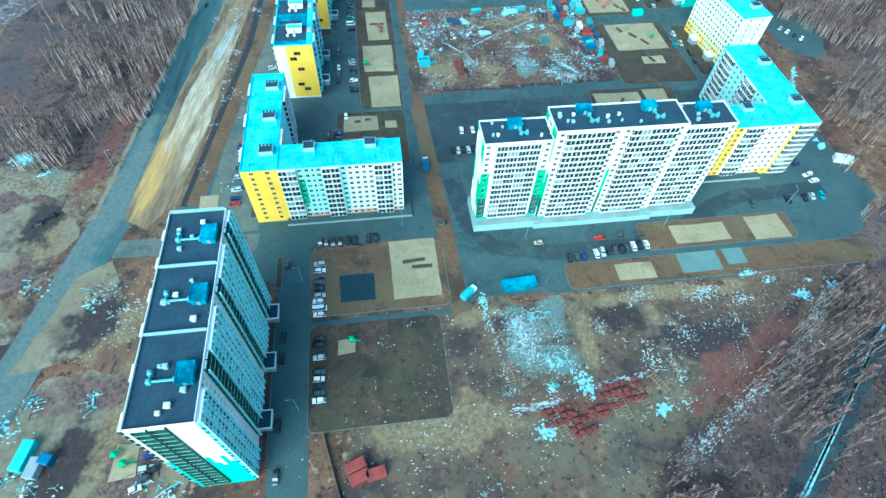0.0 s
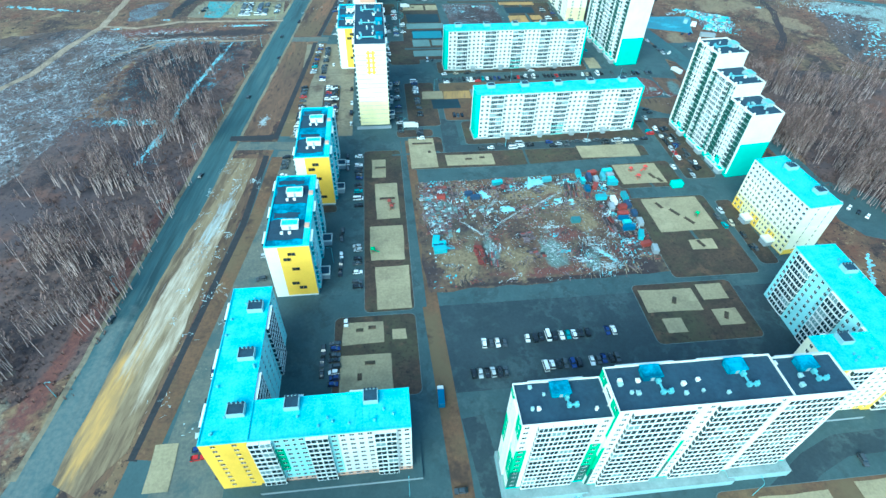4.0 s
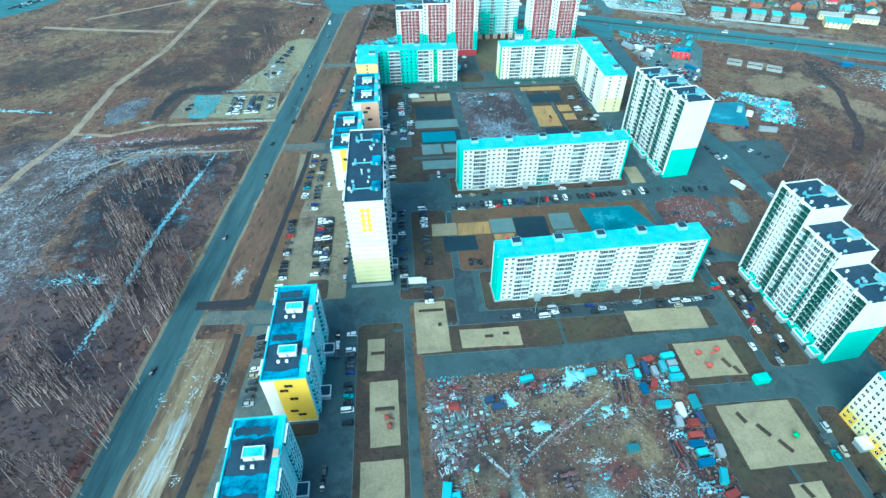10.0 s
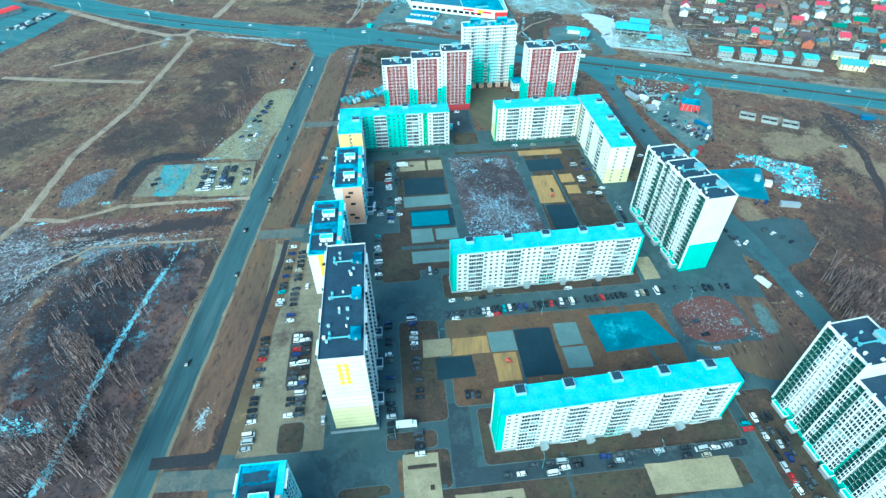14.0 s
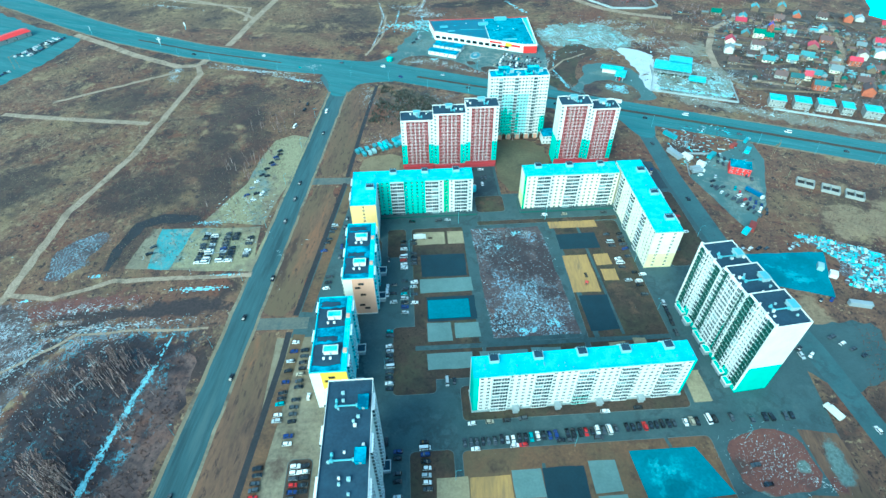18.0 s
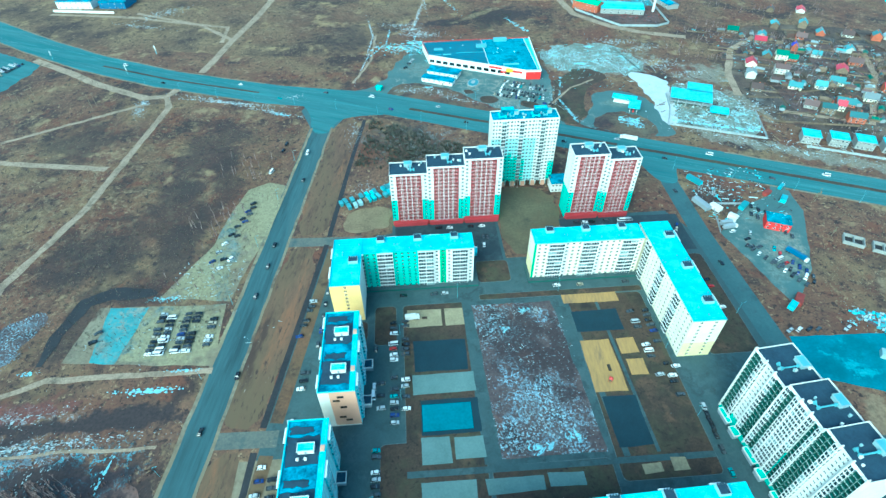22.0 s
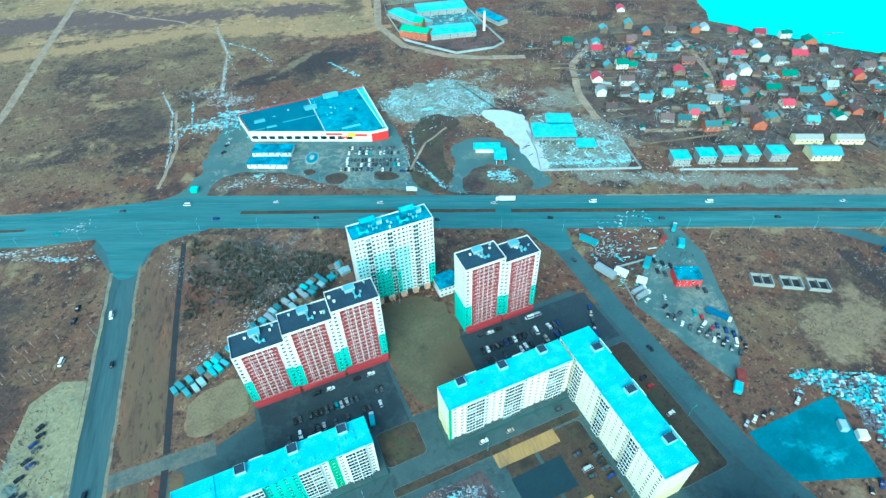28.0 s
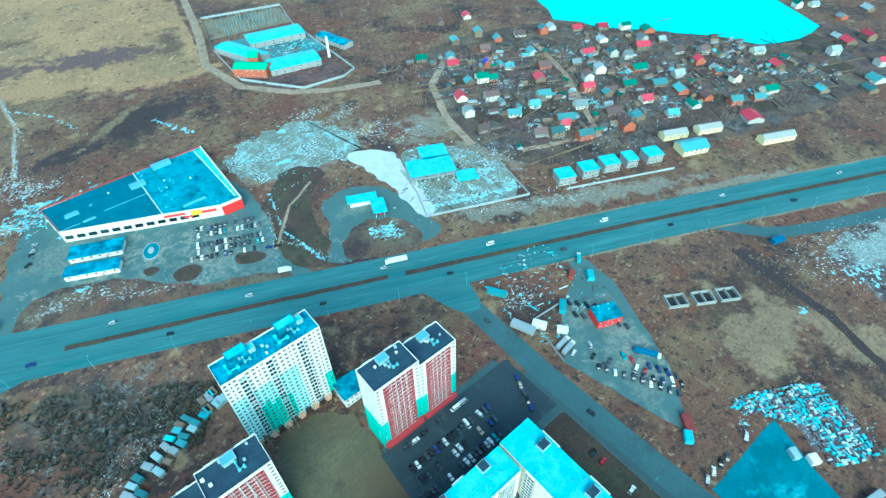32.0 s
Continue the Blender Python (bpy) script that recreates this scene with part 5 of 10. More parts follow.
HWY = [(-900, 850), (-592, 622), (-494, 550), (-415, 498), (-322, 450), (-210, 407), (-115, 384), (-15, 337.5), (88, 289), (245, 217), (435, 126), (900, -85)]


def hwy_y(x):
    """The carriageway's middle line."""
    for (a, b), (c, d) in zip(HWY, HWY[1:]):
        if a <= x <= c:
            return b + (d - b) * (x - a) / (c - a)
    return HWY[-1][1]


def hwy_line(x0, x1, off):
    return [(x + off * 0.41, hwy_y(x) + off * 0.91) for x in np.linspace(x0, x1, 25).tolist()]


sheet("road", strip(HWY, 37), 0.0965, M_hwy, "dual carriageway of worn teal-grey asphalt", category="road")
sheet("road", [(-180, 372), (-168, 340), (-148, 338), (-138, 360), (-120, 372), (-170, 396)], 0.074, M_asphalt, "flared road junction", category="road")
sheet("road", strip([(118, 285), (109, 250), (107, 180), (109, 92), (121, 18), (125, -45), (128, -165)], [24, 13, 13, 13, 13, 12, 11]), 0.0795, M_asphalt, "asphalt side road", category="road")
sheet("road", smooth([(60, 312), (92, 276), (101, 236), (115, 234), (121, 256), (134, 262), (172, 252), (150, 276), (110, 296)], 2), 0.084, M_hwy, "flared road junction", category="road")
sheet("road", smooth([(-196, 404), (-172, 372), (-166, 330), (-151, 330), (-146, 352), (-128, 358), (-96, 358), (-120, 384), (-170, 406)], 2), 0.0925, M_hwy, "flared road junction", category="road")
sheet("road", smooth(strip([(276, 200), (286, 176), (302, 152), (340, 130), (420, 92)], [16, 11, 10, 10, 10]), 1), 0.0835, M_asphalt, "asphalt branch road", category="road")
sheet("median", ragged(strip([(-82, 367), (0, 330.5), (86, 291)], 3.6), 5, 0.3, 4), 0.16, M_lawn, "brown soil median of the carriageway", category="median")
sheet("median", ragged(strip([(96, 286), (245, 218), (435, 127), (700, 6)], 3.8), 5, 0.3, 5), 0.16, M_lawn, "brown soil median of the carriageway", category="median")
sheet("median", ragged(strip([(-400, 489), (-322, 450), (-225, 412)], 2.6), 5, 0.3, 6), 0.16, M_lawn, "brown soil median of the carriageway", category="median")
M_access = fleck_mat("dusty_asphalt", (0.135, 0.135, 0.110), (0.075, 0.088, 0.082), (0.22, 0.20, 0.16), 0.5, 0.1, 0.8, 0.58, 0.8, 0.06, None, [((0.06, 0.085, 0.085), 0.09, 0.5, 0.62)])
for a, b in (((-223, -307), (-168, -309)), ((-203, -98.5), (-160, -101)), ((-186, 55), (-152, 54)), ((-166, 192), (-118, 190))):
    sheet("road", strip([a, b], 8.5), 0.071, M_access, "dusty access road across the verge", category="road")
M_track = fleck_mat("track_dirt", (0.35, 0.265, 0.185), (0.19, 0.14, 0.098), (0.36, 0.36, 0.30), 0.56, 0.1, 0.8, 0.62, 0.9, 0.05, None, [((0.12, 0.092, 0.064), 0.1, 0.54, 0.66)])
track_z = 0.112
for pts, w in (([(-353, 3), (-346, 48), (-335, 88), (-335, 165), (-316, 240), (-303, 390), (-312, 412)], 5.5), ([(-460, 318), (-410, 307), (-321, 291)], 6), ([(-426, 338), (-371, 371), (-326, 398)], 4), ([(-480, 511), (-427, 474), (-385, 442), (-330, 410), (-312, 412), (-306, 426)], 8), ([(-420, 634), (-365, 612), (-293, 588), (-290, 541)], 5), ([(-530, 655), (-450, 640), (-410, 631)], 6), ([(-335, 88), (-307, 83), (-276, 95), (-192, 95)], 3.6),
               ([(-400, -90), (-353, 3)], 5), ([(-208, 54), (-252, 55), (-280, 54), (-310, 30)], 1.8), ([(-292, 462), (-287, 490), (-280, 540), (-264, 626), (-246, 771), (-223, 942)], 8), ([(-280, 548), (-330, 600), (-420, 648)], 5), ([(-136, 424), (-120, 475), (-116, 546)], 2.5), ([(185, 900), (150, 755), (121, 660), (128, 592), (159, 548), (190, 525), (235, 506)], 9), ([(-206, 898), (-152, 836), (-100, 789), (-59, 732), (-56, 658), (-73, 568)], 2.6), ([(45, 360), (74, 395), (100, 410)], 2),
               ([(312, 500), (268, 468), (238, 411), (226, 365)], 7), ([(412, 465), (381, 397), (314, 304), (250, 332)], 6)):
    track_z += 0.0045
    sheet("track", ragged(strip(pts, w), 4, 0.7, 3), track_z, M_track, "pale dirt track", category="track")
sheet("track", ragged(strip([(268, 160), (258, 100), (232, 40), (212, 14)], 6), 4, 0.8, 8), 0.1, M_darksoil, "dark rutted track", category="track")
sheet("road", strip([(64, -374), (8, -421), (-30, -452)], 9), 0.072, M_asphdk, "dark double track through the wood", category="road")
sheet("track_line", strip([(62, -376), (6, -423), (-30, -453)], 1.2), 0.12, M_snow, "pale rail-like line on the track", category="track")
sheet("track_line", strip([(66, -373), (10, -419), (-28, -449)], 1.0), 0.12, M_snow, "pale rail-like line on the track", category="track")
for pts in ([(-200, -287), (-183, -170), (-179.5, -110)], [(-176.5, -92), (-171, -40), (-163, 30), (-162, 48)], [(-160, 60), (-141, 188)], [(-140, 196), (-131, 280), (-122, 350)]):
    sheet("ditch", strip(pts, 3.2), 0.1045, M_ditch, "dark drainage ditch", category="ditch")
sheet("ditch", rect(-203, -93.5, -178, -88), 0.1095, M_ditch, "dark culvert trench", category="ditch")

sheet("dust", ragged([(-246, -357), (-226, -353), (-216, -330), (-222, -312), (-234, -320), (-240, -340)], 6, 1.2, 12), 0.118, M_gravel, "pale dust dragged onto the road", category="dust")
# estate paving
ESTATE = [(-203, -303), (-176, -104), (-160, 48), (-140, 184), (-98, 196), (-98, 203), (-26, 203), (-26, 166), (18, 166), (18, 203), (92, 204), (103, 180), (103, 96), (112, 18), (100, -60), (104, -160), (96, -222), (100, -262), (104, -312), (84, -330), (20, -346), (-50, -346), (-84, -344), (-92, -350), (-95, -314), (-146, -314), (-147, -440), (-159, -440), (-159, -330), (-203, -313)]
sheet("pavement", ESTATE, 0.062, M_pave, "grey-blue asphalt of the estate lanes", category="pavement")
sheet("car_park", rect(-95, -272, 60, -230), 0.068, M_asphdk, "dark new asphalt car park", category="car park")
sheet("car_park", [(-96, 164), (-28, 164), (-28, 202), (-96, 203)], 0.068, M_asphdk, "dark asphalt car park", category="car park")
sheet("car_park", [(14, 164), (98, 164), (98, 200), (16, 201)], 0.068, M_asphdk, "dark asphalt car park", category="car park")
sheet("road", strip([(-86, -282), (-83, -308), (-74, -322), (-50, -327), (-14, -327), (8, -320), (26, -310), (40, -305), (82, -304)], 8), 0.074, M_asphdk, "dark curving lane round the slab", category="road")
sheet("road", [(-76.6, -114.2), (48, -114.2), (48, -106.8), (-66.5, -106.8), (-66.5, -76), (-76.6, -76)], 0.0725, M_asphdk, "asphalt lane along the panel slab", category="road")
sheet("road", [(-192, -303), (-168.6, -303), (-168.6, -240), (-161.5, -225), (-161.5, -172), (-156, -160), (-156, -106), (-173, -106), (-180, -170)], 0.0665, M_access, "dusty lane along the blocks", category="road")
sheet("dirt_lane", strip([(-92, -350), (-93, -300), (-96, -232), (-99, -100)], 7), 0.079, M_verge, "brown dirt lane", category="lane")
sheet("car_park", rect(-168, -92, -131, 44), 0.07, M_gravel, "pale car park", category="car park")

M_kerb = mat("concrete_kerb", (0.13, 0.165, 0.165), (0.075, 0.10, 0.10), 0.9, 0, 0.3, 2.0)
KERB = 0.16
for pts, w in (([(-227 + 8, -290), (-195.6 + 8.3, 0), (-158.5 + 8.5, 340)], 1.6), ([(-227 - 8, -290), (-195.6 - 8.3, 0), (-158.5 - 8.5, 340)], 2.0)):
    sheet("shoulder", ragged(strip(pts, w), 9, 0.5, 21), 0.109, M_gravel, "dusty road shoulder", category="shoulder")
for off in (-17.4, 17.2):
    sheet("shoulder", ragged(strip(hwy_line(-600, -230, off * 1.06), 1.6), 9, 0.6, 22), 0.1135, M_gravel, "dusty road shoulder", category="shoulder")
    sheet("shoulder", ragged(strip(hwy_line(160, 700, off * 1.06), 1.6), 9, 0.6, 23), 0.1135, M_gravel, "dusty road shoulder", category="shoulder")
M_line = mat("worn_road_paint", (0.15, 0.27, 0.28), (0.05, 0.15, 0.16), 0.8, 0, 0.3, 1.5)
for off in (-9.6, 9.4):
    sheet("lane_line", strip(hwy_line(-600, 700, off), 0.2), 0.101, M_line, "worn white lane line", category="lane line")
def rounded(x0, y0, x1, y1, r=2.4):
    r = min(r, (x1 - x0) * 0.3, (y1 - y0) * 0.3)
    out = []
    for cx, cy, a in ((x1 - r, y1 - r, 0), (x0 + r, y1 - r, 90), (x0 + r, y0 + r, 180), (x1 - r, y0 + r, 270)):
        out += [(cx + r * math.cos(radians(a + q)), cy + r * math.sin(radians(a + q))) for q in (0, 30, 60, 90)]
    return out


LAWNS = [
    (-147, -346, -95, -316), (-147, -388, -100, -350), (-136, -271, -103, -233), (-124, -231, -103, -110), (-97, -130, 44, -114.4), (-63, -106.4, 50, -80), (15, -156, 52, -132), (16, -223, 58, -165),
    (-6, -258, 40, -226), (-96, -84, -76, -26), (-72, -78, 44, -27), (-104, 4, -82, 47), (-70, -12, 42, 7), (-92, 12, -56, 131), (3, 22, 48, 131), (-54, 14, 0, 33), (-172, -296, -170, -240),
    (-48, -345, 84, -333), (-12, -330, 56, -316), (62, -218, 71, -170), (56, -150, 74, -84), (-125, 108, -112, 121), (-46, 146, -26, 164), (70, 84, 98, 160), (-160, -332, -158, -318), (-159, -164, -138, -158.5), (-178, -236, -162, -222), (-104, -96, -82, -88), (-151, -60, -140, -26), (-151, -92, -140, -78),
    (-161, -395, -159.5, -340), (-47, 132, 50, 136), (-108, 104, -96, 131), (-97, -113.9, -77.5, -97),
]
for i, (x0, y0, x1, y1) in enumerate(LAWNS):
    sheet("kerb", rounded(x0 - 0.22, y0 - 0.22, x1 + 0.22, y1 + 0.22), KERB - 0.03 + 0.003 * (i % 5), M_kerb, "pale concrete kerb round a lawn", category="kerb")
    sheet("lawn", rounded(x0, y0, x1, y1), KERB + 0.004 * (i % 3), M_verge if i in (0, 10, 17, 18) else M_lawn, "bare brown lawn inside a kerb", category="lawn")
for pts in ([(-196, -287), (-178, -170), (-173, -112)], [(-171, -90), (-165, -30), (-156, 46)], [(-154, 62), (-136, 184)]):
    sheet("lawn", strip(pts, 6.5), 0.115, M_verge, "strip of dry grass along the ditch", category="lawn")

sheet("bare_soil", ragged([(86, -27), (104, -30), (104, -66), (98, -84), (74, -78), (51, -61), (53, -57), (66, -58), (88, -57)], 5, 1.0, 31), 0.1175, M_vergefl, "brown soil between lane and road", category="ground")
sheet("red_soil", ragged(smooth([(46, -30), (82, -24), (88, -54), (52, -58)]), 2.5, 1.2, 44), 0.178, M_redsoil, "rust-red soil with white litter", category="ground")
soils([M_vergefl], M_redsoil, [(84, -50, 14, 5, -30)], 131)  # rust-red soil round the litter
soils([M_vergefl, M_redsoil], M_tealsoil, [(56, -56, 5, 3, 0), (80, -44, 3, 4, 0), (96, -44, 6, 12, 0)], 132)  # damp teal mud
stipple("white litter on red soil", M_frost, [(66, -40, 20, 14, 0, 150, 0.28, 1.8), (84, -52, 10, 4, -30, 50, 0.28, 2)], 133, 0.2, "litter")
# orange and white bands on the verge
M_bankgrass = fleck_mat("streaky_verge_sand", (0.27, 0.20, 0.115), (0.115, 0.078, 0.048), (0.42, 0.40, 0.34), 0.55, 0.10, 1.0, 0.6, 0.7, 0.05, None, [((0.085, 0.056, 0.038), 0.10, 0.53, 0.64)], (81, 9), 0.3)
soft_patch([M_bankgrass], (0.46, 0.27, 0.085), (0.31, 0.20, 0.085), [(-215, -266, 34, 5.5, 79), (-208, -232, 26, 4.0, 78)], 0.20, 2.6, 3.0, stretch=(81, 7))
soft_patch([M_bankgrass], (0.45, 0.38, 0.29), (0.27, 0.21, 0.14), [(-203, -208, 46, 6.5, 79), (-200, -240, 30, 3, 79)], 0.30, 3.0, 5.0, stretch=(81, 9))
soft_patch([M_bankgrass], (0.42, 0.54, 0.58), (0.29, 0.31, 0.30), [(-197, -172, 14, 4, 79), (-194, -155, 9, 3, 80)], 0.5, 4.5, 6.0, full=0.55, stretch=(81, 8))
sheet("sand_bank", ragged([(-223, -292), (-213, -298), (-203, -284), (-197, -246), (-192.6, -185), (-186.5, -138), (-184, -112), (-199, -112), (-202, -138), (-210, -184), (-218, -243)], 3, 0.5, 9), 0.122, M_bankgrass, "bank of orange sand and bleached grit", category="sand")
stipple("scraps of snow and litter on sand", M_frost, [(-199, -190, 26, 6, 80, 60, 0.3, 2), (-192, -140, 14, 5, 82, 60, 0.35, 2), (-186, -72, 8, 3, 80, 60, 0.6, 2)], 93, 0.15, "litter")

# play grounds and pads: sand, blue rubber, grey
PADS = [
    (-116, -342, -98, -314.5, M_sand), (-136, -341, -123, -329, M_bluepad), (-137, -362, -131, -356, M_sand), (-133, -247, -116, -236, M_sand), (-113, -246, -107, -241, M_sand), (-133.5, -268, -113.5, -252, M_sand),
    (-119.5, -136, -112, -119, M_sand), (-118, -171, -106.5, -142, M_sand), (-121, -200.5, -105, -177, M_sand), (-119, -230, -104, -205, M_sand), (-97.5, -129, -82, -98.5, M_sand), (-77, -128, -49.5, -117, M_sand),
    (2.5, -126, 39, -113, M_sand), (18, -152.5, 43.5, -134, M_sand), (22.5, -192.5, 53, -166, M_sand), (33.5, -206, 46, -199, M_sand), (-4, -242, 20.5, -229.5, M_sand), (0, -253, 9, -245.5, M_sand), (23.5, -237, 35, -228, M_sand), (24, -251, 35, -242.5, M_sand),
    (-84.5, -49.5, -70.4, -39, M_sand), (-70, -50, -51.5, -39.5, M_orsand), (-51.2, -50, -37.5, -37.5, M_greypad), (-50.5, -67, -39, -51, M_orsand), (-79, -63, -60.5, -50.5, M_bluepad), (-37, -66, -18.5, -37, M_bluepad), (-16, -49.5, -3.5, -35.5, M_greypad), (-15, -63.5, -2.5, -51, M_greypad),
    (-90, 115, -70.5, 127, M_sand), (-68.5, 114.5, -58, 127, M_sand), (-87, 85, -59, 105, M_bluepad), (-88, 72, -56.5, 83.5, M_greypad), (-85, 50, -56.5, 68.5, M_bluepad), (-85, 36, -71.6, 49, M_greypad), (-69.6, 37.5, -56, 48, M_greypad), (-86, 18, -62, 28, M_greypad),
    (1, 125, 33.5, 132, M_orsand), (4, 104, 30, 119, M_bluepad), (3.2, 66, 19.5, 98, M_orsand), (23, 88, 33, 98.5, M_orsand), (24.4, 74.5, 33.5, 84.5, M_orsand), (5.5, 37.5, 22, 63.5, M_bluepad), (-57.5, 21, -32, 27.5, M_greypad), (-30, 22, -14, 28, M_greypad), (13, 24.5, 22, 29, M_sand), (26.5, 25, 34, 31, M_sand),
    (-28, -343, -12.5, -335.5, M_sand), (-1, -342.5, 16, -333, M_greypad), (19, -340.5, 27.5, -332.5, M_greypad), (36.5, -329.5, 52.5, -317, M_sand), (2, -328, 26, -319, M_sand), (-205, -395, -198, -384.5, M_sand), (-194, -298, -186, -282, M_sand), (44.5, -9.5, 53.5, 8.5, M_sand),
]
random.seed(5)
for x0, y0, x1, y1, m in PADS:
    lab = {"sand": "worn sand playground pad", "orange_sand": "orange sand pad", "blue_rubber_pad": "dark blue rubber sports pad", "grey_pad": "pale grey concrete pad"}[m.name]
    j = lambda: random.uniform(-0.3, 0.3)
    sheet("pad", ragged([(x0 + j(), y0 + j()), (x1 + j(), y0 + j()), (x1 + j(), y1 + j()), (x0 + j(), y1 + j())], 1.5, 0.22, x0), 0.235, m, lab, category="pad")
sheet("pad", [(4, -32), (35, -32), (44, -54), (6, -56)], 0.235, M_wetlot, "teal flooded sports pad", category="pad")
sheet("pad", rect(-84, 52, -60, 66), 0.245, M_wetlot, "wet teal rubber pad", category="pad")
path_z = 0.174
for pts, w in (([(-148, -349), (-95, -349)], 2), ([(-99, -230), (-101, -100)], 2.5), ([(-108, -115), (-80, -113)], 1.6), ([(-30, -104), (-30, -130)], 1.5), ([(28, -112), (34, -155), (39, -200)], 1.6), ([(-56, 132), (-55, 34)], 4.0), ([(2, 132), (8, 33)], 3.0), ([(-92, 32), (48, 31)], 3.0), ([(20, 130), (23, 34)], 1.8), ([(23, -26), (32, -78)], 1.6), ([(-36, -35), (-38, -78)], 1.6), ([(-66, -135), (56, -128)], 7)):
    path_z += 0.0045
    sheet("path", strip(pts, w), path_z, M_pave, "grey asphalt footpath", category="path")

# rubble squares
sheet("rubble_square", ragged([(-97, -143), (19, -139), (17, -219), (-97, -222)], 3, 0.9, 4), 0.112, M_dump, "square of littered building soil", category="ground")
SQ = (-96, -221, 17, -141)
soils([M_dump], M_darksoil, [(-40, -150, 24, 8, 0), (-48, -189, 6, 4, 0), (-50, -198, 6, 5, 0), (-18, -203, 12, 8, 40), (4, -185, 8, 22, 0), (-40, -219, 60, 2.2, 1), (-66, -200, 3, 10, 0), (0, -150, 20, 8, 0)], 101)  # dark mauve soil among building waste
soils([M_dump], M_redsoil, [(-28, -190, 14, 7, 0), (-42, -214, 26, 4, 0), (-85, -150, 10, 6, 0), (-70, -201, 2.6, 11, 4), (-30, -158, 16, 4, 10)], 102)  # rust-red soil among building waste
soils([M_dump], M_tansoil, [(-28, -155, 26, 6, 10), (-14, -178, 9, 14, 0), (-80, -206, 12, 14, 0), (-53, -205, 8, 14, 0), (-2, -160, 14, 4, 0)], 103)  # trampled tan soil among building waste
soils([M_dump], M_tealsoil, [(-18, -208, 5, 8, 0), (-64, -196, 3, 14, 4), (-35, -200, 7, 16, 4), (-84, -162, 6, 10, 0)], 104)  # pale mud and meltwater streaks
stipple("streaks of grey ice and white grit", M_frost, [(-35, -200, 6, 15, 4, 150, 0.24, 3), (-31, -164, 20, 0.9, 32, 90, 0.3, 3), (-52, -176, 20, 0.9, 36, 80, 0.3, 3), (-70, -183, 12, 0.9, -50, 60, 0.3, 3), (-64, -200, 2, 14, 4, 80, 0.25, 2), (-12, -203, 14, 2.0, -50, 80, 0.36, 2.5), (-11, -213, 8, 3, 0, 90, 0.45, 2), (-32, -184, 9, 1.5, 0, 50, 0.5, 2)], 105, 0.165, "snow", clip=SQ)
stipple("clumps of bluish snow among building waste", M_snow, [(-31, -147, 7, 5, 60, 60, 1.1, 1.2), (-50, -169, 5, 2.4, 20, 40, 0.8, 1.3), (-61, -157, 4, 2.5, -40, 34, 0.8, 1.3), (4, -197, 3.4, 2, 0, 24, 0.7, 1), (-10, -206, 9, 1.6, -50, 36, 0.6, 2), (-24, -166, 2, 1.2, 0, 10, 0.7, 1), (-16, -167, 2, 1.2, 0, 10, 0.7, 1)], 106, 0.18, "snow", clip=SQ)
stipple("white specks of litter all over the square", M_frost, [(-40, -178, 90, 60, 0, 520, 0.24, 1.6), (-75, -160, 34, 24, 0, 260, 0.26, 1.6), (0, -170, 24, 50, 0, 220, 0.26, 1.6), (-45, -150, 70, 10, 0, 200, 0.26, 1.6)], 158, 0.2, "litter", clip=SQ)
COURT = (-50, 37, -2, 127)
sheet("rubble_square", ragged([(-52, 128), (-6, 128), (0, 36), (-49, 36)], 3, 0.6, 6), 0.26, M_rubble, "enclosed square of snowy rubble", category="ground")
stipple("grey snow crust among rubble", M_frost, [(-25, 48, 40, 22, 0, 160, 0.4, 1.6), (-30, 122, 20, 5, 0, 50, 0.35, 1.6), (-16, 122, 4, 3, 0, 20, 0.7, 1)], 119, 0.286, "snow", clip=COURT)
stipple("dull snow crust among rubble", M_crust, [(-25, 60, 44, 50, 0, 460, 0.55, 1.6), (-28, 100, 40, 40, 0, 180, 0.5, 1.6)], 109, 0.284, "snow", clip=COURT)
# the dump south of the estate
soils([M_dump], M_darksoil, [(-33, -357, 13, 9, 0), (-75, -354, 9, 6, 0), (30, -365, 18, 3, 30), (0, -372, 26, 12, 0)], 111)  # dark damp soil on the dump
soils([M_dump, M_brush], M_redsoil, [(0, -384, 24, 10, 20), (18, -375, 18, 8, 40), (-42, -387, 14, 5, 8), (-60, -394, 10, 5, 8)], 112)  # rust-brown soil on the dump
soils([M_dump], M_tansoil, [(-48, -366, 4, 18, 0), (-100, -352, 30, 5, 0), (-105, -390, 30, 10, 0), (-10, -350, 50, 4, 2)], 113)  # trampled tan soil on the dump
soils([M_dump], M_tealsoil, [(-58, -356, 6, 14, 5), (-62, -371, 10, 7, 0), (-70, -362, 8, 14, 0)], 114)  # pale mud on the dump
stipple("white grit and frost on the dump", M_frost, [(-71, -363, 9, 14, 0, 420, 0.42, 1.4), (-23, -350, 7, 4, 0, 50, 0.4, 1.5), (2, -352, 10, 5, 0, 120, 0.4, 1.8), (16, -356, 6, 4, 0, 50, 0.4, 1.5), (-27, -377, 5, 4, 0, 40, 0.45, 1.5), (-20, -381, 1.4, 13, 0, 50, 0.4, 1.5), (-38, -382, 18, 1.4, 8, 70, 0.4, 2.5), (-72, -388, 14, 2.4, 3, 70, 0.5, 2.5), (-81, -366, 1.2, 30, 5, 60, 0.35, 1.5), (-42, -362, 4, 4, 0, 30, 0.4, 1.5), (-12, -368, 6, 12, 0, 60, 0.35, 1.5), (45, -364, 26, 4, 42, 200, 0.32, 2.6), (5, -392, 40, 4, 26, 260, 0.32, 2.6), (-22, -407, 30, 5, 28, 160, 0.32, 2.6), (-100, -400, 60, 40, 0, 160, 0.35, 1.5)], 115, 0.125, "snow")
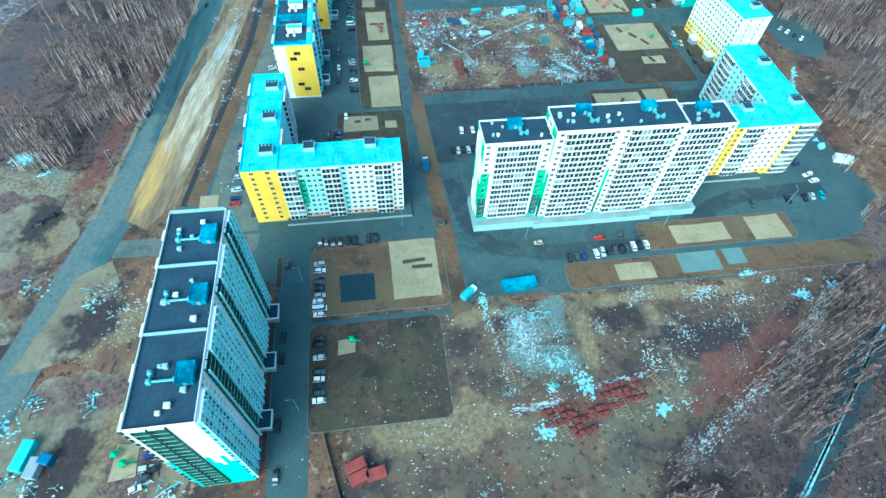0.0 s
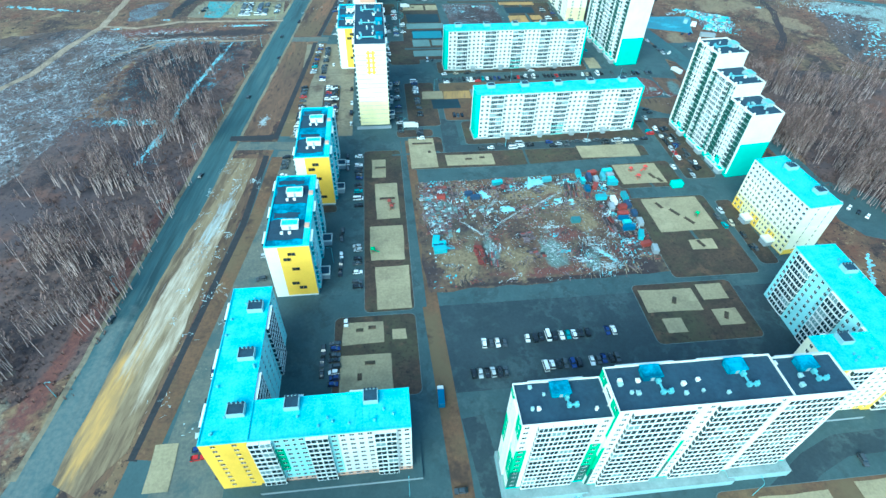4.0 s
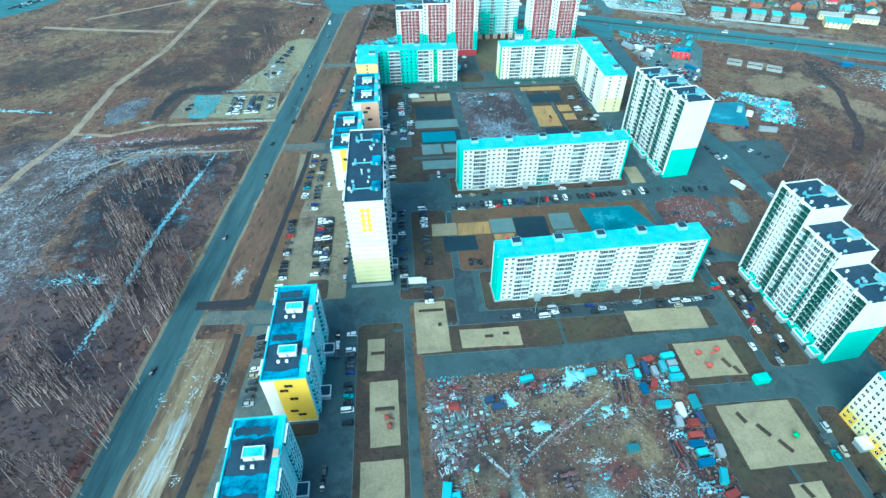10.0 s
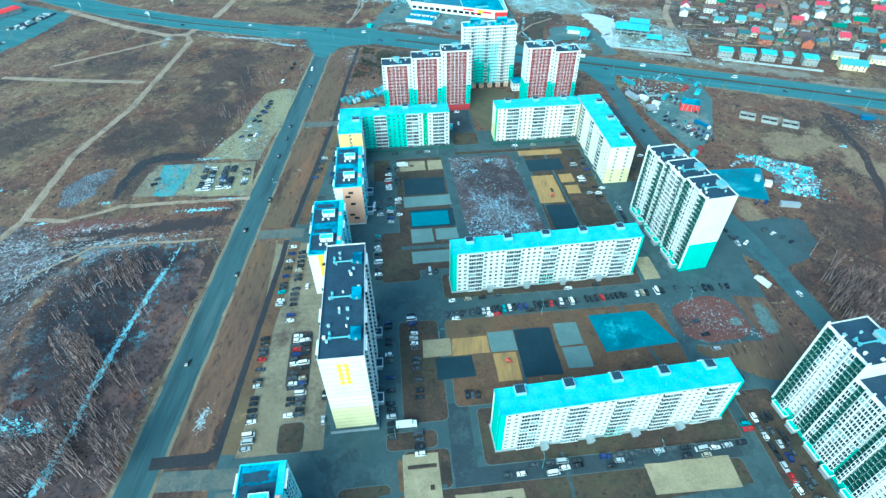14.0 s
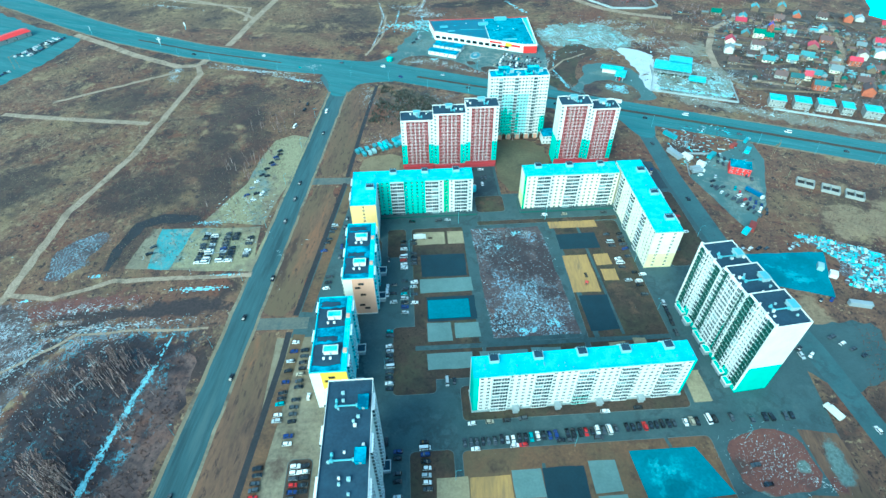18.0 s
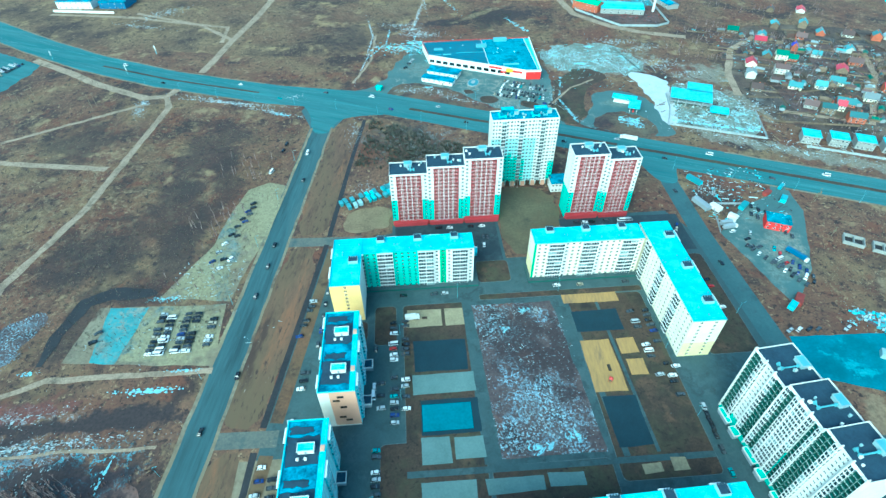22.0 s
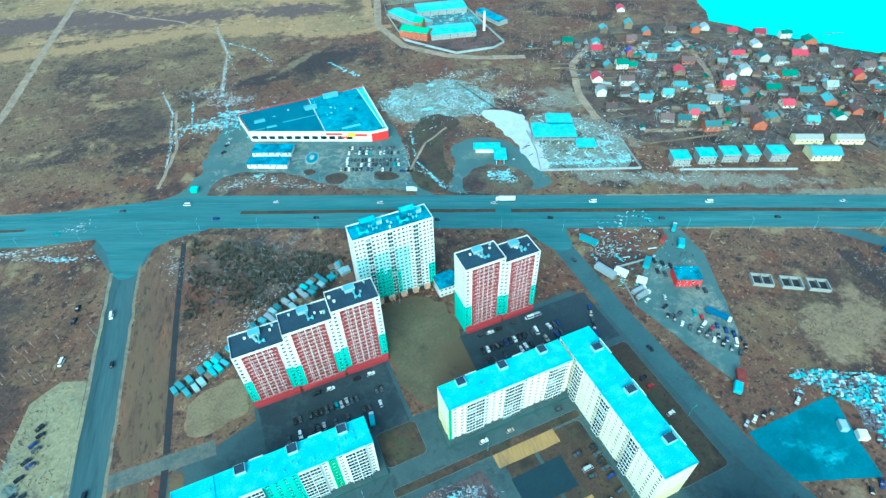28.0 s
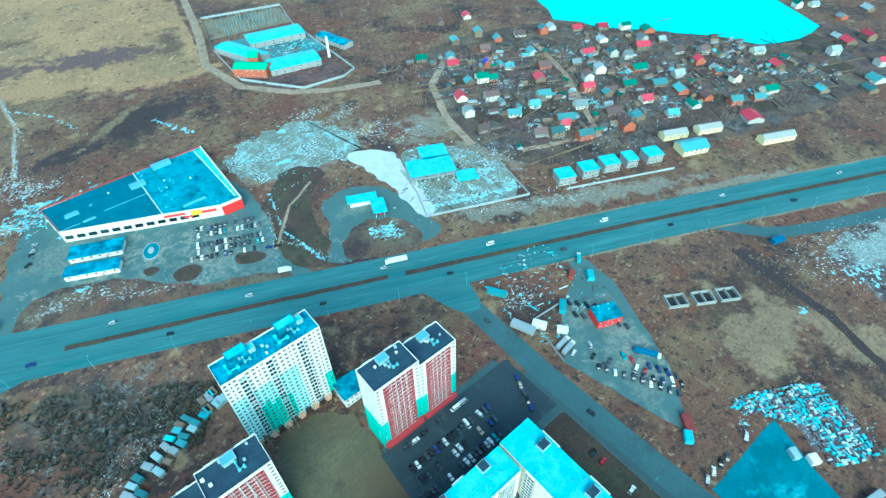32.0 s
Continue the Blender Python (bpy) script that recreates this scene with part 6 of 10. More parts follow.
stipple("clumps of bluish snow on the dump", M_snow, [(-54, -382, 4, 7, 8, 60, 1.0, 1), (-71, -396, 5, 4, 0, 44, 0.9, 1.2), (-30, -394, 4, 3, 30, 30, 0.8, 1.3), (25, -345, 4.5, 2, 0, 30, 0.8, 1.3), (42, -357, 4.5, 3, 0, 34, 0.8, 1.2), (-83, -347, 2, 5, 0, 30, 0.8, 1), (56, -354, 3, 3, 0, 24, 0.8, 1), (-62, -374, 6, 4, 0, 40, 0.7, 1.2), (32, -349, 3, 2, 0, 16, 0.7, 1)], 116, 0.14, "snow")
stipple("white specks of litter all over the dump", M_frost, [(-55, -376, 110, 44, 0, 420, 0.26, 1.6), (-110, -395, 40, 50, 0, 140, 0.26, 1.6), (20, -362, 40, 16, 20, 120, 0.28, 1.6)], 159, 0.14, "litter")
# western marsh and thickets
stipple("line of snow in the thicket", M_snow, [(-231, 22, 34, 1.8, 80, 90, 0.9, 2), (-236, -8, 36, 1.9, 82, 110, 0.9, 2), (-240, -34, 28, 2, 84, 100, 0.9, 2), (-242, -60, 30, 1.8, 88, 80, 0.8, 2), (-245, -90, 30, 2.6, 80, 110, 1.0, 1.8), (-274, -66, 8, 4, 0, 70, 1.1, 1.5), (-257, -68, 9, 3.5, 0, 60, 1.0, 1.5)], 121, 0.085, "snow")
stipple("grey ice crust on the marsh", M_crust, [(-318, -10, 60, 50, 58, 380, 0.5, 1.5), (-310, 40, 44, 30, 40, 200, 0.45, 1.5), (-330, -60, 70, 50, 58, 300, 0.55, 1.5), (-300, -60, 16, 30, 0, 140, 0.5, 2), (-262, 52, 14, 4, 0, 60, 0.6, 2), (-240, -120, 8, 30, 0, 60, 0.4, 2), (-306, 108, 12, 5, 40, 80, 0.6, 1.5), (-316, 122, 4, 16, 0, 80, 0.6, 1.3), (-303, 134, 12, 3, 0, 70, 0.6, 1.5), (-268, 52, 40, 1.2, 0, 50, 0.4, 3), (-292, 20, 50, 2, 62, 60, 0.4, 3)], 122, 0.08, "snow")
soils([M_rough, M_brush, M_marsh], M_darksoil, [(-278, 10, 40, 14, 80), (-255, 10, 50, 12, 82), (-275, 148, 8, 3, 20), (-276, 130, 26, 4, 80), (-258, 149, 40, 2.6, -8), (-225, 70, 30, 8, 0)], 123)  # dark scrub floor round the marsh
soils([M_rough, M_brush], M_redsoil, [(-270, -54, 14, 4, 0), (-290, 75, 40, 8, 10), (-236, -230, 60, 5, 80), (-230, -190, 60, 3, 82)], 124)  # rust-brown ground beside the marsh
stipple("patch of snow in the field", M_snow, [(-400, 130, 40, 3, -12, 60, 1.1, 2.5), (-221, 85, 18, 2.4, 0, 50, 0.9, 1.8), (-208, 96, 10, 1.4, 0, 20, 0.7, 2), (-288, 100, 5, 2, 0, 16, 0.8, 1.5), (-322, 82, 4, 1.5, 0, 10, 0.7, 2), (-230, 148, 12, 2.5, 0, 40, 0.7, 1.5)], 126, 0.12, "snow")
# old snow caught in ruts and between tussocks
soft_patch([M_marsh, M_rough], (0.58, 0.62, 0.64), (0.26, 0.29, 0.32), [(-350, -60, 66, 120, 8), (-330, 40, 50, 44, 30), (-285, 60, 56, 22, 0)], 0.05, 1.6, 11.0, 0.016, 0.13)
soft_patch([M_marsh, M_rough], (0.40, 0.44, 0.48), (0.16, 0.17, 0.20), [(-345, -50, 60, 110, 8), (-315, 40, 50, 42, 30)], 0.07, 2.4, 12.0, 0.018, 0.36, 0.7)
soft_patch([M_brush, M_rough], (0.14, 0.46, 0.56), (0.10, 0.24, 0.31), [(-262, -20, 30, 46, 0), (-236, 0, 20, 46, -6), (-262, 46, 60, 16, 4), (-272, -67, 20, 10, 0)], 0.06, 2.4, 13.0, 0.016, 0.10)
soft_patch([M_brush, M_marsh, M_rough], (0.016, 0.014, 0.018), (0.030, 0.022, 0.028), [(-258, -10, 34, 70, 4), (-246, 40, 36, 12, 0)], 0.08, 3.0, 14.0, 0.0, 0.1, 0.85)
soft_patch([M_marsh], (0.42, 0.55, 0.53), (0.17, 0.20, 0.17), [(372, 60, 44, 66, 0), (335, 105, 34, 18, -30)], 0.09, 3.2, 15.0, full=0.62)
soft_patch([M_rubble], (0.34, 0.52, 0.62), (0.15, 0.22, 0.29), [(-24, 56, 24, 24, 0), (-17, 118, 8, 8, 0), (-36, 80, 8, 30, 0)], 0.12, 4.0, 41.0, 0.030, 0.28)
soft_patch([M_rubble], (0.045, 0.035, 0.038), (0.025, 0.020, 0.024), [(-30, 100, 20, 26, 0), (-10, 90, 8, 30, 0)], 0.10, 4.0, 42.0, full=0.8)
# ruts and paler grass on the western and northern fields
soft_patch([M_westfield, M_midfield], (0.25, 0.185, 0.11), (0.16, 0.115, 0.07), [(-340, 250, 120, 150, 0), (-200, 600, 200, 120, 0), (-500, 300, 120, 160, 0)], 0.05, 2.0, 16.0, 0.022, 0.05, 0.8)
soft_patch([M_westfield, M_midfield, M_northrough], (0.042, 0.030, 0.032), (0.024, 0.018, 0.020), [(29, 578, 44, 30, 60), (-250, 300, 34, 70, -8), (-235, 190, 14, 60, -8), (-150, 540, 30, 50, 0)], 0.04, 3.0, 17.0, 0.0, 0.1, 0.7)
soft_patch([M_westfield], (0.050, 0.036, 0.032), (0.026, 0.020, 0.020), [(-276, 130, 14, 26, 0), (-258, 153, 34, 9, -6), (-245, 225, 26, 52, 14), (-222, 262, 16, 40, 14), (-290, 190, 40, 40, 0), (-400, 200, 60, 40, 0), (-360, 330, 30, 50, 0)], 0.05, 3.2, 18.0, full=0.7)

# puddles and wet ground in the south-west corner
soils([M_rough, M_gravel, M_brush], M_tealsoil, [(-260, -262, 10, 6, 0), (-272, -252, 8, 6, 0)], 127)  # meltwater pond edge in pale mud
stipple("bright ice of a melting pond", M_snow, [(-274, -251, 6, 4, 0, 60, 1.3, 1.2), (-262, -262, 4, 1.4, 30, 16, 0.7, 1.5), (-240, -375, 6, 6, 0, 30, 0.7, 1.5)], 128, 0.09, "snow")

# northern fields
soils([M_northrough, M_midfield], M_darksoil, [(36, 596, 50, 30, 20), (-25, 578, 40, 16, 10)], 141)  # dark scrub ground north of the carriageway
soils([M_northrough, M_midfield], M_tansoil, [(10, 602, 50, 7, 38)], 143)  # straw-coloured ground north of the carriageway
stipple("grey slush and litter beside the hall", M_frost, [(105, 462, 44, 30, 0, 170, 0.8, 1.6), (120, 440, 30, 20, 0, 90, 0.8, 1.6), (-64, 543, 30, 12, -10, 130, 1.0, 1.6), (-75, 560, 16, 10, 0, 60, 1.0, 1.6), (-60, 400, 40, 10, -24, 90, 0.6, 2), (-80, 402, 16, 6, 0, 60, 0.6, 2), (180, 440, 30, 20, 0, 120, 0.9, 1.6), (150, 500, 30, 12, 0, 80, 0.8, 2), (170, 480, 40, 10, 20, 80, 0.8, 2)], 144, 0.12, "snow")
stipple("white litter and snow scraps beside the carriageway", M_frost, [(-255, 396, 70, 4, -22, 100, 0.7, 2.5), (-205, 372, 34, 3, -22, 50, 0.7, 2.5), (240, 262, 120, 12, -28, 240, 0.42, 1.8), (180, 295, 50, 8, -28, 120, 0.42, 1.8), (-30, 378, 40, 4, -24, 60, 0.5, 2), (135, 225, 16, 14, 0, 90, 0.6, 1.6), (310, 110, 50, 24, -40, 260, 0.7, 1.6), (340, 115, 50, 18, -25, 160, 0.7, 1.6), (60, 350, 3, 50, 25, 70, 0.5, 1.6), (52, 380, 3, 40, -20, 60, 0.5, 1.6), (-130, 330, 8, 30, 0, 80, 0.5, 1.6), (-190, 400, 10, 8, 0, 30, 0.8, 1.5), (-330, 400, 8, 6, 0, 40, 1.0, 1.3), (230, 340, 20, 30, 20, 120, 0.7, 1.6), (200, 420, 26, 20, 0, 110, 0.7, 1.6)], 145, 0.13, "snow", clip=(-400, 60, 420, 420))
stipple("bluish snow beside the carriageway", M_snow, [(112, 322, 10, 6, -28, 40, 1.2, 1.6), (110, 330, 3, 9, 0, 24, 0.9, 1.3), (98, 448, 7, 3, 0, 36, 1.6, 1.5), (118, 490, 5, 3, 0, 26, 1.3, 1.5), (-62, 408, 5, 3, 0, 26, 0.9, 1.5), (-196, 366, 10, 3, -20, 20, 0.9, 2), (158, 98, 4, 4, 0, 10, 0.8, 1), (166, 104, 8, 4, -30, 24, 0.7, 1.6)], 146, 0.15, "snow")
soils([M_foreco, M_gravel], M_tealsoil, [(20, 372, 40, 10, -24), (-60, 450, 30, 20, 0), (110, 362, 20, 10, 0), (150, 160, 14, 40, -25), (160, 190, 20, 12, 0), (-210, 200, 12, 60, 10), (-230, 126, 30, 20, 0)], 147)  # pale worn pavement of forecourt and lots

soils([M_gravel, M_vergefl], M_tansoil, [(-262, -335, 20, 8, 78), (-222, -352, 14, 6, 60), (-252, -300, 24, 8, 70), (-214, -340, 12, 10, 0), (-205, -380, 8, 26, 0)], 149)  # rutted tan soil beside the main road
soils([M_gravel, M_vergefl], M_darksoil, [(-255, -290, 20, 10, 70), (-222, -398, 26, 10, 78), (-222, -340, 20, 10, 70)], 150)  # dark ruts beside the main road
stipple("white litter on the verge", M_frost, [(-212, -336, 10, 20, -20, 70, 0.4, 2), (-196, -352, 4, 26, 10, 60, 0.35, 2), (-222, -326, 8, 8, 0, 30, 0.4, 2)], 151, 0.14, "litter")

# stains, slush and puddles on the wet lots
soft_patch([M_wetlot], (0.10, 0.34, 0.38), (0.05, 0.24, 0.28), [(140, 75, 26, 14, 20), (24, -44, 16, 9, 0)], 0.07, 4.0, 21.0, 0.05, 0.06)
soft_patch([M_wetlot], (0.012, 0.10, 0.13), (0.02, 0.13, 0.16), [(150, 82, 14, 9, 0), (128, 70, 10, 7, 0), (20, -50, 8, 4, 0)], 0.08, 4.0, 22.0, full=0.8)
soft_patch([M_wetpark, M_gravel, M_foreco], (0.30, 0.30, 0.25), (0.16, 0.17, 0.14), [(-225, 126, 36, 18, 0), (-208, 200, 12, 60, -10), (150, 165, 20, 46, 28), (0, 390, 90, 50, -24)], 0.06, 4.0, 23.0, 0.05, 0.10, 0.8)
soft_patch([M_pave, M_asphdk, M_asphalt], (0.085, 0.115, 0.115), (0.055, 0.085, 0.088), [(-30, -100, 200, 420, 0)], 0.05, 3.0, 24.0, 0.045, 0.06, 0.55)
soft_patch([M_pave, M_asphdk, M_asphalt], (0.020, 0.032, 0.038), (0.028, 0.045, 0.052), [(-30, -100, 200, 420, 0)], 0.04, 3.0, 25.0, 0.04, 0.045, 0.6)
# pale trampled strips beside the carriageway, the lots and the site
soft_patch([M_ground], (0.26, 0.25, 0.20), (0.13, 0.115, 0.09), [(245, 258, 90, 10, -26), (185, 290, 40, 8, -26), (228, 345, 14, 34, 14), (215, 410, 30, 26, 0), (330, 200, 60, 6, -25), (112, 456, 66, 34, 0)], 0.08, 4.0, 61.0, full=0.75)
soft_patch([M_ground], (0.038, 0.028, 0.026), (0.024, 0.018, 0.018), [(190, 20, 40, 30, 0), (240, 130, 40, 30, 0), (230, 20, 8, 60, 0), (150, -40, 30, 40, 0)], 0.05, 4.0, 62.0, full=0.6)
soft_patch([M_ground], (0.30, 0.22, 0.13), (0.18, 0.13, 0.08), [(250, 90, 16, 60, 20), (215, 120, 30, 20, 0), (135, 40, 10, 20, 0)], 0.06, 4.0, 63.0, full=0.7)
# islands of the forecourt
for isl in ([(-16, 386), (-2, 386), (4, 376), (-6, 368), (-17, 374)], [(22, 376), (36, 368), (40, 358), (30, 356), (18, 364)], [(-30, 400), (-22, 400), (-18, 392), (-28, 390)]):
    sheet("kerb", smooth([(x * 1.0, y) for x, y in isl]), 0.16, M_kerb, "pale kerb of a forecourt island", category="kerb")
    cx, cy = sum(p[0] for p in isl) / len(isl), sum(p[1] for p in isl) / len(isl)
    sheet("lawn", smooth([(cx + (x - cx) * 0.9, cy + (y - cy) * 0.9) for x, y in isl]), 0.19, M_lawn, "bare brown forecourt island", category="lawn")

soils([M_midfield, M_northrough], M_north, [(-330, 775, 200, 26, -12), (-170, 750, 140, 24, -4), (-20, 718, 90, 24, -24), (60, 672, 80, 20, -24), (110, 656, 30, 14, 0)], 152)  # loose edge of the pale steppe
soils([M_north], M_brush, [(-120, 800, 160, 30, -10), (40, 760, 70, 30, -20), (-260, 860, 200, 40, -10)], 153)  # dark brush on the pale steppe

soils([M_pinefloor], M_sand, [(-116, 210, 24, 18, 0), (-128, 212, 8, 20, 0)], 154)  # loose sand round the lot
stipple("litter along the row of garages", M_frost, [(-118, 246, 12, 14, 0, 60, 0.5, 1.6), (-90, 262, 30, 10, 50, 130, 0.5, 1.6), (-62, 284, 30, 8, 50, 90, 0.5, 1.6)], 155, 0.11, "litter")

stipple("line of snow in a ditch beside the field", M_frost, [(-121, 556, 56, 1.4, 98, 90, 0.7, 3), (-122, 515, 40, 1.4, 85, 60, 0.7, 3), (-127, 465, 50, 1.2, 80, 60, 0.6, 3)], 156, 0.1, "snow")
stipple("snow scraps along a far path", M_frost, [(-56, 690, 90, 2.4, 92, 110, 0.9, 2), (-66, 600, 70, 3, 80, 110, 0.9, 2), (-90, 575, 30, 12, 0, 70, 0.8, 1.6)], 157, 0.17, "snow")

sheet("ditch", ragged(strip([(-284, 104), (-284, 124), (-278, 148), (-264, 155), (-244, 153), (-238, 152)], [3, 7, 10, 11, 7, 2]), 3, 0.9, 14), 0.13, M_ditch, "dark wet hollow round the car park", category="ditch")
stipple("streaks of ice on the rough ground", M_frost, [(-268, 58, 60, 4, 4, 170, 0.42, 3), (-300, 44, 50, 14, 35, 120, 0.36, 1.7), (-262, 30, 40, 8, 75, 130, 0.4, 2.5), (-290, 72, 40, 6, 10, 120, 0.4, 2.5), (-310, 20, 50, 8, 60, 160, 0.42, 3), (-320, -30, 60, 20, 58, 140, 0.36, 1.6), (-300, 0, 50, 12, 60, 100, 0.36, 1.6), (-320, 62, 30, 12, 20, 120, 0.42, 2)], 160, 0.16, "ice")
soils([M_rough, M_marsh], M_darksoil, [(-262, 68, 46, 5, 0), (-290, 58, 30, 5, 20), (-252, 44, 26, 5, 0), (-300, 30, 40, 6, 60)], 161)  # dark wet hollows on the rough ground
soft_patch([M_gravel], (0.30, 0.27, 0.155), (0.20, 0.18, 0.105), [(-216, 172, 20, 40, 10), (-196, 240, 26, 70, 12), (-186, 310, 14, 50, 14), (-218, 122, 34, 26, 0)], 0.16, 2.6, 60.0, full=0.85)  # trampled olive grit on the gravel lots

stipple("broken snow at the track crossing", M_frost, [(-328, 384, 6, 14, 20, 70, 0.7, 1.6), (-250, 394, 60, 2.6, -14, 110, 0.7, 2.6), (-387, 643, 40, 16, 40, 120, 0.9, 2), (-403, 603, 40, 6, -20, 70, 0.8, 2)], 163, 0.14, "snow")

soils([M_rough, M_brush], M_gravel, [(-275, -285, 40, 34, 0), (-285, -310, 50, 20, 0), (-225, -390, 50, 50, 0), (-268, -340, 20, 20, 0)], 164)  # trampled soil fading into brush
soils([M_gravel], M_brush, [(-268, -276, 24, 8, 20), (-252, -318, 14, 12, 0), (-215, -366, 30, 8, 0), (-200, -405, 10, 30, 0), (-292, -290, 16, 20, 0)], 165)  # brown brush creeping over trampled soil

# lake
LAKE = [(540, 600), (481, 493), (515, 426), (566, 352), (583, 303), (626, 275), (680, 281), (702, 307), (740, 380), (900, 560), (760, 720)]
sheet("lake", ragged(LAKE, 25, 7, 2), 0.2, M_ice, "frozen bright cyan lake", category="lake")

# snow patches
SNOWS = [(30, 420, 3, 2), (112, 328, 8, 4), (104, 332, 3, 5), (-24, 122, 3, 2), (-32, 40, 7, 3), (-14, 44, 6, 2.5), (-36, 110, 3, 2), (96, -268, 4, 9), (104, -246, 3, 8), (250, 110, 4, 2), (-70, 520, 14, 5), (-90, 508, 10, 4), (-60, 470, 4, 2), (300, -120, 20, 6)]
crumbs = Mesher()
rsn = random.Random(4)
for i, (x, y, rx, ry) in enumerate(SNOWS):
    base = 0.285 if -53 < x < 1 and 35 < y < 129 else 0.135
    for k in range(24):
        f = 0.38 if k < 2 else rsn.uniform(0.05, 0.22)
        crumbs.prism(blob(x + rsn.gauss(0, 0.45) * rx, y + rsn.gauss(0, 0.45) * ry, rx * f, ry * f * rsn.uniform(0.5, 1.0), i * 17 + k, 12, 0.28, rsn.uniform(0, 3)), base - 0.1, base + 0.0045 * k)
tagged(part("snow_remains", crumbs, M_snow), "crumbling patches of old bluish snow", "snow", "", "stuff")
crumbs = Mesher()
for pts, w, n in (([(92, -262), (104, -238), (118, -216)], 1.8, 90), ([(-70, 545), (-78, 480)], 2, 60), ([(64, 330), (58, 372), (70, 420)], 1.5, 110), ([(150, 325), (215, 300)], 3, 100), ([(-10, 600), (-28, 660), (-60, 700)], 2, 60), ([(-100, 560), (-104, 520), (-124, 480)], 1.2, 80), ([(60, 540), (40, 590)], 3, 50), ([(300, 110), (330, 60), (290, 0)], 14, 200)):
    for k in range(n):
        u = rsn.random() * (len(pts) - 1)
        i = min(int(u), len(pts) - 2)
        x = pts[i][0] + (pts[i + 1][0] - pts[i][0]) * (u - i) + rsn.gauss(0, w * 0.45)
        y = pts[i][1] + (pts[i + 1][1] - pts[i][1]) * (u - i) + rsn.gauss(0, w * 0.45)
        q = rsn.uniform(0.25, 1.0) * min(1.6, 0.5 + w * 0.35)
        crumbs.prism(blob(x, y, q, q * rsn.uniform(0.4, 0.9), k * 3 + i, 9, 0.28, rsn.uniform(0, 3)), 0.0, 0.13 + rsn.uniform(0, 0.06))
tagged(part("snow_remains", crumbs, M_snow), "broken lines of old bluish snow", "snow", "", "stuff")

# ---- cars ----
CAR_COLOURS = [("white", (0.80, 0.82, 0.82)), ("silver", (0.42, 0.46, 0.48)), ("black", (0.016, 0.018, 0.022)), ("dark grey", (0.06, 0.07, 0.08)), ("red", (0.42, 0.02, 0.02)), ("dark blue", (0.02, 0.04, 0.16)), ("teal", (0.04, 0.30, 0.32)), ("beige", (0.40, 0.36, 0.27))]
M_tyre = mat("tyre_rubber", (0.02, 0.02, 0.022), None, 0.9, 0, 2.0, 9.0)
M_cargl = mat("car_glass", (0.02, 0.03, 0.04), (0.012, 0.02, 0.026), 0.08, 0, 1.0, 5.0, spec=0.7)
M_carpaint = {nm: paint("car_paint_" + nm.replace(" ", "_"), c, 0.25, spec=0.6) for nm, c in CAR_COLOURS}


def car_body(m, kind):
    """Body as a profile swept across its width with tumblehome; length along x."""
    if kind == "van":
        prof = [(-2.6, 0.35), (2.6, 0.35), (2.62, 0.9), (2.2, 1.15), (1.6, 2.05), (-2.55, 2.15), (-2.62, 1.0)]
        half, up = 0.95, 1.2
    elif kind == "suv":
        prof = [(-2.25, 0.35), (2.25, 0.35), (2.28, 0.85), (1.95, 1.0), (1.0, 1.08), (0.35, 1.68), (-1.95, 1.70), (-2.25, 1.05)]
        half, up = 0.92, 1.1
    elif kind == "hatch":
        prof = [(-1.95, 0.3), (1.98, 0.3), (2.0, 0.7), (1.6, 0.86), (0.95, 0.92), (0.3, 1.48), (-1.35, 1.5), (-1.92, 0.95)]
        half, up = 0.86, 0.95
    else:
        prof = [(-2.2, 0.3), (2.2, 0.3), (2.22, 0.68), (1.8, 0.84), (0.95, 0.9), (0.25, 1.42), (-1.0, 1.44), (-1.65, 0.98), (-2.18, 0.9)]
        half, up = 0.88, 0.95
    mb = Mesher()
    n = len(prof)
    for s in (-1, 1):
        for x, z in prof:
            mb.v.append((x * (1 if z < up else 0.97), s * (half if z < up else half * 0.80), z))
    for i in range(n):
        j = (i + 1) % n
        mb.f.append((i, j, n + j, n + i))
        mb.m.append(0)
    mb.f.append(tuple(range(n - 1, -1, -1)))
    mb.f.append(tuple(range(n, 2 * n)))
    mb.m.extend([0, 0])
    return mb.mesh("car_body", [m]), prof, half, up


def car_glass(prof, half, up, kind):
    """Windscreen, rear window and side windows, in one skin 1.5 cm proud of the cabin."""
    top = max(z for _, z in prof)
    xs = [x for x, z in prof if z > up]
    f, r = max(xs), min(xs)
    fb = [x for x, z in prof if z <= up and x > f and z > 0.8]
    fb = min(fb) if fb else f + 0.6
    rb = [x for x, z in prof if z <= up and x < r and z > 0.8]
    rb = max(rb) if rb else r - 0.3
    lo, hi = up + 0.0, top - 0.10
    t, w0, w1 = 0.015, half * 0.97, half * 0.82
    mb = Mesher()
    a = [(fb - 0.02, -w0, lo), (fb - 0.02, w0, lo), (f + 0.06, w1, hi), (f + 0.06, -w1, hi), (rb + 0.02, -w0, lo), (rb + 0.02, w0, lo), (r - 0.04, w1, hi), (r - 0.04, -w1, hi)]
    mb.v = [(x + (t if i in (0, 1, 2, 3) else -t), y * 1.02, z) for i, (x, y, z) in enumerate(a)]
    mb.f = [(0, 1, 2, 3), (5, 4, 7, 6), (0, 3, 7, 4), (1, 5, 6, 2)]
    mb.m = [0] * 4
    return mb.mesh("car_glass", [M_cargl])


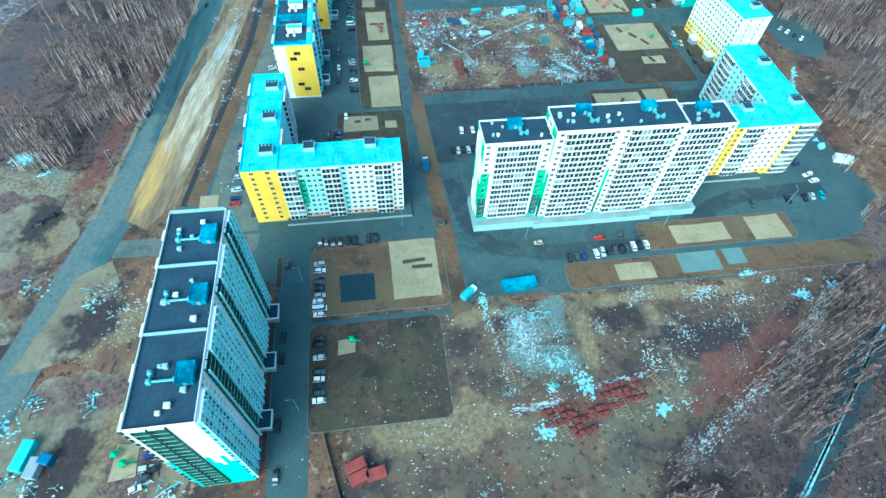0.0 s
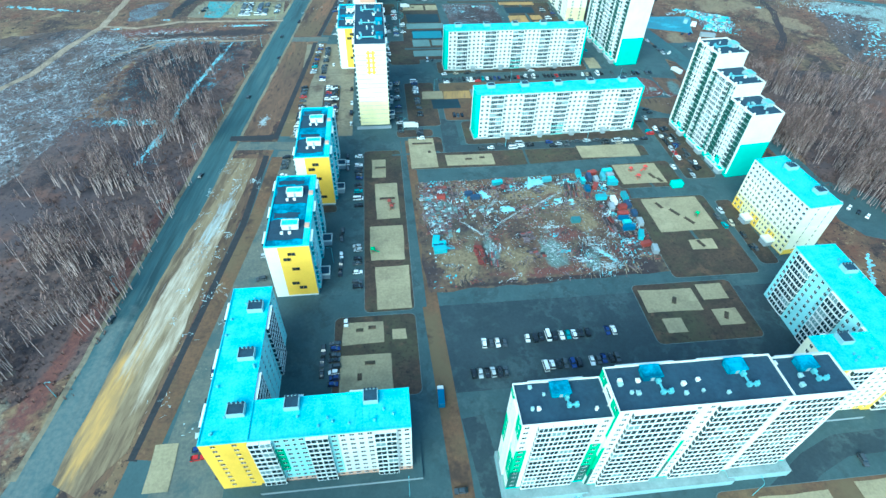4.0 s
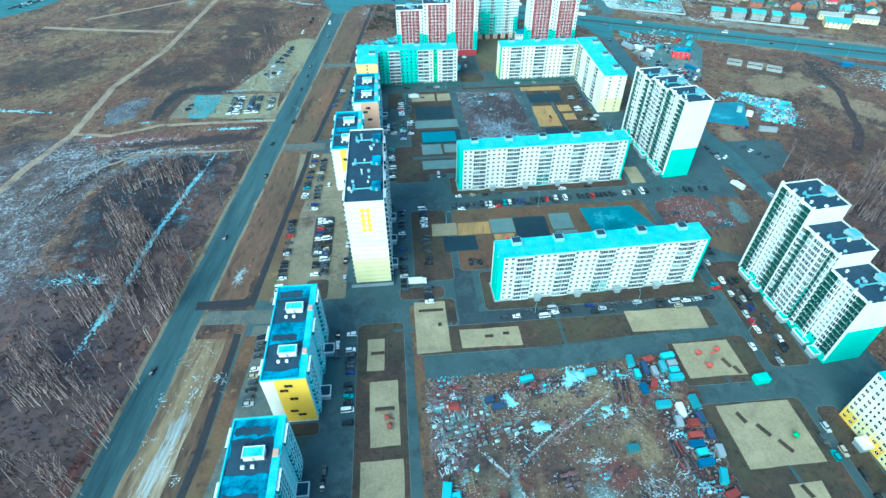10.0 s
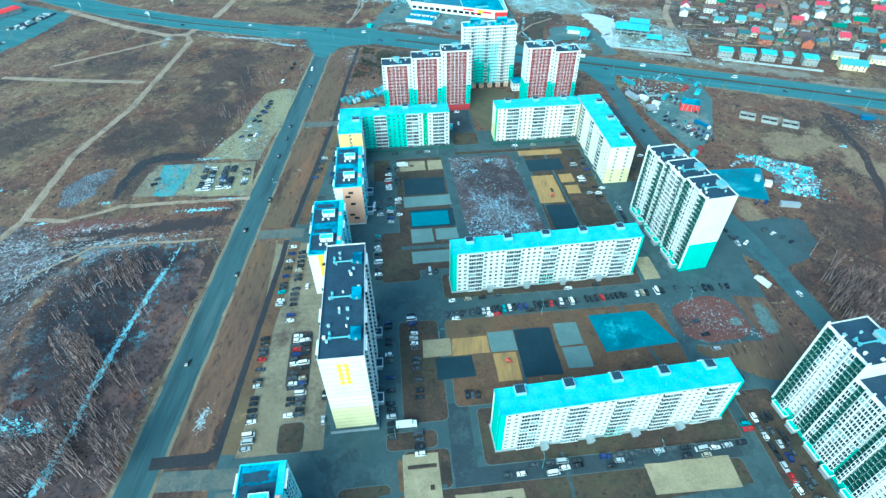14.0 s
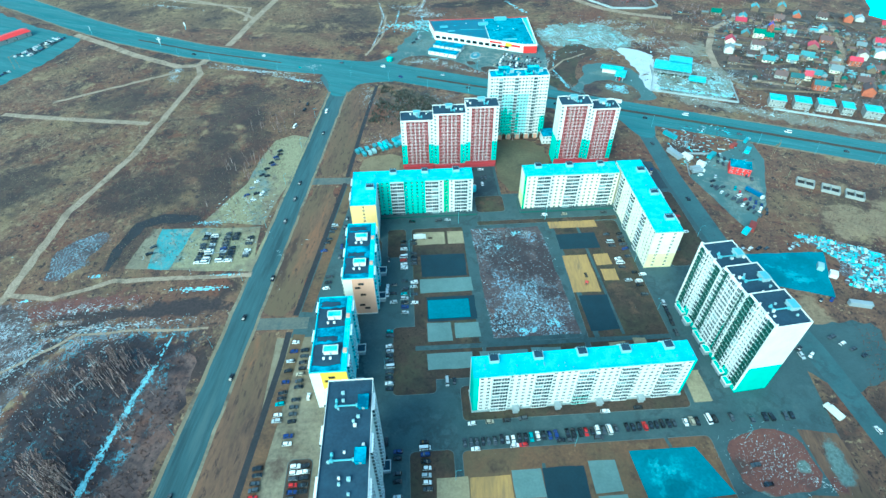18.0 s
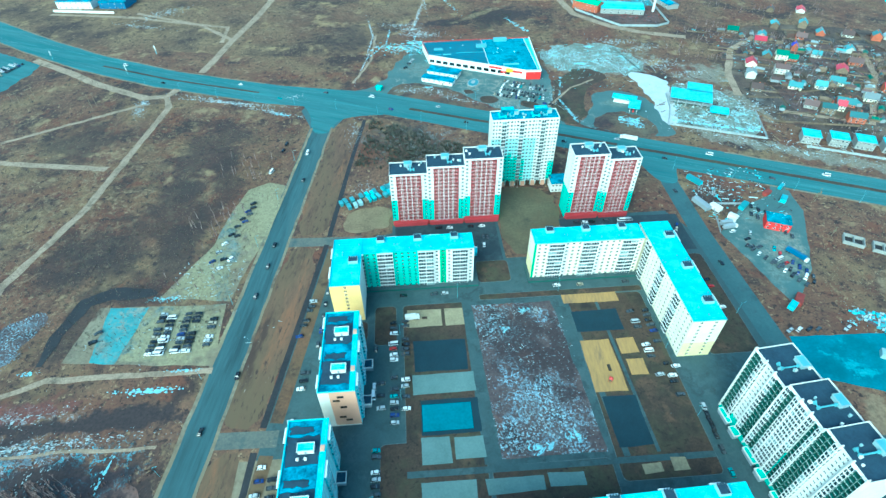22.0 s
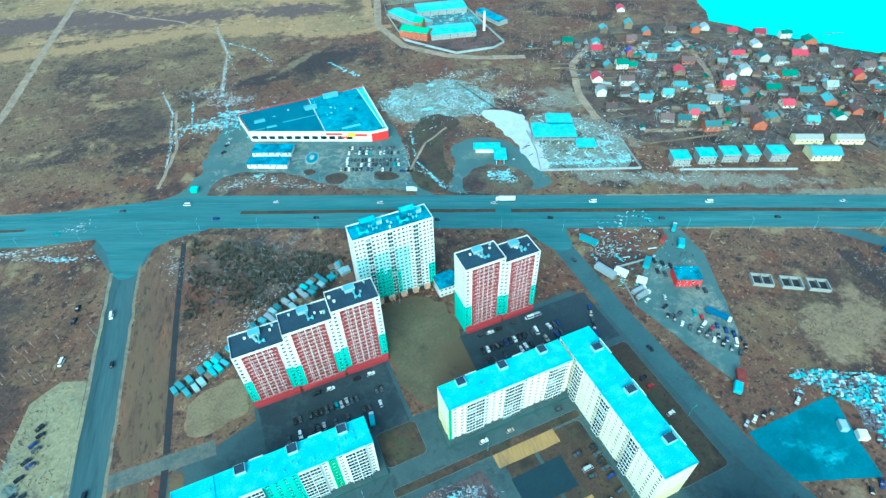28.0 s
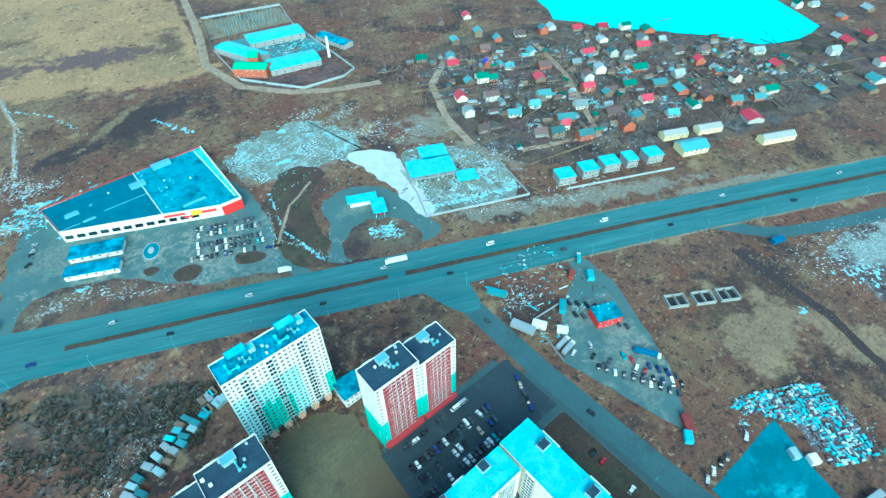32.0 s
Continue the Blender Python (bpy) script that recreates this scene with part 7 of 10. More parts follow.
def wheel_mesh():
    mb = Mesher()
    n = 10
    for y in (-0.11, 0.11):
        mb.v.extend((0.33 * math.cos(i * math.tau / n), y, 0.33 * math.sin(i * math.tau / n)) for i in range(n))
    for i in range(n):
        j = (i + 1) % n
        mb.f.append((i, j, n + j, n + i))
    mb.f += [tuple(range(n - 1, -1, -1)), tuple(range(n, 2 * n))]
    mb.m = [0] * (n + 2)
    return mb.mesh("wheel", [M_tyre])


WHEEL = wheel_mesh()
CARS = {}
for kind in ("sedan", "hatch", "suv", "van"):
    for nm, _ in CAR_COLOURS:
        if kind == "van" and nm not in ("white", "silver", "teal"):
            continue
        me, prof, half, up = car_body(M_carpaint[nm], kind)
        CARS[kind, nm] = (me, shared(("glass", kind), lambda: car_glass(prof, half, up, kind)), half, max(x for x, _ in prof))
rc = random.Random(11)
_first_car = {}
KIND_WORD = {"sedan": "saloon car", "hatch": "hatchback", "suv": "off-road car", "van": "delivery van"}


def car(x, y, deg, kind=None, nm=None, z=0.06, group="parked cars", where="parked on asphalt"):
    kind = kind or rc.choices(("sedan", "hatch", "suv", "van"), (5, 3, 3, 0.5))[0]
    nm = nm or rc.choices([c[0] for c in CAR_COLOURS], (4, 2.5, 7, 7, 0.6, 1.2, 0.6, 0.4))[0]
    if kind == "van" and nm not in ("white", "silver", "teal"):
        nm = "white"
    key = (kind, nm)
    m = pose(x, y, z, 0, 0, deg)
    if key in _first_car and not near(x, y):
        FAR_CARS.append((key, m))
        return None
    if key in _first_car:
        return copy_thing(_first_car[key], m)
    body, glass, half, lx = CARS[key]
    ob = new("van" if kind == "van" else "car", body)
    tagged(ob, f"{nm} {KIND_WORD[kind]} {where}", "van" if kind == "van" else "car", group)
    part("windows", glass, None, ob).name = "windscreen"
    for sx in (-0.62, 0.64):
        for sy in (-1, 1):
            part("wheel", WHEEL, None, ob).location = (sx * lx, sy * (half - 0.1), 0.33)
    _first_car[key] = ob
    ob.matrix_basis = m
    return ob


FAR_CARS = []


def near(x, y):
    """The stretch of the estate that the camera passes nearest keeps single cars."""
    return -185 < x < -95 and -420 < y < -60 or -95 < x < 90 and -340 < y < -226


def row(x0, y0, x1, y1, n, deg, fill=0.85, jig=0.25):
    """n places along a line, cars at the heading deg."""
    for i in range(n):
        f = (i + 0.5) / n
        if rc.random() < fill:
            car(x0 + (x1 - x0) * f + rc.uniform(-jig, jig), y0 + (y1 - y0) * f + rc.uniform(-jig, jig), deg + rc.choice((0, 180)) + rc.uniform(-3, 3))


for a in [
    (-143.5, -322, -143.5, -347, 9, 0), (-143.5, -354, -143.5, -379, 10, 0), (-145, -312.5, -120, -312.5, 9, 90, 0.7), (-156, -318, -156, -412, 12, 90, 0.6), (-179, -292, -179, -250, 16, 8, 0.6), (-170, -295, -170, -246, 6, 90, 0.4),
    (-138, -236, -130, -236, 3, 90), (-135.5, -266, -135.5, -242, 9, 0), (-140, -262, -140, -246, 3, 90, 0.7), (-127, -218, -127, -186, 11, 0, 0.6), (-134.5, -222, -134.5, -176, 8, 90, 0.75), (-127, -162, -127, -114, 16, 0, 0.7), (-133, -130, -133, -112, 3, 90), (-169, -226, -169, -190, 5, 12, 0.5), (-168, -150, -168, -112, 11, 5, 0.6),
    (-78, -251.5, -67, -251.5, 4, 90), (-60, -250.5, -10, -249, 18, 90, 0.75), (-84, -265, -69, -265, 6, 90, 1.0), (-56, -264, -24, -262.5, 12, 90, 0.8), (-46, -331, -10, -327, 13, 90, 0.95), (-60, -322, -8, -322, 6, 0, 0.5), (38, -311.5, 80, -309, 10, 85, 0.65), (76, -284, 80, -302, 5, 10, 0.7), (-97, -308, -90, -307, 1, 0, 1.0),
    (-52, -108.6, 38, -107.8, 15, 2, 0.7), (-40, -112.6, 34, -112.0, 9, 2, 0.45), (-72, -23.5, 60, -19, 46, 92, 0.8), (-70, -14, 44, -10, 14, 2, 0.4), (-101.5, -92, -101.5, -24, 20, 0, 0.75), (-107, -80, -107, -16, 7, 90, 0.5), (-164, -90, -164, -28, 20, 3, 0.75), (-147.5, -76, -147.5, -28, 17, 3, 0.8), (-143, -76, -143, -28, 17, 3, 0.8), (-132, -88, -132, -30, 9, 90, 0.6), (-160, -8, -157, 42, 16, 5, 0.65), (-146, 2, -145, 40, 5, 88, 0.4),
    (54, -104, 51, -84, 8, 0, 0.8), (61, -150, 58, -82, 15, 93, 0.75), (47, -112, 55, -150, 5, 93, 0.5), (60, -168, 63, -216, 8, 93, 0.6), (56, -166, 58, -215, 7, 93, 0.4), (64, -80, 58, -40, 9, 5, 0.6), (-70, -73, -60, -73, 4, 90, 0.8),
    (-106, 6, -106, 46, 12, 0, 0.7), (-97.5, 56, -97.5, 120, 18, 0, 0.65), (-104, 62, -104, 112, 7, 0, 0.35), (-108, 20, -108, 55, 4, 90, 0.5), (-147, 60, -142, 100, 9, 5, 0.5), (-139, 102, -136, 150, 5, 88, 0.5), (46, 118, 44, 60, 16, 5, 0.7), (53, 56, 51, 20, 10, 93, 0.6), (51, 120, 53, 84, 6, 93, 0.5), (-95, 138.5, -52, 138.5, 7, 0, 0.5), (-10, 139.5, 46, 139.5, 8, 0, 0.5), (-78, 10, -68, 10, 3, 90, 0.7),
    (-92, 171, -34, 171, 22, 90, 0.55), (-92, 187, -34, 187, 22, 90, 0.65), (-92, 198, -34, 198, 8, 0, 0.5), (20, 172, 66, 172, 18, 90, 0.8), (22, 186, 78, 186, 20, 90, 0.85), (20, 196, 66, 196, 9, 0, 0.6), (78, 92, 80, 158, 16, 5, 0.45), (90, 96, 92, 150, 10, 5, 0.35), (84, 165, 95, 190, 6, 60, 0.6),
    (4, 392, 44, 374, 15, 65, 0.9), (6, 398, 46, 380, 15, 65, 0.9), (10, 408, 50, 390, 15, 65, 0.9), (-2, 388, 36, 370, 14, 65, 0.75), (12, 415, 52, 397, 14, 65, 0.7), (-84, 452, -74, 478, 8, 20, 0.6), (-90, 420, -60, 412, 4, 0, 0.4), (40, 366, 60, 356, 4, -24, 0.6),
    (-228.8, 106, -228.8, 137, 11, 0, 0.85), (-223.4, 106, -223.4, 137, 11, 0, 0.85), (-214.8, 107, -214.8, 136, 10, 0, 0.85), (-209.4, 107, -209.4, 136, 10, 0, 0.85), (-199.4, 107, -199.4, 131, 8, 0, 0.75), (-215, 165, -196, 240, 9, 30, 0.6), (-205, 160, -188, 235, 6, 60, 0.4), (-262, 115, -260, 140, 4, 30, 0.5),
    (128, 170, 150, 126, 11, 40, 0.7), (138, 178, 158, 132, 11, 60, 0.7), (148, 197, 166, 168, 7, 70, 0.7), (133, 172, 150, 140, 8, 20, 0.6), (112, 20, 130, -2, 5, 40, 0.7), (130, 30, 150, 5, 6, 20, 0.5), (124, -168, 138, -192, 6, 40, 0.6), (-200, -402, -192, -392, 4, 15, 0.8), (-195, -398, -194, -384, 4, 5, 0.7), (-262, -296, -250, -286, 3, 20, 0.6),
]:
    row(*a)
# traffic on the carriageways and roads
for i, (t, lane) in enumerate([(-250, 9), (-200, -8), (-165, 10), (-120, 8), (-95, -9), (-60, 10), (-30, -8), (10, 9), (48, -10), (85, 9), (120, -8), (150, 10), (190, -9), (225, 9), (262, -8), (310, 10), (350, -9), (400, 9), (-320, -9), (-380, 8), (455, -8)]):
    car(t + lane * 0.41, hwy_y(t) + lane * 0.91, -24.5 + (180 if lane > 0 else 0), "van" if i % 8 == 3 else None, None, 0.08, "moving traffic", "on asphalt")
for x, y in ((-192, 60), (-176, 145), (-203, -40), (-178, 190), (-163, 300), (-215, -128), (-168, 262), (-190, 20), (-223, -226), (-173, 170), (-181, 90)):
    car(x + rc.choice((-3, 3)), y, 84 + rc.choice((0, 180)), None, None, 0.07)
for x, y in ((107, 150), (113, 60), (124, -30), (108, 225), (127, -100)):
    car(x, y, 96, None, None, 0.07)


def whole_car(kind, nm):
    """Body, windows and wheels of one car in one mesh."""
    body, glass, half, lx = CARS[kind, nm]
    mb = Mesher()

    def add(me, m, slot):
        k = len(mb.v)
        mb.v.extend(tuple(m @ v.co) for v in me.vertices)
        mb.f.extend(tuple(k + i for i in p.vertices) for p in me.polygons)
        mb.m.extend([slot] * len(me.polygons))

    add(body, Matrix(), 0)
    add(glass, Matrix(), 1)
    for sx in (-0.62, 0.64):
        for sy in (-1, 1):
            add(WHEEL, pose(sx * lx, sy * (half - 0.1), 0.33), 2)
    return mb.mesh("whole_car", [M_carpaint[nm], M_cargl, M_tyre])


SINGLE_CARS = [115]


def set_far_cars():
    """Cars of the estate stay single up to a count, those farther off are joined."""
    names = [nm for nm, _ in CAR_COLOURS]
    rest = Mesher()
    for (kind, nm), m in FAR_CARS:
        me = shared(("whole", kind, nm), lambda: whole_car(kind, nm))
        x, y = m.translation.x, m.translation.y
        if SINGLE_CARS[0] and -170 < x < 100 and y < 140:
            SINGLE_CARS[0] -= 1
            ob = new("van" if kind == "van" else "car", me)
            ob.matrix_basis = m
            tagged(ob, f"{nm} {KIND_WORD[kind]} parked among others", "van" if kind == "van" else "car", "parked cars")
            continue
        k = len(rest.v)
        rest.v.extend(tuple(m @ v.co) for v in me.vertices)
        rest.f.extend(tuple(k + i for i in p.vertices) for p in me.polygons)
        rest.m.extend((names.index(nm), len(names), len(names) + 1)[p.material_index] for p in me.polygons)
    tagged(part("distant_cars", rest, [M_carpaint[q] for q in names] + [M_cargl, M_tyre]), "distant parked cars of many colours", "cars", "", "stuff")


set_far_cars()

# ---- lorries and trailers ----
M_blue = paint("blue_sheet", (0.02, 0.11, 0.22), 0.5, 0.3)
M_cyanmetal = paint("cyan_sheet", (0.10, 0.40, 0.45), 0.5, 0.4)
M_rust = mat("rusty_red_steel", (0.30, 0.05, 0.04), (0.16, 0.035, 0.03), 0.7, 0.1, 0.3, 2.0, vary=0.25)
M_brick = mat("red_brick", (0.42, 0.12, 0.06), (0.30, 0.085, 0.05), 0.85, 0, 0.4, 4.0)
M_wood = mat("weathered_wood", (0.20, 0.15, 0.10), (0.12, 0.09, 0.065), 0.85, 0, 0.5, 5.0, vary=0.3)


def lorry(x, y, deg, m, length=9.0, label="box lorry with a pale trailer"):
    ob = thing("lorry", label, "lorry", x, y, 0.06, deg)
    b = Mesher()
    b.stack(-0.9, 0, [(length / 2 - 0.9, 1.2, 0.9), (length / 2 - 0.9, 1.2, 3.4), (length / 2 - 1.0, 1.1, 3.5)])
    part("trailer", b, m, ob)
    c = Mesher()
    c.stack(length / 2 - 0.9 + 0.1, 0, [(0.9, 1.15, 0.5), (0.95, 1.18, 1.6), (0.8, 1.1, 2.7)])
    part("cab", c, M_white, ob)
    for sx in (-0.42, -0.3, 0.36):
        for sy in (-1, 1):
            w = part("wheel", WHEEL, None, ob)
            w.matrix_basis = pose(sx * length, sy * 1.05, 0.5) @ Matrix.Scale(1.5, 4)
    return ob


for x, y, d, m, ln in ((-96.5, -274, 88, M_blue, 8), (98, 298, 155, M_white, 14), (157, 152, -60, M_blue, 14), (-88, -343, 40, M_cyanmetal, 7), (-87, 121, 5, M_white, 8), (-95, -85, 0, M_white, 9), (186, 222, 40, M_cyanmetal, 8), (128, 186, 5, M_grey, 10), (128, 182, 8, M_grey, 10), (40, 338, -24, M_white, 8), (108, -20, 110, M_white, 9), (-45, 172, 80, M_cyanmetal, 7)):
    lorry(x, y, d, m, ln)


# ---- containers, sheds and building waste ----
def container(x, y, deg, m, lx=6.0, ly=2.4, h=2.6, label="steel container with ribbed walls", name="container", z=0.02):
    ob = thing(name, label, name, x, y, z, deg, "containers and huts")
    b = Mesher()
    b.box(-lx / 2, -ly / 2, 0, lx / 2, ly / 2, h)
    part("body", b, m, ob)
    t = Mesher()
    t.stack(0, 0, [(lx / 2 + 0.08, ly / 2 + 0.08, h + 0.001), (lx / 2 + 0.08, ly / 2 + 0.08, h + 0.1), (lx / 2 - 0.2, ly / 2 - 0.2, h + 0.22)])
    part("lid", t, m, ob)
    d = Mesher()
    d.box(lx / 2 + 0.002, -ly / 2 + 0.15, 0.1, lx / 2 + 0.06, ly / 2 - 0.15, h - 0.15)
    part("door", d, m, ob)
    for i in range(5 if name == "container" else 0):
        r = Mesher()
        xx = -lx / 2 + (i + 0.5) * lx / 5
        r.box(xx - 0.08, -ly / 2 - 0.07, 0.15, xx + 0.08, -ly / 2 - 0.002, h - 0.1)
        part("rib", r, m, ob)
    return ob


M_tealmetal = paint("faded_teal_sheet", (0.09, 0.27, 0.30), 0.5, 0.45)
M_navy = paint("navy_steel", (0.03, 0.06, 0.12))
rb = random.Random(3)
for x, y, d, m in ((-132, -400, 20, M_rust), (-126, -403, 12, M_rust), (-131, -403.5, 20, M_rust), (-90, -191, 80, M_cyanmetal), (-88.5, -197, 5, M_cyanmetal), (-227, -389, 80, M_grey)):
    container(x, y, d, m, 6, 3.2)
SITE = [(-5, -142, 88, M_cyanmetal), (-4.5, -149, 86, M_cyanmetal), (-4, -156, 92, M_blue), (1, -154, 60, M_rust), (12, -141, 5, M_cyanmetal), (12.5, -145, 2, M_grey), (12, -148.5, 4, M_cyanmetal), (11.5, -152, 0, M_cyanmetal), (0, -146, 88, M_navy), (3.5, -148, 88, M_grey), (3, -142, 10, M_rust), (8, -146, 88, M_tealmetal),
        (1, -164, 0, M_cyanmetal), (7, -167, 85, M_white), (14, -164, 88, M_cyanmetal), (4, -172, 80, M_grey), (9.5, -173, 0, M_rust), (8, -178, 4, M_rust), (7, -181.5, 0, M_blue), (7.5, -185, 2, M_cyanmetal), (7, -189, 0, M_blue), (14, -178, 88, M_navy), (14.5, -185, 86, M_grey), (11, -194.5, 75, M_cyanmetal), (11, -201, 10, M_rust), (14, -205, 80, M_grey), (13, -171, 90, M_navy),
        (-18, -181, 3, M_tealmetal), (-69.2, -155.6, 8, M_navy), (-66, -158.6, 8, M_navy), (-89, -195, 4, M_blue), (-88, -193, 5, M_cyanmetal), (-52, -147, 10, M_cyanmetal), (-84, -157, 0, M_rust), (-24, -146, 10, M_tealmetal)]
for i, (x, y, d, m) in enumerate(SITE):
    container(x, y, d + rb.uniform(-4, 4), m, rb.uniform(3.8, 5.8), rb.uniform(2.2, 2.6), rb.uniform(2.0, 2.5), "site container among building waste" if i % 3 else "weathered site hut among building waste", "container" if i % 3 else "site_hut", z=0.112)
GARAGES = [(-134, 226), (-118, 234), (-102, 242.5), (-92, 250), (-75, 260), (-54, 271), (-38, 279), (-27, 281)]
for i in range(66):
    u = (i // 2 + 0.5) / 33 * (len(GARAGES) - 1)
    k = min(int(u), len(GARAGES) - 2)
    (xa, ya), (xb, yb) = GARAGES[k], GARAGES[k + 1]
    gx, gy = xa + (xb - xa) * (u - k), ya + (yb - ya) * (u - k)
    ang = math.degrees(math.atan2(yb - ya, xb - xa))
    off = (i % 2) * 6.2 - 3 + rb.uniform(-0.7, 0.7)
    if rb.random() < 0.08:
        continue
    container(gx - math.sin(radians(ang)) * off + rb.uniform(-1, 1), gy + math.cos(radians(ang)) * off, ang + 90 + rb.uniform(-10, 10), rb.choice((M_cyanmetal, M_tealmetal, M_tealmetal, M_grey, M_headwall, M_wood)), rb.uniform(4.2, 5.6), rb.uniform(2.3, 3.0), 2.3, "sheet-metal garage in a row behind the towers", "garage")
for i in range(9):
    container(30 + i * 5 + rb.uniform(-1, 1), 228 + rb.uniform(0, 12) - i * 0.6, rb.uniform(-40, 40), rb.choice((M_cyanmetal, M_white, M_wood)), 5.5, 2.6, 2.5, "garage or hut behind the towers", "garage")
for x, y, d, m, lx in ((148, 203, 40, M_cyanmetal, 9), (172, 216, 30, M_rust, 6), (180, 208, 50, M_cyanmetal, 7), (137, 116, 50, M_rust, 9), (131, 112, 40, M_cyanmetal, 6), (296, 147, -20, M_blue, 9), (165, 45, -15, M_grey, 12), (160, 76, 60, M_headwall, 5), (164, 69, 60, M_white, 4.5), (47, -156, 5, M_mint, 6), (101, -289, -20, M_white, 8), (127, 236, -60, M_cyanmetal, 12), (120, 208, -70, M_grey, 14), (-68, -341, 4, M_roofbl, 13), (-231, -385, 78, M_cyanmetal, 9), (-224, -387, 70, M_blue, 3), (128, 203, -60, M_white, 8), (135, 192, -50, M_white, 6)):
    container(x, y, d, m, lx, rb.uniform(3, 4.5), 2.8, "hut with a sheet roof", "hut")


def scraps(name, poly_fn, n, sizes, mats, seed, label, z=0.02, hmax=0.5):
    """Scattered waste, too many to count: slabs, bars and lumps in one mesh."""
    r = random.Random(seed)
    mb = Mesher()
    for _ in range(n):
        x, y = poly_fn(r)
        s = r.uniform(*sizes)
        long_ = r.random() < 0.45
        lx, ly = (s * r.uniform(2.0, 6.0), s * r.uniform(0.15, 0.35)) if long_ else (s * r.uniform(0.5, 1.6), s * r.uniform(0.4, 1.1))
        mb.obox(x, y, z - 0.05, lx, ly, z + r.uniform(0.08, hmax) * s ** 0.5, r.choice((0.3, 1.9, 0.0)) + r.gauss(0, 0.5), r.randrange(len(mats)))
    tagged(part(name, mb, mats), label, "rubble", "", "stuff")


def inbox(x0, y0, x1, y1):
    return lambda r: (r.uniform(x0, x1), r.uniform(y0, y1))


def clusters(x0, y0, x1, y1, k, sig, seed):
    """Heaps: k centres in a box, each with its own spread."""
    q = random.Random(seed)
    cs = [(q.uniform(x0, x1), q.uniform(y0, y1), q.uniform(0.3, 1.0) * sig, q.uniform(0.3, 1.0) * sig) for _ in range(k)]

    def f(r):
        c = r.choice(cs)
        return (min(max(r.gauss(c[0], c[2]), x0), x1), min(max(r.gauss(c[1], c[3]), y0), y1))
    return f


def around(cx, cy, sx, sy):
    return lambda r: (r.gauss(cx, sx), r.gauss(cy, sy))


M_scrapw = mat("pale_scrap", (0.50, 0.62, 0.64), (0.30, 0.40, 0.43), 0.8, 0, 0.6, 4.0, island=0.3)
M_scrapc = mat("cyan_scrap", (0.16, 0.55, 0.62), (0.09, 0.38, 0.44), 0.7, 0, 0.6, 4.0, island=0.3)
M_scrapd = mat("dark_scrap", (0.06, 0.05, 0.055), (0.03, 0.028, 0.03), 0.9, 0, 0.6, 4.0, island=0.3)
M_scrapr = mat("rusty_scrap", (0.24, 0.06, 0.05), (0.13, 0.04, 0.04), 0.8, 0, 0.6, 4.0, island=0.3)
M_scrapb = mat("timber_scrap", (0.26, 0.20, 0.13), (0.16, 0.12, 0.09), 0.9, 0, 0.6, 4.0, island=0.3)
M_scrapm = mat("mauve_scrap", (0.17, 0.13, 0.14), (0.09, 0.07, 0.08), 0.9, 0, 0.6, 4.0, island=0.4)
MIX = [M_scrapw, M_scrapm, M_scrapc, M_scrapd, M_scrapr, M_scrapb, M_scrapd, M_scrapm, M_scrapm, M_scrapb]
def heaps(x0, y0, x1, y1, k, n, seed, label, palettes, size=(0.16, 0.6), z=0.1, sig=(0.8, 4.0), spots=None):
    """Heaps of waste, each sorted: one kind of stuff, one way of lying."""
    r = random.Random(seed)
    mats = []
    for p in palettes:
        mats += [q for q in p if q not in mats]
    mb = Mesher()
    for j in range(k):
        cx, cy = (r.uniform(x0, x1), r.uniform(y0, y1)) if not spots else spots[j % len(spots)]
        if spots:
            cx, cy = cx + r.gauss(0, 5), cy + r.gauss(0, 5)
        sx, sy, way = r.uniform(*sig), r.uniform(*sig) * 0.7, r.choice((0.1, 0.7, 1.5, 1.6, 2.4)) + r.gauss(0, 0.2)
        pal, thin, s0 = r.choice(palettes), r.random() < 0.4, r.uniform(*size)
        c, s = math.cos(way), math.sin(way)
        for _ in range(int(n * r.uniform(0.3, 1.6))):
            u, v = r.gauss(0, sx), r.gauss(0, sy)
            x, y = cx + c * u - s * v, cy + s * u + c * v
            if not (x0 < x < x1 and y0 < y < y1):
                continue
            q = s0 * r.uniform(0.5, 1.6)
            lx, ly = (q * r.uniform(2.0, 5.0), q * 0.4) if thin else (q * r.uniform(0.7, 1.7), q * r.uniform(0.5, 1.2))
            mb.obox(x, y, z - 0.08, lx, ly, z + r.uniform(0.08, 0.5) * q + 0.25 * max(0, 1 - abs(u / sx) * 0.7 - abs(v / sy) * 0.7), way + r.gauss(0, 0.35), mats.index(r.choice(pal)))
    tagged(part("building_waste", mb, mats), label, "rubble", "", "stuff")


PALES = [[M_scrapw, M_scrapm], [M_scrapm, M_scrapd], [M_scrapd, M_scrapb], [M_scrapr, M_scrapd], [M_scrapm, M_scrapm, M_scrapc], [M_scrapb, M_scrapm], [M_scrapd, M_scrapd, M_scrapw], [M_scrapr, M_scrapm, M_scrapb]]
heaps(-95, -220, 16, -142, 110, 44, 201, "heaps of sorted building waste", PALES, z=0.11)
heaps(-95, -220, 16, -142, 130, 60, 202, "dense heaps of crates, sheets and timber", PALES, z=0.11, spots=[(-88, -150), (-84, -152), (-78, -158), (-88, -164), (-86, -172), (-74, -150), (-62, -148), (-50, -148), (-88, -182), (-84, -178), (-40, -148), (-15, -148), (2, -150), (4, -172), (8, -186), (10, -200), (2, -180), (-8, -150)])


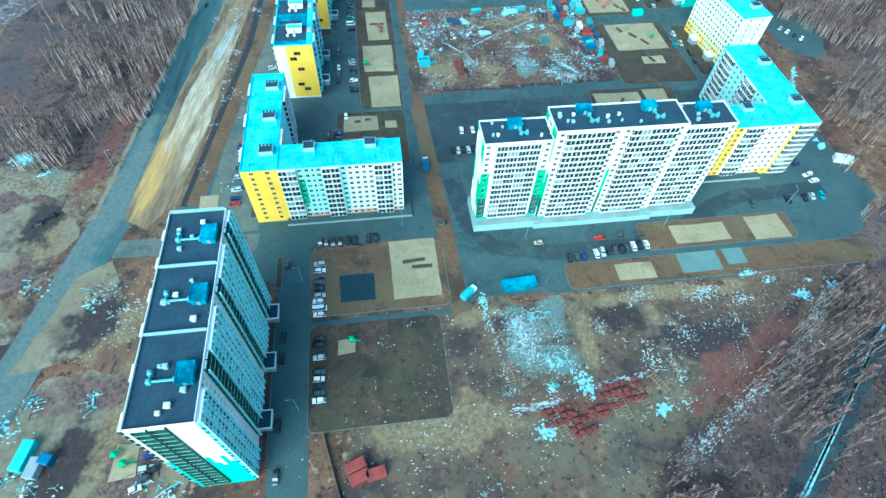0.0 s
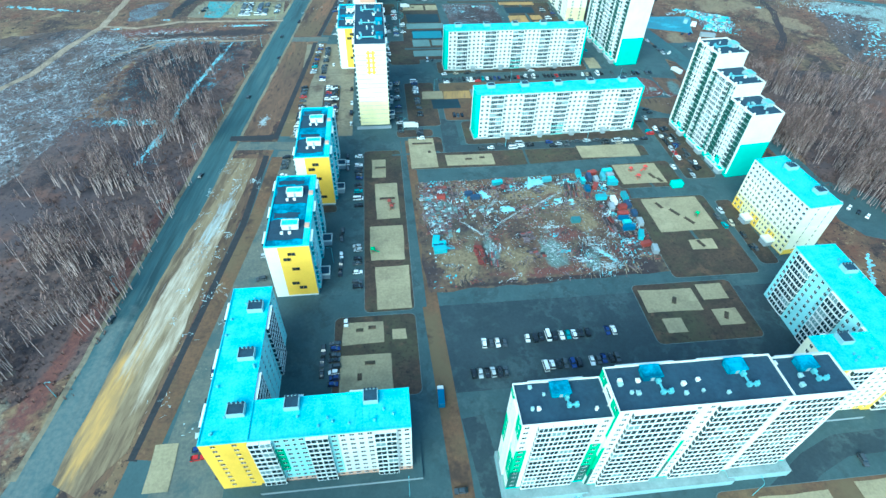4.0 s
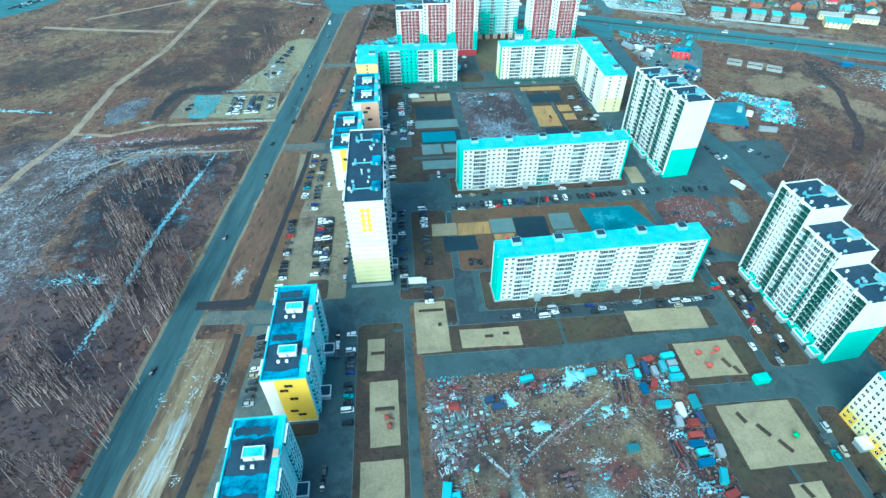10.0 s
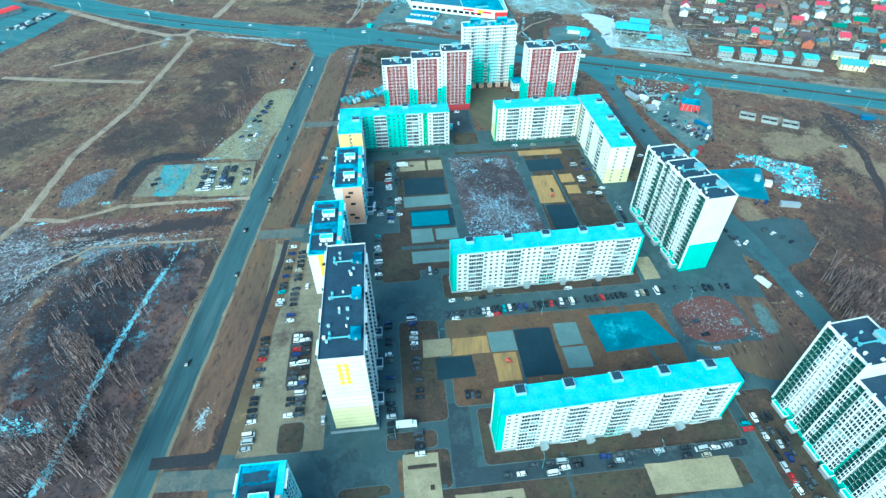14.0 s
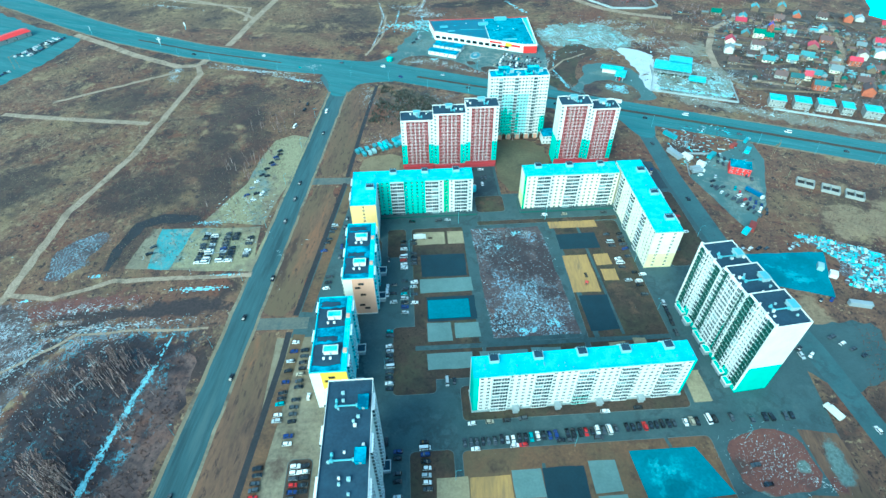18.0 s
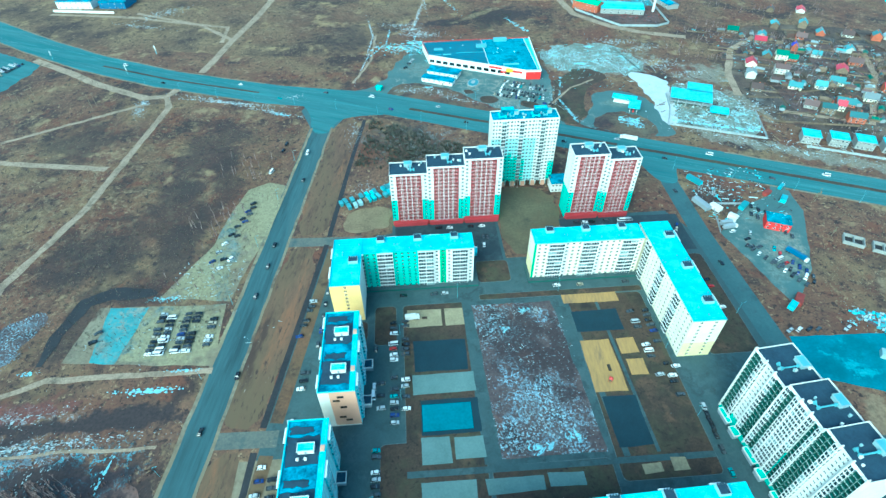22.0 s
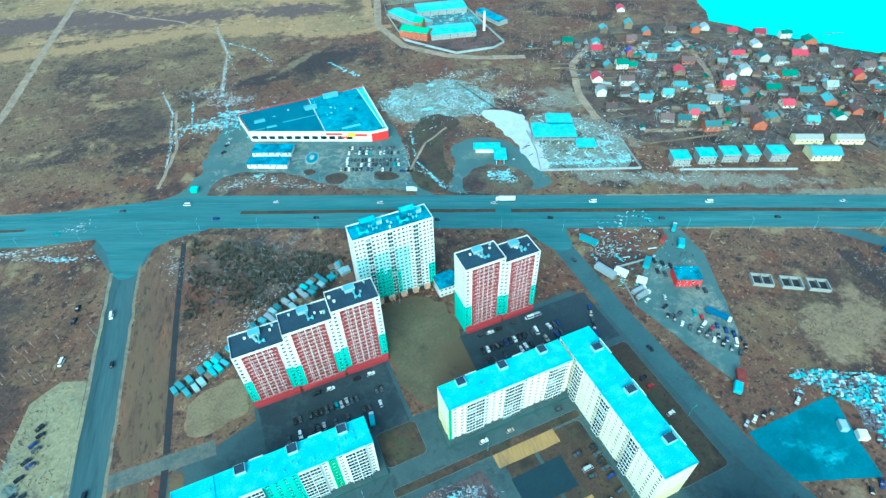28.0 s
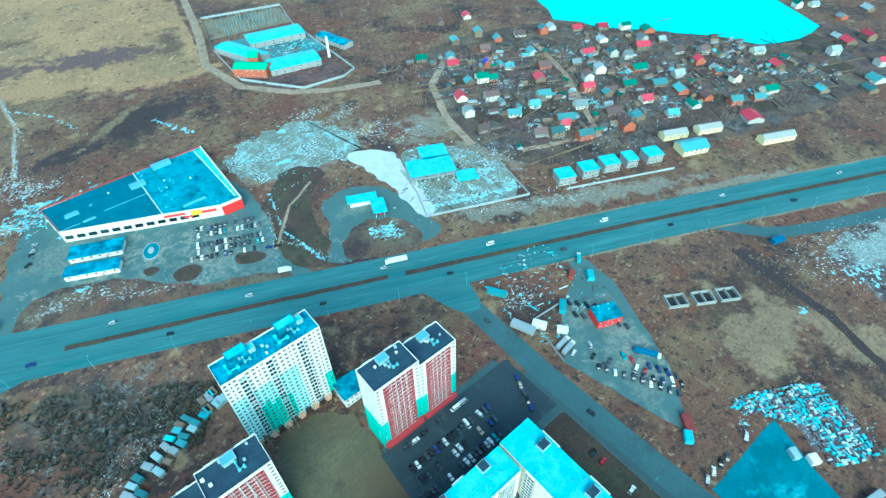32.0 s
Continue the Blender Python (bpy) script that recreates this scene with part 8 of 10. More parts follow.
def stacked(label, m, spots, seed):
    """Rows of stacked slabs and bundles: spots of (x, y, degrees, across, deep, piece, pitch)."""
    r = random.Random(seed)
    mb = Mesher()
    for x, y, deg, nx, ny, (lx, ly), (px, py) in spots:
        c, s = math.cos(radians(deg)), math.sin(radians(deg))
        for i in range(nx):
            for j in range(ny):
                if r.random() < 0.18:
                    continue
                u, v = (i - nx / 2) * px + r.gauss(0, 0.2), (j - ny / 2) * py + r.gauss(0, 0.2)
                h = r.uniform(0.25, 1.1)
                way = radians(deg) + r.gauss(0, 0.07)
                mb.obox(x + c * u - s * v, y + s * u + c * v, 0.08, lx * r.uniform(0.7, 1.1), ly * r.uniform(0.7, 1.1), 0.11 + h, way, r.randrange(len(m)))
                if r.random() < 0.5:
                    mb.obox(x + c * u - s * v + r.gauss(0, 0.3), y + s * u + c * v + r.gauss(0, 0.3), 0.11 + h + 0.004, lx * 0.6, ly * 0.6, 0.11 + h + r.uniform(0.1, 0.4), way + r.gauss(0, 0.2), r.randrange(len(m)))
    tagged(part("material_stack", mb, m), label, "building material", "", "stuff")


M_slabs = mat("grey_teal_slabs", (0.17, 0.25, 0.25), (0.10, 0.15, 0.155), 0.85, 0, 0.6, 3.0, island=0.3)
stacked("rows of grey-teal concrete slabs stacked on soil", [M_slabs, M_slabs, M_scrapm, M_scrapw], [(-85, -153, 6, 5, 4, (2.2, 1.2), (2.8, 1.9)), (-87, -166, 8, 4, 8, (2.0, 1.0), (2.7, 1.6)), (-77, -169, 12, 4, 6, (1.8, 1.1), (2.5, 1.8)), (-63, -168, 14, 5, 4, (2.2, 0.9), (2.7, 1.6)), (-84, -182, 5, 3, 6, (1.8, 1.0), (2.6, 1.8)), (-72, -161, 8, 3, 3, (1.6, 1.0), (2.4, 1.6))], 221)
stacked("dark bundles of pipes and rusty steel on soil", [M_scrapd, M_scrapr, M_scrapm, M_scrapd], [(-13, -153, 80, 2, 9, (5.5, 0.5), (6.2, 0.8)), (-6, -158, 82, 1, 7, (5.0, 0.5), (6.0, 0.8)), (-1, -182, 98, 2, 8, (6.0, 0.5), (6.6, 0.8)), (-43, -190, 10, 2, 4, (3.0, 1.2), (3.6, 1.7)), (-42, -201, 12, 3, 4, (2.2, 1.2), (2.8, 1.8)), (3, -170, 6, 3, 4, (1.8, 1.2), (2.4, 1.7)), (9, -190, 4, 2, 5, (1.8, 1.0), (2.6, 1.6)), (-66, -202, 84, 2, 6, (4.0, 0.8), (4.6, 1.2)), (5, -200, 8, 4, 4, (1.4, 0.8), (2.2, 1.5)), (-80, -148, 4, 5, 2, (2.0, 1.1), (2.6, 1.7)), (-52, -149, 4, 6, 2, (1.8, 1.0), (2.6, 1.7))], 222)
stacked("crates and sheets stacked between containers", [M_scrapw, M_scrapc, M_scrapm, M_slabs], [(-14, -147, 4, 4, 3, (1.4, 1.0), (2.0, 1.6)), (4, -177, 6, 2, 7, (1.4, 0.9), (2.0, 1.6)), (12, -182, 4, 2, 8, (1.4, 0.9), (2.0, 1.6)), (6, -196, 10, 3, 4, (1.4, 0.9), (2.2, 1.6)), (-42, -148, 8, 3, 2, (1.3, 0.9), (2.2, 1.6)), (8, -153, 4, 3, 2, (1.4, 1.0), (2.2, 1.6))], 223)


def snow_heap(x, y, lx, ly, deg, h, seed):
    """A low melting heap of snow with a ragged foot."""
    r = random.Random(seed)
    mb = Mesher()
    n = 26
    wob = [1 + 0.22 * math.sin(3 * a + seed) + 0.16 * math.sin(5 * a + 2 * seed) + r.uniform(-0.16, 0.16) for a in (2 * math.pi * i / n for i in range(n))]
    c, s = math.cos(radians(deg)), math.sin(radians(deg))
    for f, z in ((1.0, 0.1), (0.8, 0.16 + 0.35 * h), (0.5, 0.16 + 0.75 * h), (0.2, 0.16 + h)):
        for i in range(n):
            a = 2 * math.pi * i / n
            u, v = lx * f * wob[i] * math.cos(a), ly * f * wob[i] * math.sin(a)
            mb.v.append((x + c * u - s * v, y + s * u + c * v, z + (r.uniform(-0.08, 0.08) * h if f < 1 else 0)))
    for q in range(3):
        for i in range(n):
            mb.f.append((q * n + i, q * n + (i + 1) % n, (q + 1) * n + (i + 1) % n, (q + 1) * n + i))
            mb.m.append(0)
    mb.f.append(tuple(3 * n + i for i in range(n)))
    mb.m.append(0)
    tagged(part("snow_heap", mb, M_snow), "melting heap of bluish snow on littered soil", "snow heap", "snow heaps")


for i, a in enumerate(((-32.5, -147, 4.2, 2.6, 60, 0.9), (-28.5, -146, 3.2, 2.0, -20, 0.7), (-35, -150, 2.2, 1.5, 20, 0.5), (-61, -154.5, 3.0, 1.5, -50, 0.6), (-58.5, -157.5, 1.4, 0.9, 10, 0.4), (-50.2, -168.5, 3.4, 1.9, 12, 0.7), (-52.5, -167, 1.5, 1.0, 0, 0.4), (-22, -163, 1.8, 1.4, 0, 0.5), (-15, -164, 1.6, 1.4, 30, 0.5), (4.5, -198, 2.6, 1.4, -12, 0.5), (-78, -183, 1.6, 0.8, 70, 0.4))):
    snow_heap(*a, 300 + i)
heaps(-95, -220, 16, -142, 70, 24, 203, "broken white scrap on soil", [[M_scrapw], [M_scrapw, M_scrapm]], (0.08, 0.26), 0.11, (0.5, 3.0))
heaps(-95, -220, 16, -142, 14, 60, 204, "pale scrap and film in a heap", [[M_scrapw, M_scrapc, M_scrapd], [M_scrapw, M_scrapm]], (0.12, 0.35), 0.11, (1.5, 4), [(-18, -205), (-10, -212), (-2, -205), (-8, -198)])
heaps(-84, -384, -56, -350, 26, 34, 205, "white rubble on pale mud", [[M_scrapw], [M_scrapw, M_scrapm], [M_scrapw, M_scrapc]], (0.12, 0.36), 0.08, (0.8, 3.0))
heaps(-138, -440, 50, -349, 110, 12, 206, "scattered waste on the dump", [[M_scrapw], [M_scrapw, M_scrapd], [M_scrapw, M_scrapm], [M_scrapd, M_scrapm]], (0.08, 0.26), 0.06, (0.5, 3.5))
heaps(-40, -400, 24, -349, 40, 14, 207, "white waste on the dump", [[M_scrapw], [M_scrapw, M_scrapb]], (0.1, 0.3), 0.06, (0.5, 2.5))
scraps("building_waste", clusters(-262, -440, -182, -318, 16, 4, 62), 700, (0.2, 0.9), [M_scrapw, M_scrapc, M_scrapd], 7, "scattered waste on soil", 0.03, 0.4)
scraps("building_waste", clusters(-50, 38, -2, 126, 40, 4, 64), 900, (0.1, 0.4), [M_scrapm, M_scrapd, M_scrapw, M_scrapd], 8, "snowy rubble inside the court", 0.26, 0.5)
def icy_band(r):
    f = r.random() * 2
    x, y = (162 + 43 * f, 104 - 28 * f) if f < 1 else (205 - 14 * (f - 1), 76 - 24 * (f - 1))
    return x + r.gauss(0, 4), y + r.gauss(0, 4.5)


def slab_rows():
    """Stacks of snow-covered concrete slabs in close rows."""
    field = [(160, 108), (176, 105), (208, 84.5), (189, 48), (168, 62), (180, 79), (171, 90)]
    r = random.Random(91)
    mb = Mesher()
    ang = radians(-31)
    c, s = math.cos(ang), math.sin(ang)
    for i in range(-22, 24):
        for j in range(-26, 26):
            u, v = i * 1.9 + r.uniform(-0.35, 0.35), j * 1.25 + r.uniform(-0.2, 0.2)
            x, y = 185 + c * u - s * v, 78 + s * u + c * v
            if not inside(x, y, field) or r.random() < 0.2:
                continue
            mb.obox(x, y, 0.0, r.uniform(1.3, 2.5), r.uniform(0.5, 1.3), r.uniform(0.35, 1.4), ang + r.choice((0, 0, 1.57)) + r.gauss(0, 0.06), r.randrange(4))
    tagged(part("slab_stacks", mb, [M_scrapc, M_scrapm, M_scrapw, M_tealmetal]), "rows of stacked slabs under old snow", "rubble", "", "stuff")


slab_rows()
scraps("building_waste", icy_band, 160, (0.2, 0.6), [M_scrapw, M_scrapc, M_scrapd], 9, "snowy rubble beside the lot", 0.03, 0.6)
scraps("building_waste", around(100, 455, 22, 28), 200, (0.3, 0.9), [M_scrapw, M_scrapc], 10, "broken ice on soil", 0.03, 0.3)
scraps("building_waste", around(190, 350, 22, 24), 500, (0.4, 1.3), [M_scrapw, M_scrapb, M_scrapd], 11, "building material on the site", 0.03, 0.8)
scraps("building_waste", around(66, -40, 9, 7), 200, (0.1, 0.35), [M_scrapw], 12, "white litter on red soil", 0.18, 0.3)
scraps("building_waste", inbox(210, 262, 330, 300), 320, (0.3, 1.0), [M_scrapw, M_scrapd, M_scrapb], 13, "yard clutter", 0.03, 0.5)
scraps("building_waste", inbox(120, 190, 180, 250), 260, (0.3, 1.2), [M_scrapw, M_scrapd, M_scrapc], 14, "yard clutter", 0.03, 0.6)
scraps("building_waste", around(-215, 120, 26, 10), 120, (0.2, 0.6), [M_scrapw, M_scrapd], 15, "litter round the car park", 0.03, 0.3)
scraps("building_waste", around(-72, 505, 22, 8), 300, (0.5, 1.8), [M_scrapw, M_scrapc], 16, "ploughed snow behind the hall", 0.03, 0.4)
scraps("building_waste", clusters(-205, -290, -180, -110, 24, 3, 65), 380, (0.15, 0.5), [M_scrapw], 17, "litter along the verge", 0.05, 0.3)
scraps("building_waste", inbox(-232, 148, -190, 178), 200, (0.2, 0.7), [M_scrapw, M_scrapd], 18, "litter along the gravel lot", 0.03, 0.3)
M_brickred = mat("stacked_brick", (0.17, 0.035, 0.032), (0.07, 0.022, 0.022), 0.9, 0, 0.4, 3.0, 0.5, 0.2, island=0.4)
for cx, cy, nx, ny, d in ((-42, -386, 7, 4, 10), (-58, -394, 4, 4, 12), (-65, -391, 5, 3, 8), (-50, -391, 4, 2, 14), (-69, -200, 2, 6, 4)):
    c, s = math.cos(radians(d)), math.sin(radians(d))
    for i in range(nx):
        for j in range(ny):
            if rb.random() < 0.22:
                continue
            u, v = (i - nx / 2) * 2.3 + rb.gauss(0, 0.2), (j - ny / 2) * 2.1 + rb.gauss(0, 0.2)
            q = Mesher()
            q.stack(0, 0, [(0.9, 0.75, 0), (0.95, 0.8, 0.3), (0.92, 0.78, rb.uniform(0.5, 1.0)), (0.7, 0.55, rb.uniform(1.02, 1.2))])
            ob = part("brick_pallet", q, M_brickred)
            ob.matrix_basis = pose(cx + c * u - s * v, cy + s * u + c * v, 0.1, 0, 0, d + rb.uniform(-8, 8))
            tagged(ob, "low block of dark red bricks on soil", "brick pallet", "brick pallets")
for x, y, d in ((-36, -388, 105), (-46, -391, 100), (-43, -392, 102), (-66, -395, 104), (-63, -396, 100), (-28, -385, 118), (-20, -380, 112), (-79, -375, 98), (-83, -168, 100), (-81, -188, 95)):
    ob = thing("timber_rack", "pale timber rack lying on soil", "timber rack", x, y, 0.12, d, "timber racks")
    for v in (-1.0, 1.0):
        q = Mesher()
        q.box(-4, v - 0.12, 0, 4, v + 0.12, 0.2)
        part("rail", q, M_scrapb, ob)
    for i in range(8):
        q = Mesher()
        q.box(-3.7 + i, -1.3, 0.201, -3.4 + i, 1.3, 0.32)
        part("slat", q, M_scrapb, ob)

# play equipment
M_play = paint("red_play_equipment", (0.55, 0.06, 0.05))
M_playg = paint("green_play_equipment", (0.02, 0.38, 0.14))


def play_unit(x, y, m, r, label):
    """A climbing tower with roof, deck and slide."""
    ob = thing("play_tower", label, "play tower", x, y, 0.22, r, "play equipment")
    for sx in (-0.7, 0.7):
        for sy in (-0.7, 0.7):
            p = Mesher()
            p.tube((sx, sy, 0), (sx, sy, 2.6), 0.07, 0.07, 6)
            part("post", p, m, ob)
    d = Mesher()
    d.box(-0.8, -0.8, 1.1, 0.8, 0.8, 1.2)
    part("deck", d, M_wood, ob)
    k = Mesher()
    k.stack(0, 0, [(1.0, 1.0, 2.6), (0.95, 0.95, 2.7), (0.05, 0.05, 3.5)])
    part("roof", k, m, ob)
    s = Mesher()
    s.v = [(0.8, -0.3, 1.2), (0.8, 0.3, 1.2), (3.0, 0.3, 0.15), (3.0, -0.3, 0.15), (0.8, -0.3, 1.1), (0.8, 0.3, 1.1), (3.0, 0.3, 0.05), (3.0, -0.3, 0.05)]
    s.f = [(0, 1, 2, 3), (7, 6, 5, 4), (0, 3, 7, 4), (1, 5, 6, 2), (2, 6, 7, 3), (0, 4, 5, 1)]
    s.m = [0] * 6
    part("slide", s, m, ob)


def bench_shadow(x, y, r, lx=4.0):
    """Low dark edged strips on the sand pads, put in for the shade of benches."""
    ob = thing("flower_bed", "dark raised strip put in for bench shade on playground sand", "flower bed", x, y, 0.22, r, "flower beds")
    b = Mesher()
    b.stack(0, 0, [(lx / 2, 0.8, 0), (lx / 2 - 0.1, 0.7, 0.3), (lx / 2 - 0.3, 0.5, 0.4)])
    part("bed", b, M_lawn, ob)
    e = Mesher()
    e.box(-lx / 2 - 0.1, -0.95, 0, lx / 2 + 0.1, -0.81, 0.28)
    part("edging", e, M_wood, ob)


for x, y, m, r in ((26, -141, M_play, 20), (35, -140, M_play, 200), (28, -148, M_play, 100), (-111, -160, M_rust, 0), (-110, -164, M_rust, 90), (-120, -195, M_playg, 0), (46, -182, M_playg, 40), (-132, -357.5, M_playg, 0), (-204, -388, M_playg, 90), (-201, -391, M_playg, 10), (-44, -57, M_play, 0), (12, 72, M_play, 60)):
    play_unit(x, y, m, r, "wooden climbing tower with a painted roof")
for x, y, r, lx in ((-107, -325, 5, 9), (-104, -328, 0, 8), (-92, -104, 0, 7), (-86, -104, 0, 5), (-86, -113, 90, 2), (-64, -122, 0, 4), (-56, -121, 0, 3), (30, -172, 110, 5), (36, -178, 120, 6), (41, -185, 120, 6), (39, -202, 110, 5), (37, -146, 110, 5), (40, -150, 110, 4), (-112, -155, 0, 8), (-115, -127, 0, 6), (-126, -240, 0, 3), (-121, -239, 0, 3), (-122, -256, 0, 4), (-126, -262, 90, 3), (14, 80, 90, 4), (-80, 121, 0, 3), (10, -236, 60, 4), (29, -246, 60, 4)):
    bench_shadow(x, y, r, lx)


# ---- street lamps ----
def lamp(x, y, deg, h=9.0):
    ob = thing("street_lamp", "grey street lamp on a tall steel pole", "street lamp", x, y, 0.05, deg, "street lamps")
    p = Mesher()
    p.tube((0, 0, 0), (0, 0, h), 0.12, 0.07, 6)
    part("pole", p, M_metal, ob)
    a = Mesher()
    a.run([(0, 0, h - 0.1), (0.6, 0, h + 0.4), (1.6, 0, h + 0.5)], 0.05)
    part("arm", a, M_metal, ob)
    k = Mesher()
    k.stack(1.9, 0, [(0.35, 0.12, h + 0.42), (0.4, 0.15, h + 0.5), (0.3, 0.1, h + 0.58)])
    part("lamp_head", k, M_metal, ob)
    return ob


L0 = lamp(-150, -330, 180)
for x, y, d in ((-150, -380, 180), (-110, -307, 90), (-60, -318, 90), (0, -318, 90), (60, -312, 90), (-138, -200, 180), (-138, -140, 180), (-100, -90, 0), (-76, -40, 0), (-40, -110, 90), (10, -110, 90), (56, -130, 180), (-108, 20, 0), (-94, 70, 0), (-94, 110, 0), (-60, 135, 90), (0, 135, 90), (48, 90, 180), (48, 50, 180), (18, 362, 0), (37, 340, 0), (-20, 378, 0), (100, 40, 0), (97, 110, 0), (60, -30, 90), (-20, -28, 90)):
    copy_thing(L0, pose(x, y, 0.05, 0, 0, d))
for i in range(24):
    t = -330 + i * 38
    copy_thing(L0, pose(t - 8.5, hwy_y(t) - 19.0, 0.05, 0, 0, 65))
for i in range(12):
    y = -260 + i * 50
    copy_thing(L0, pose(-195.6 + 0.107 * y - 10.5, y, 0.05, 0, 0, 0))


# ---- the shopping hall ----
def shopping_hall():
    ob = thing("shopping_hall", "white shopping hall with a wet blue roof and bright sign bands", "shopping hall", 0, 455, 0)
    P = [(-64, 498), (-59, 462), (34, 417), (49, 416), (53, 500)]
    Q = [(x, y - 455) for x, y in P]
    w = Mesher()
    w.prism(Q, -0.2, 8.5)
    part("wall", w, M_white, ob)
    c = (sum(p[0] for p in Q) / 5, sum(p[1] for p in Q) / 5)
    ins = [(x + (c[0] - x) * 0.015, y + (c[1] - y) * 0.025) for x, y in Q]
    half = Mesher()
    half.prism([ins[0], ins[1], (0, -19), (0, 44.2)], 8.504, 8.62)
    part("roof", half, M_hallroof, ob, "dark blue membrane roof")
    half = Mesher()
    half.prism([(0.02, -19), ins[2], ins[3], ins[4], (0.02, 44.2)], 8.504, 8.62)
    part("roof", half, M_wetroof, ob, "wet blue roof with pale puddles")
    for i in range(5):
        a, b = Q[i], Q[(i + 1) % 5]
        d = Mesher()
        L = math.hypot(b[0] - a[0], b[1] - a[1])
        ang = math.atan2(b[1] - a[1], b[0] - a[0])
        d.obox((a[0] + b[0]) / 2, (a[1] + b[1]) / 2, 8.3, L + 0.5, 0.5, 9.6, ang)
        part("parapet", d, M_rust if i in (0, 4) else M_white, ob)
    a, b = Vector(Q[1]), Vector(Q[2])
    d = (b - a)
    ang = math.atan2(d.y, d.x)
    nrm = Vector((d.y, -d.x)).normalized()
    for i in range(12):
        f = (i + 0.5) / 14
        p = a + d * f + nrm * 0.08
        s = Mesher()
        s.obox(p.x, p.y, 2.2, d.length / 20, 0.14, 5.2, ang)
        part("window", s, M_glass, ob)
    for f, ln, m, z0, z1 in ((0.70, 14, M_signred, 6.3, 8.2), (0.84, 7, M_signyel, 4.8, 8.6), (0.92, 10, M_signred, 5.2, 7.4), (0.60, 6, M_white, 6.0, 9.8), (0.78, 5, M_signred, 3.4, 5.0)):
        p = a + d * f + nrm * 0.32
        s = Mesher()
        s.obox(p.x, p.y, z0, ln, 0.3, z1, ang)
        part("sign", s, m, ob, "bright sign board")
    s = Mesher()
    s.obox(41.5, -39.2, 0.2, 14.5, 0.4, 7.6, -0.05)
    part("sign", s, M_signred, ob, "red entrance front")
    for x, y, lx, ly, h in ((-2, 25, 11, 5, 2.4), (20, 39, 14, 5, 3.0), (-48, 22, 9, 5, 0.5), (-40, 8, 8, 2, 0.6), (22, -22, 16, 2, 1.0)):
        b = Mesher()
        b.stack(x, y, [(lx / 2, ly / 2, 8.62), (lx / 2, ly / 2, 8.62 + h), (lx / 2 - 0.3, ly / 2 - 0.3, 8.8 + h)])
        part("roof_box", b, M_metal, ob)
    for x0, y0, x1, y1, m in ((-30, 11, -0.3, 11.4, M_metal), (-0.25, -20.5, 0.25, 43.6, M_white), (46.2, -34, 46.7, 42.5, M_white), (-58, 8, -46, 8.4, M_metal), (8, 6, 9.2, 7.2, M_metal), (14, 18, 15.4, 19.2, M_white), (30, 8, 31.2, 9.6, M_white), (-36, 24, -34, 25.4, M_metal), (-22, 30, -20.8, 31.6, M_white)):
        e = Mesher()
        e.box(x0, y0, 8.622, x1, y1, 9.0)
        part("roof_ridge", e, m, ob)
    e = Mesher()
    e.prism([(46.8, -35), (48.2, -36), (52.0, 42), (46.8, 42)], 8.622, 8.7)
    part("roof_strip", e, M_roofcy, ob, "pale cyan roof strip")


M_wetroof = fleck_mat("wet_roof", (0.035, 0.30, 0.38), (0.014, 0.15, 0.22), (0.40, 0.66, 0.70), 0.48, 0.10, 1.0, 0.60, 0.5, 0.06, None, [((0.010, 0.10, 0.15), 0.10, 0.52, 0.62)], None, 0.1)
M_hallroof = mat("dark_teal_membrane", (0.020, 0.145, 0.205), (0.010, 0.080, 0.120), 0.45, 0, 0.10, 1.2, 0.4, contrast=0.6)
M_signred = paint("red_sign", (0.62, 0.03, 0.03))
M_signyel = paint("yellow_sign", (0.75, 0.50, 0.03))
shopping_hall()


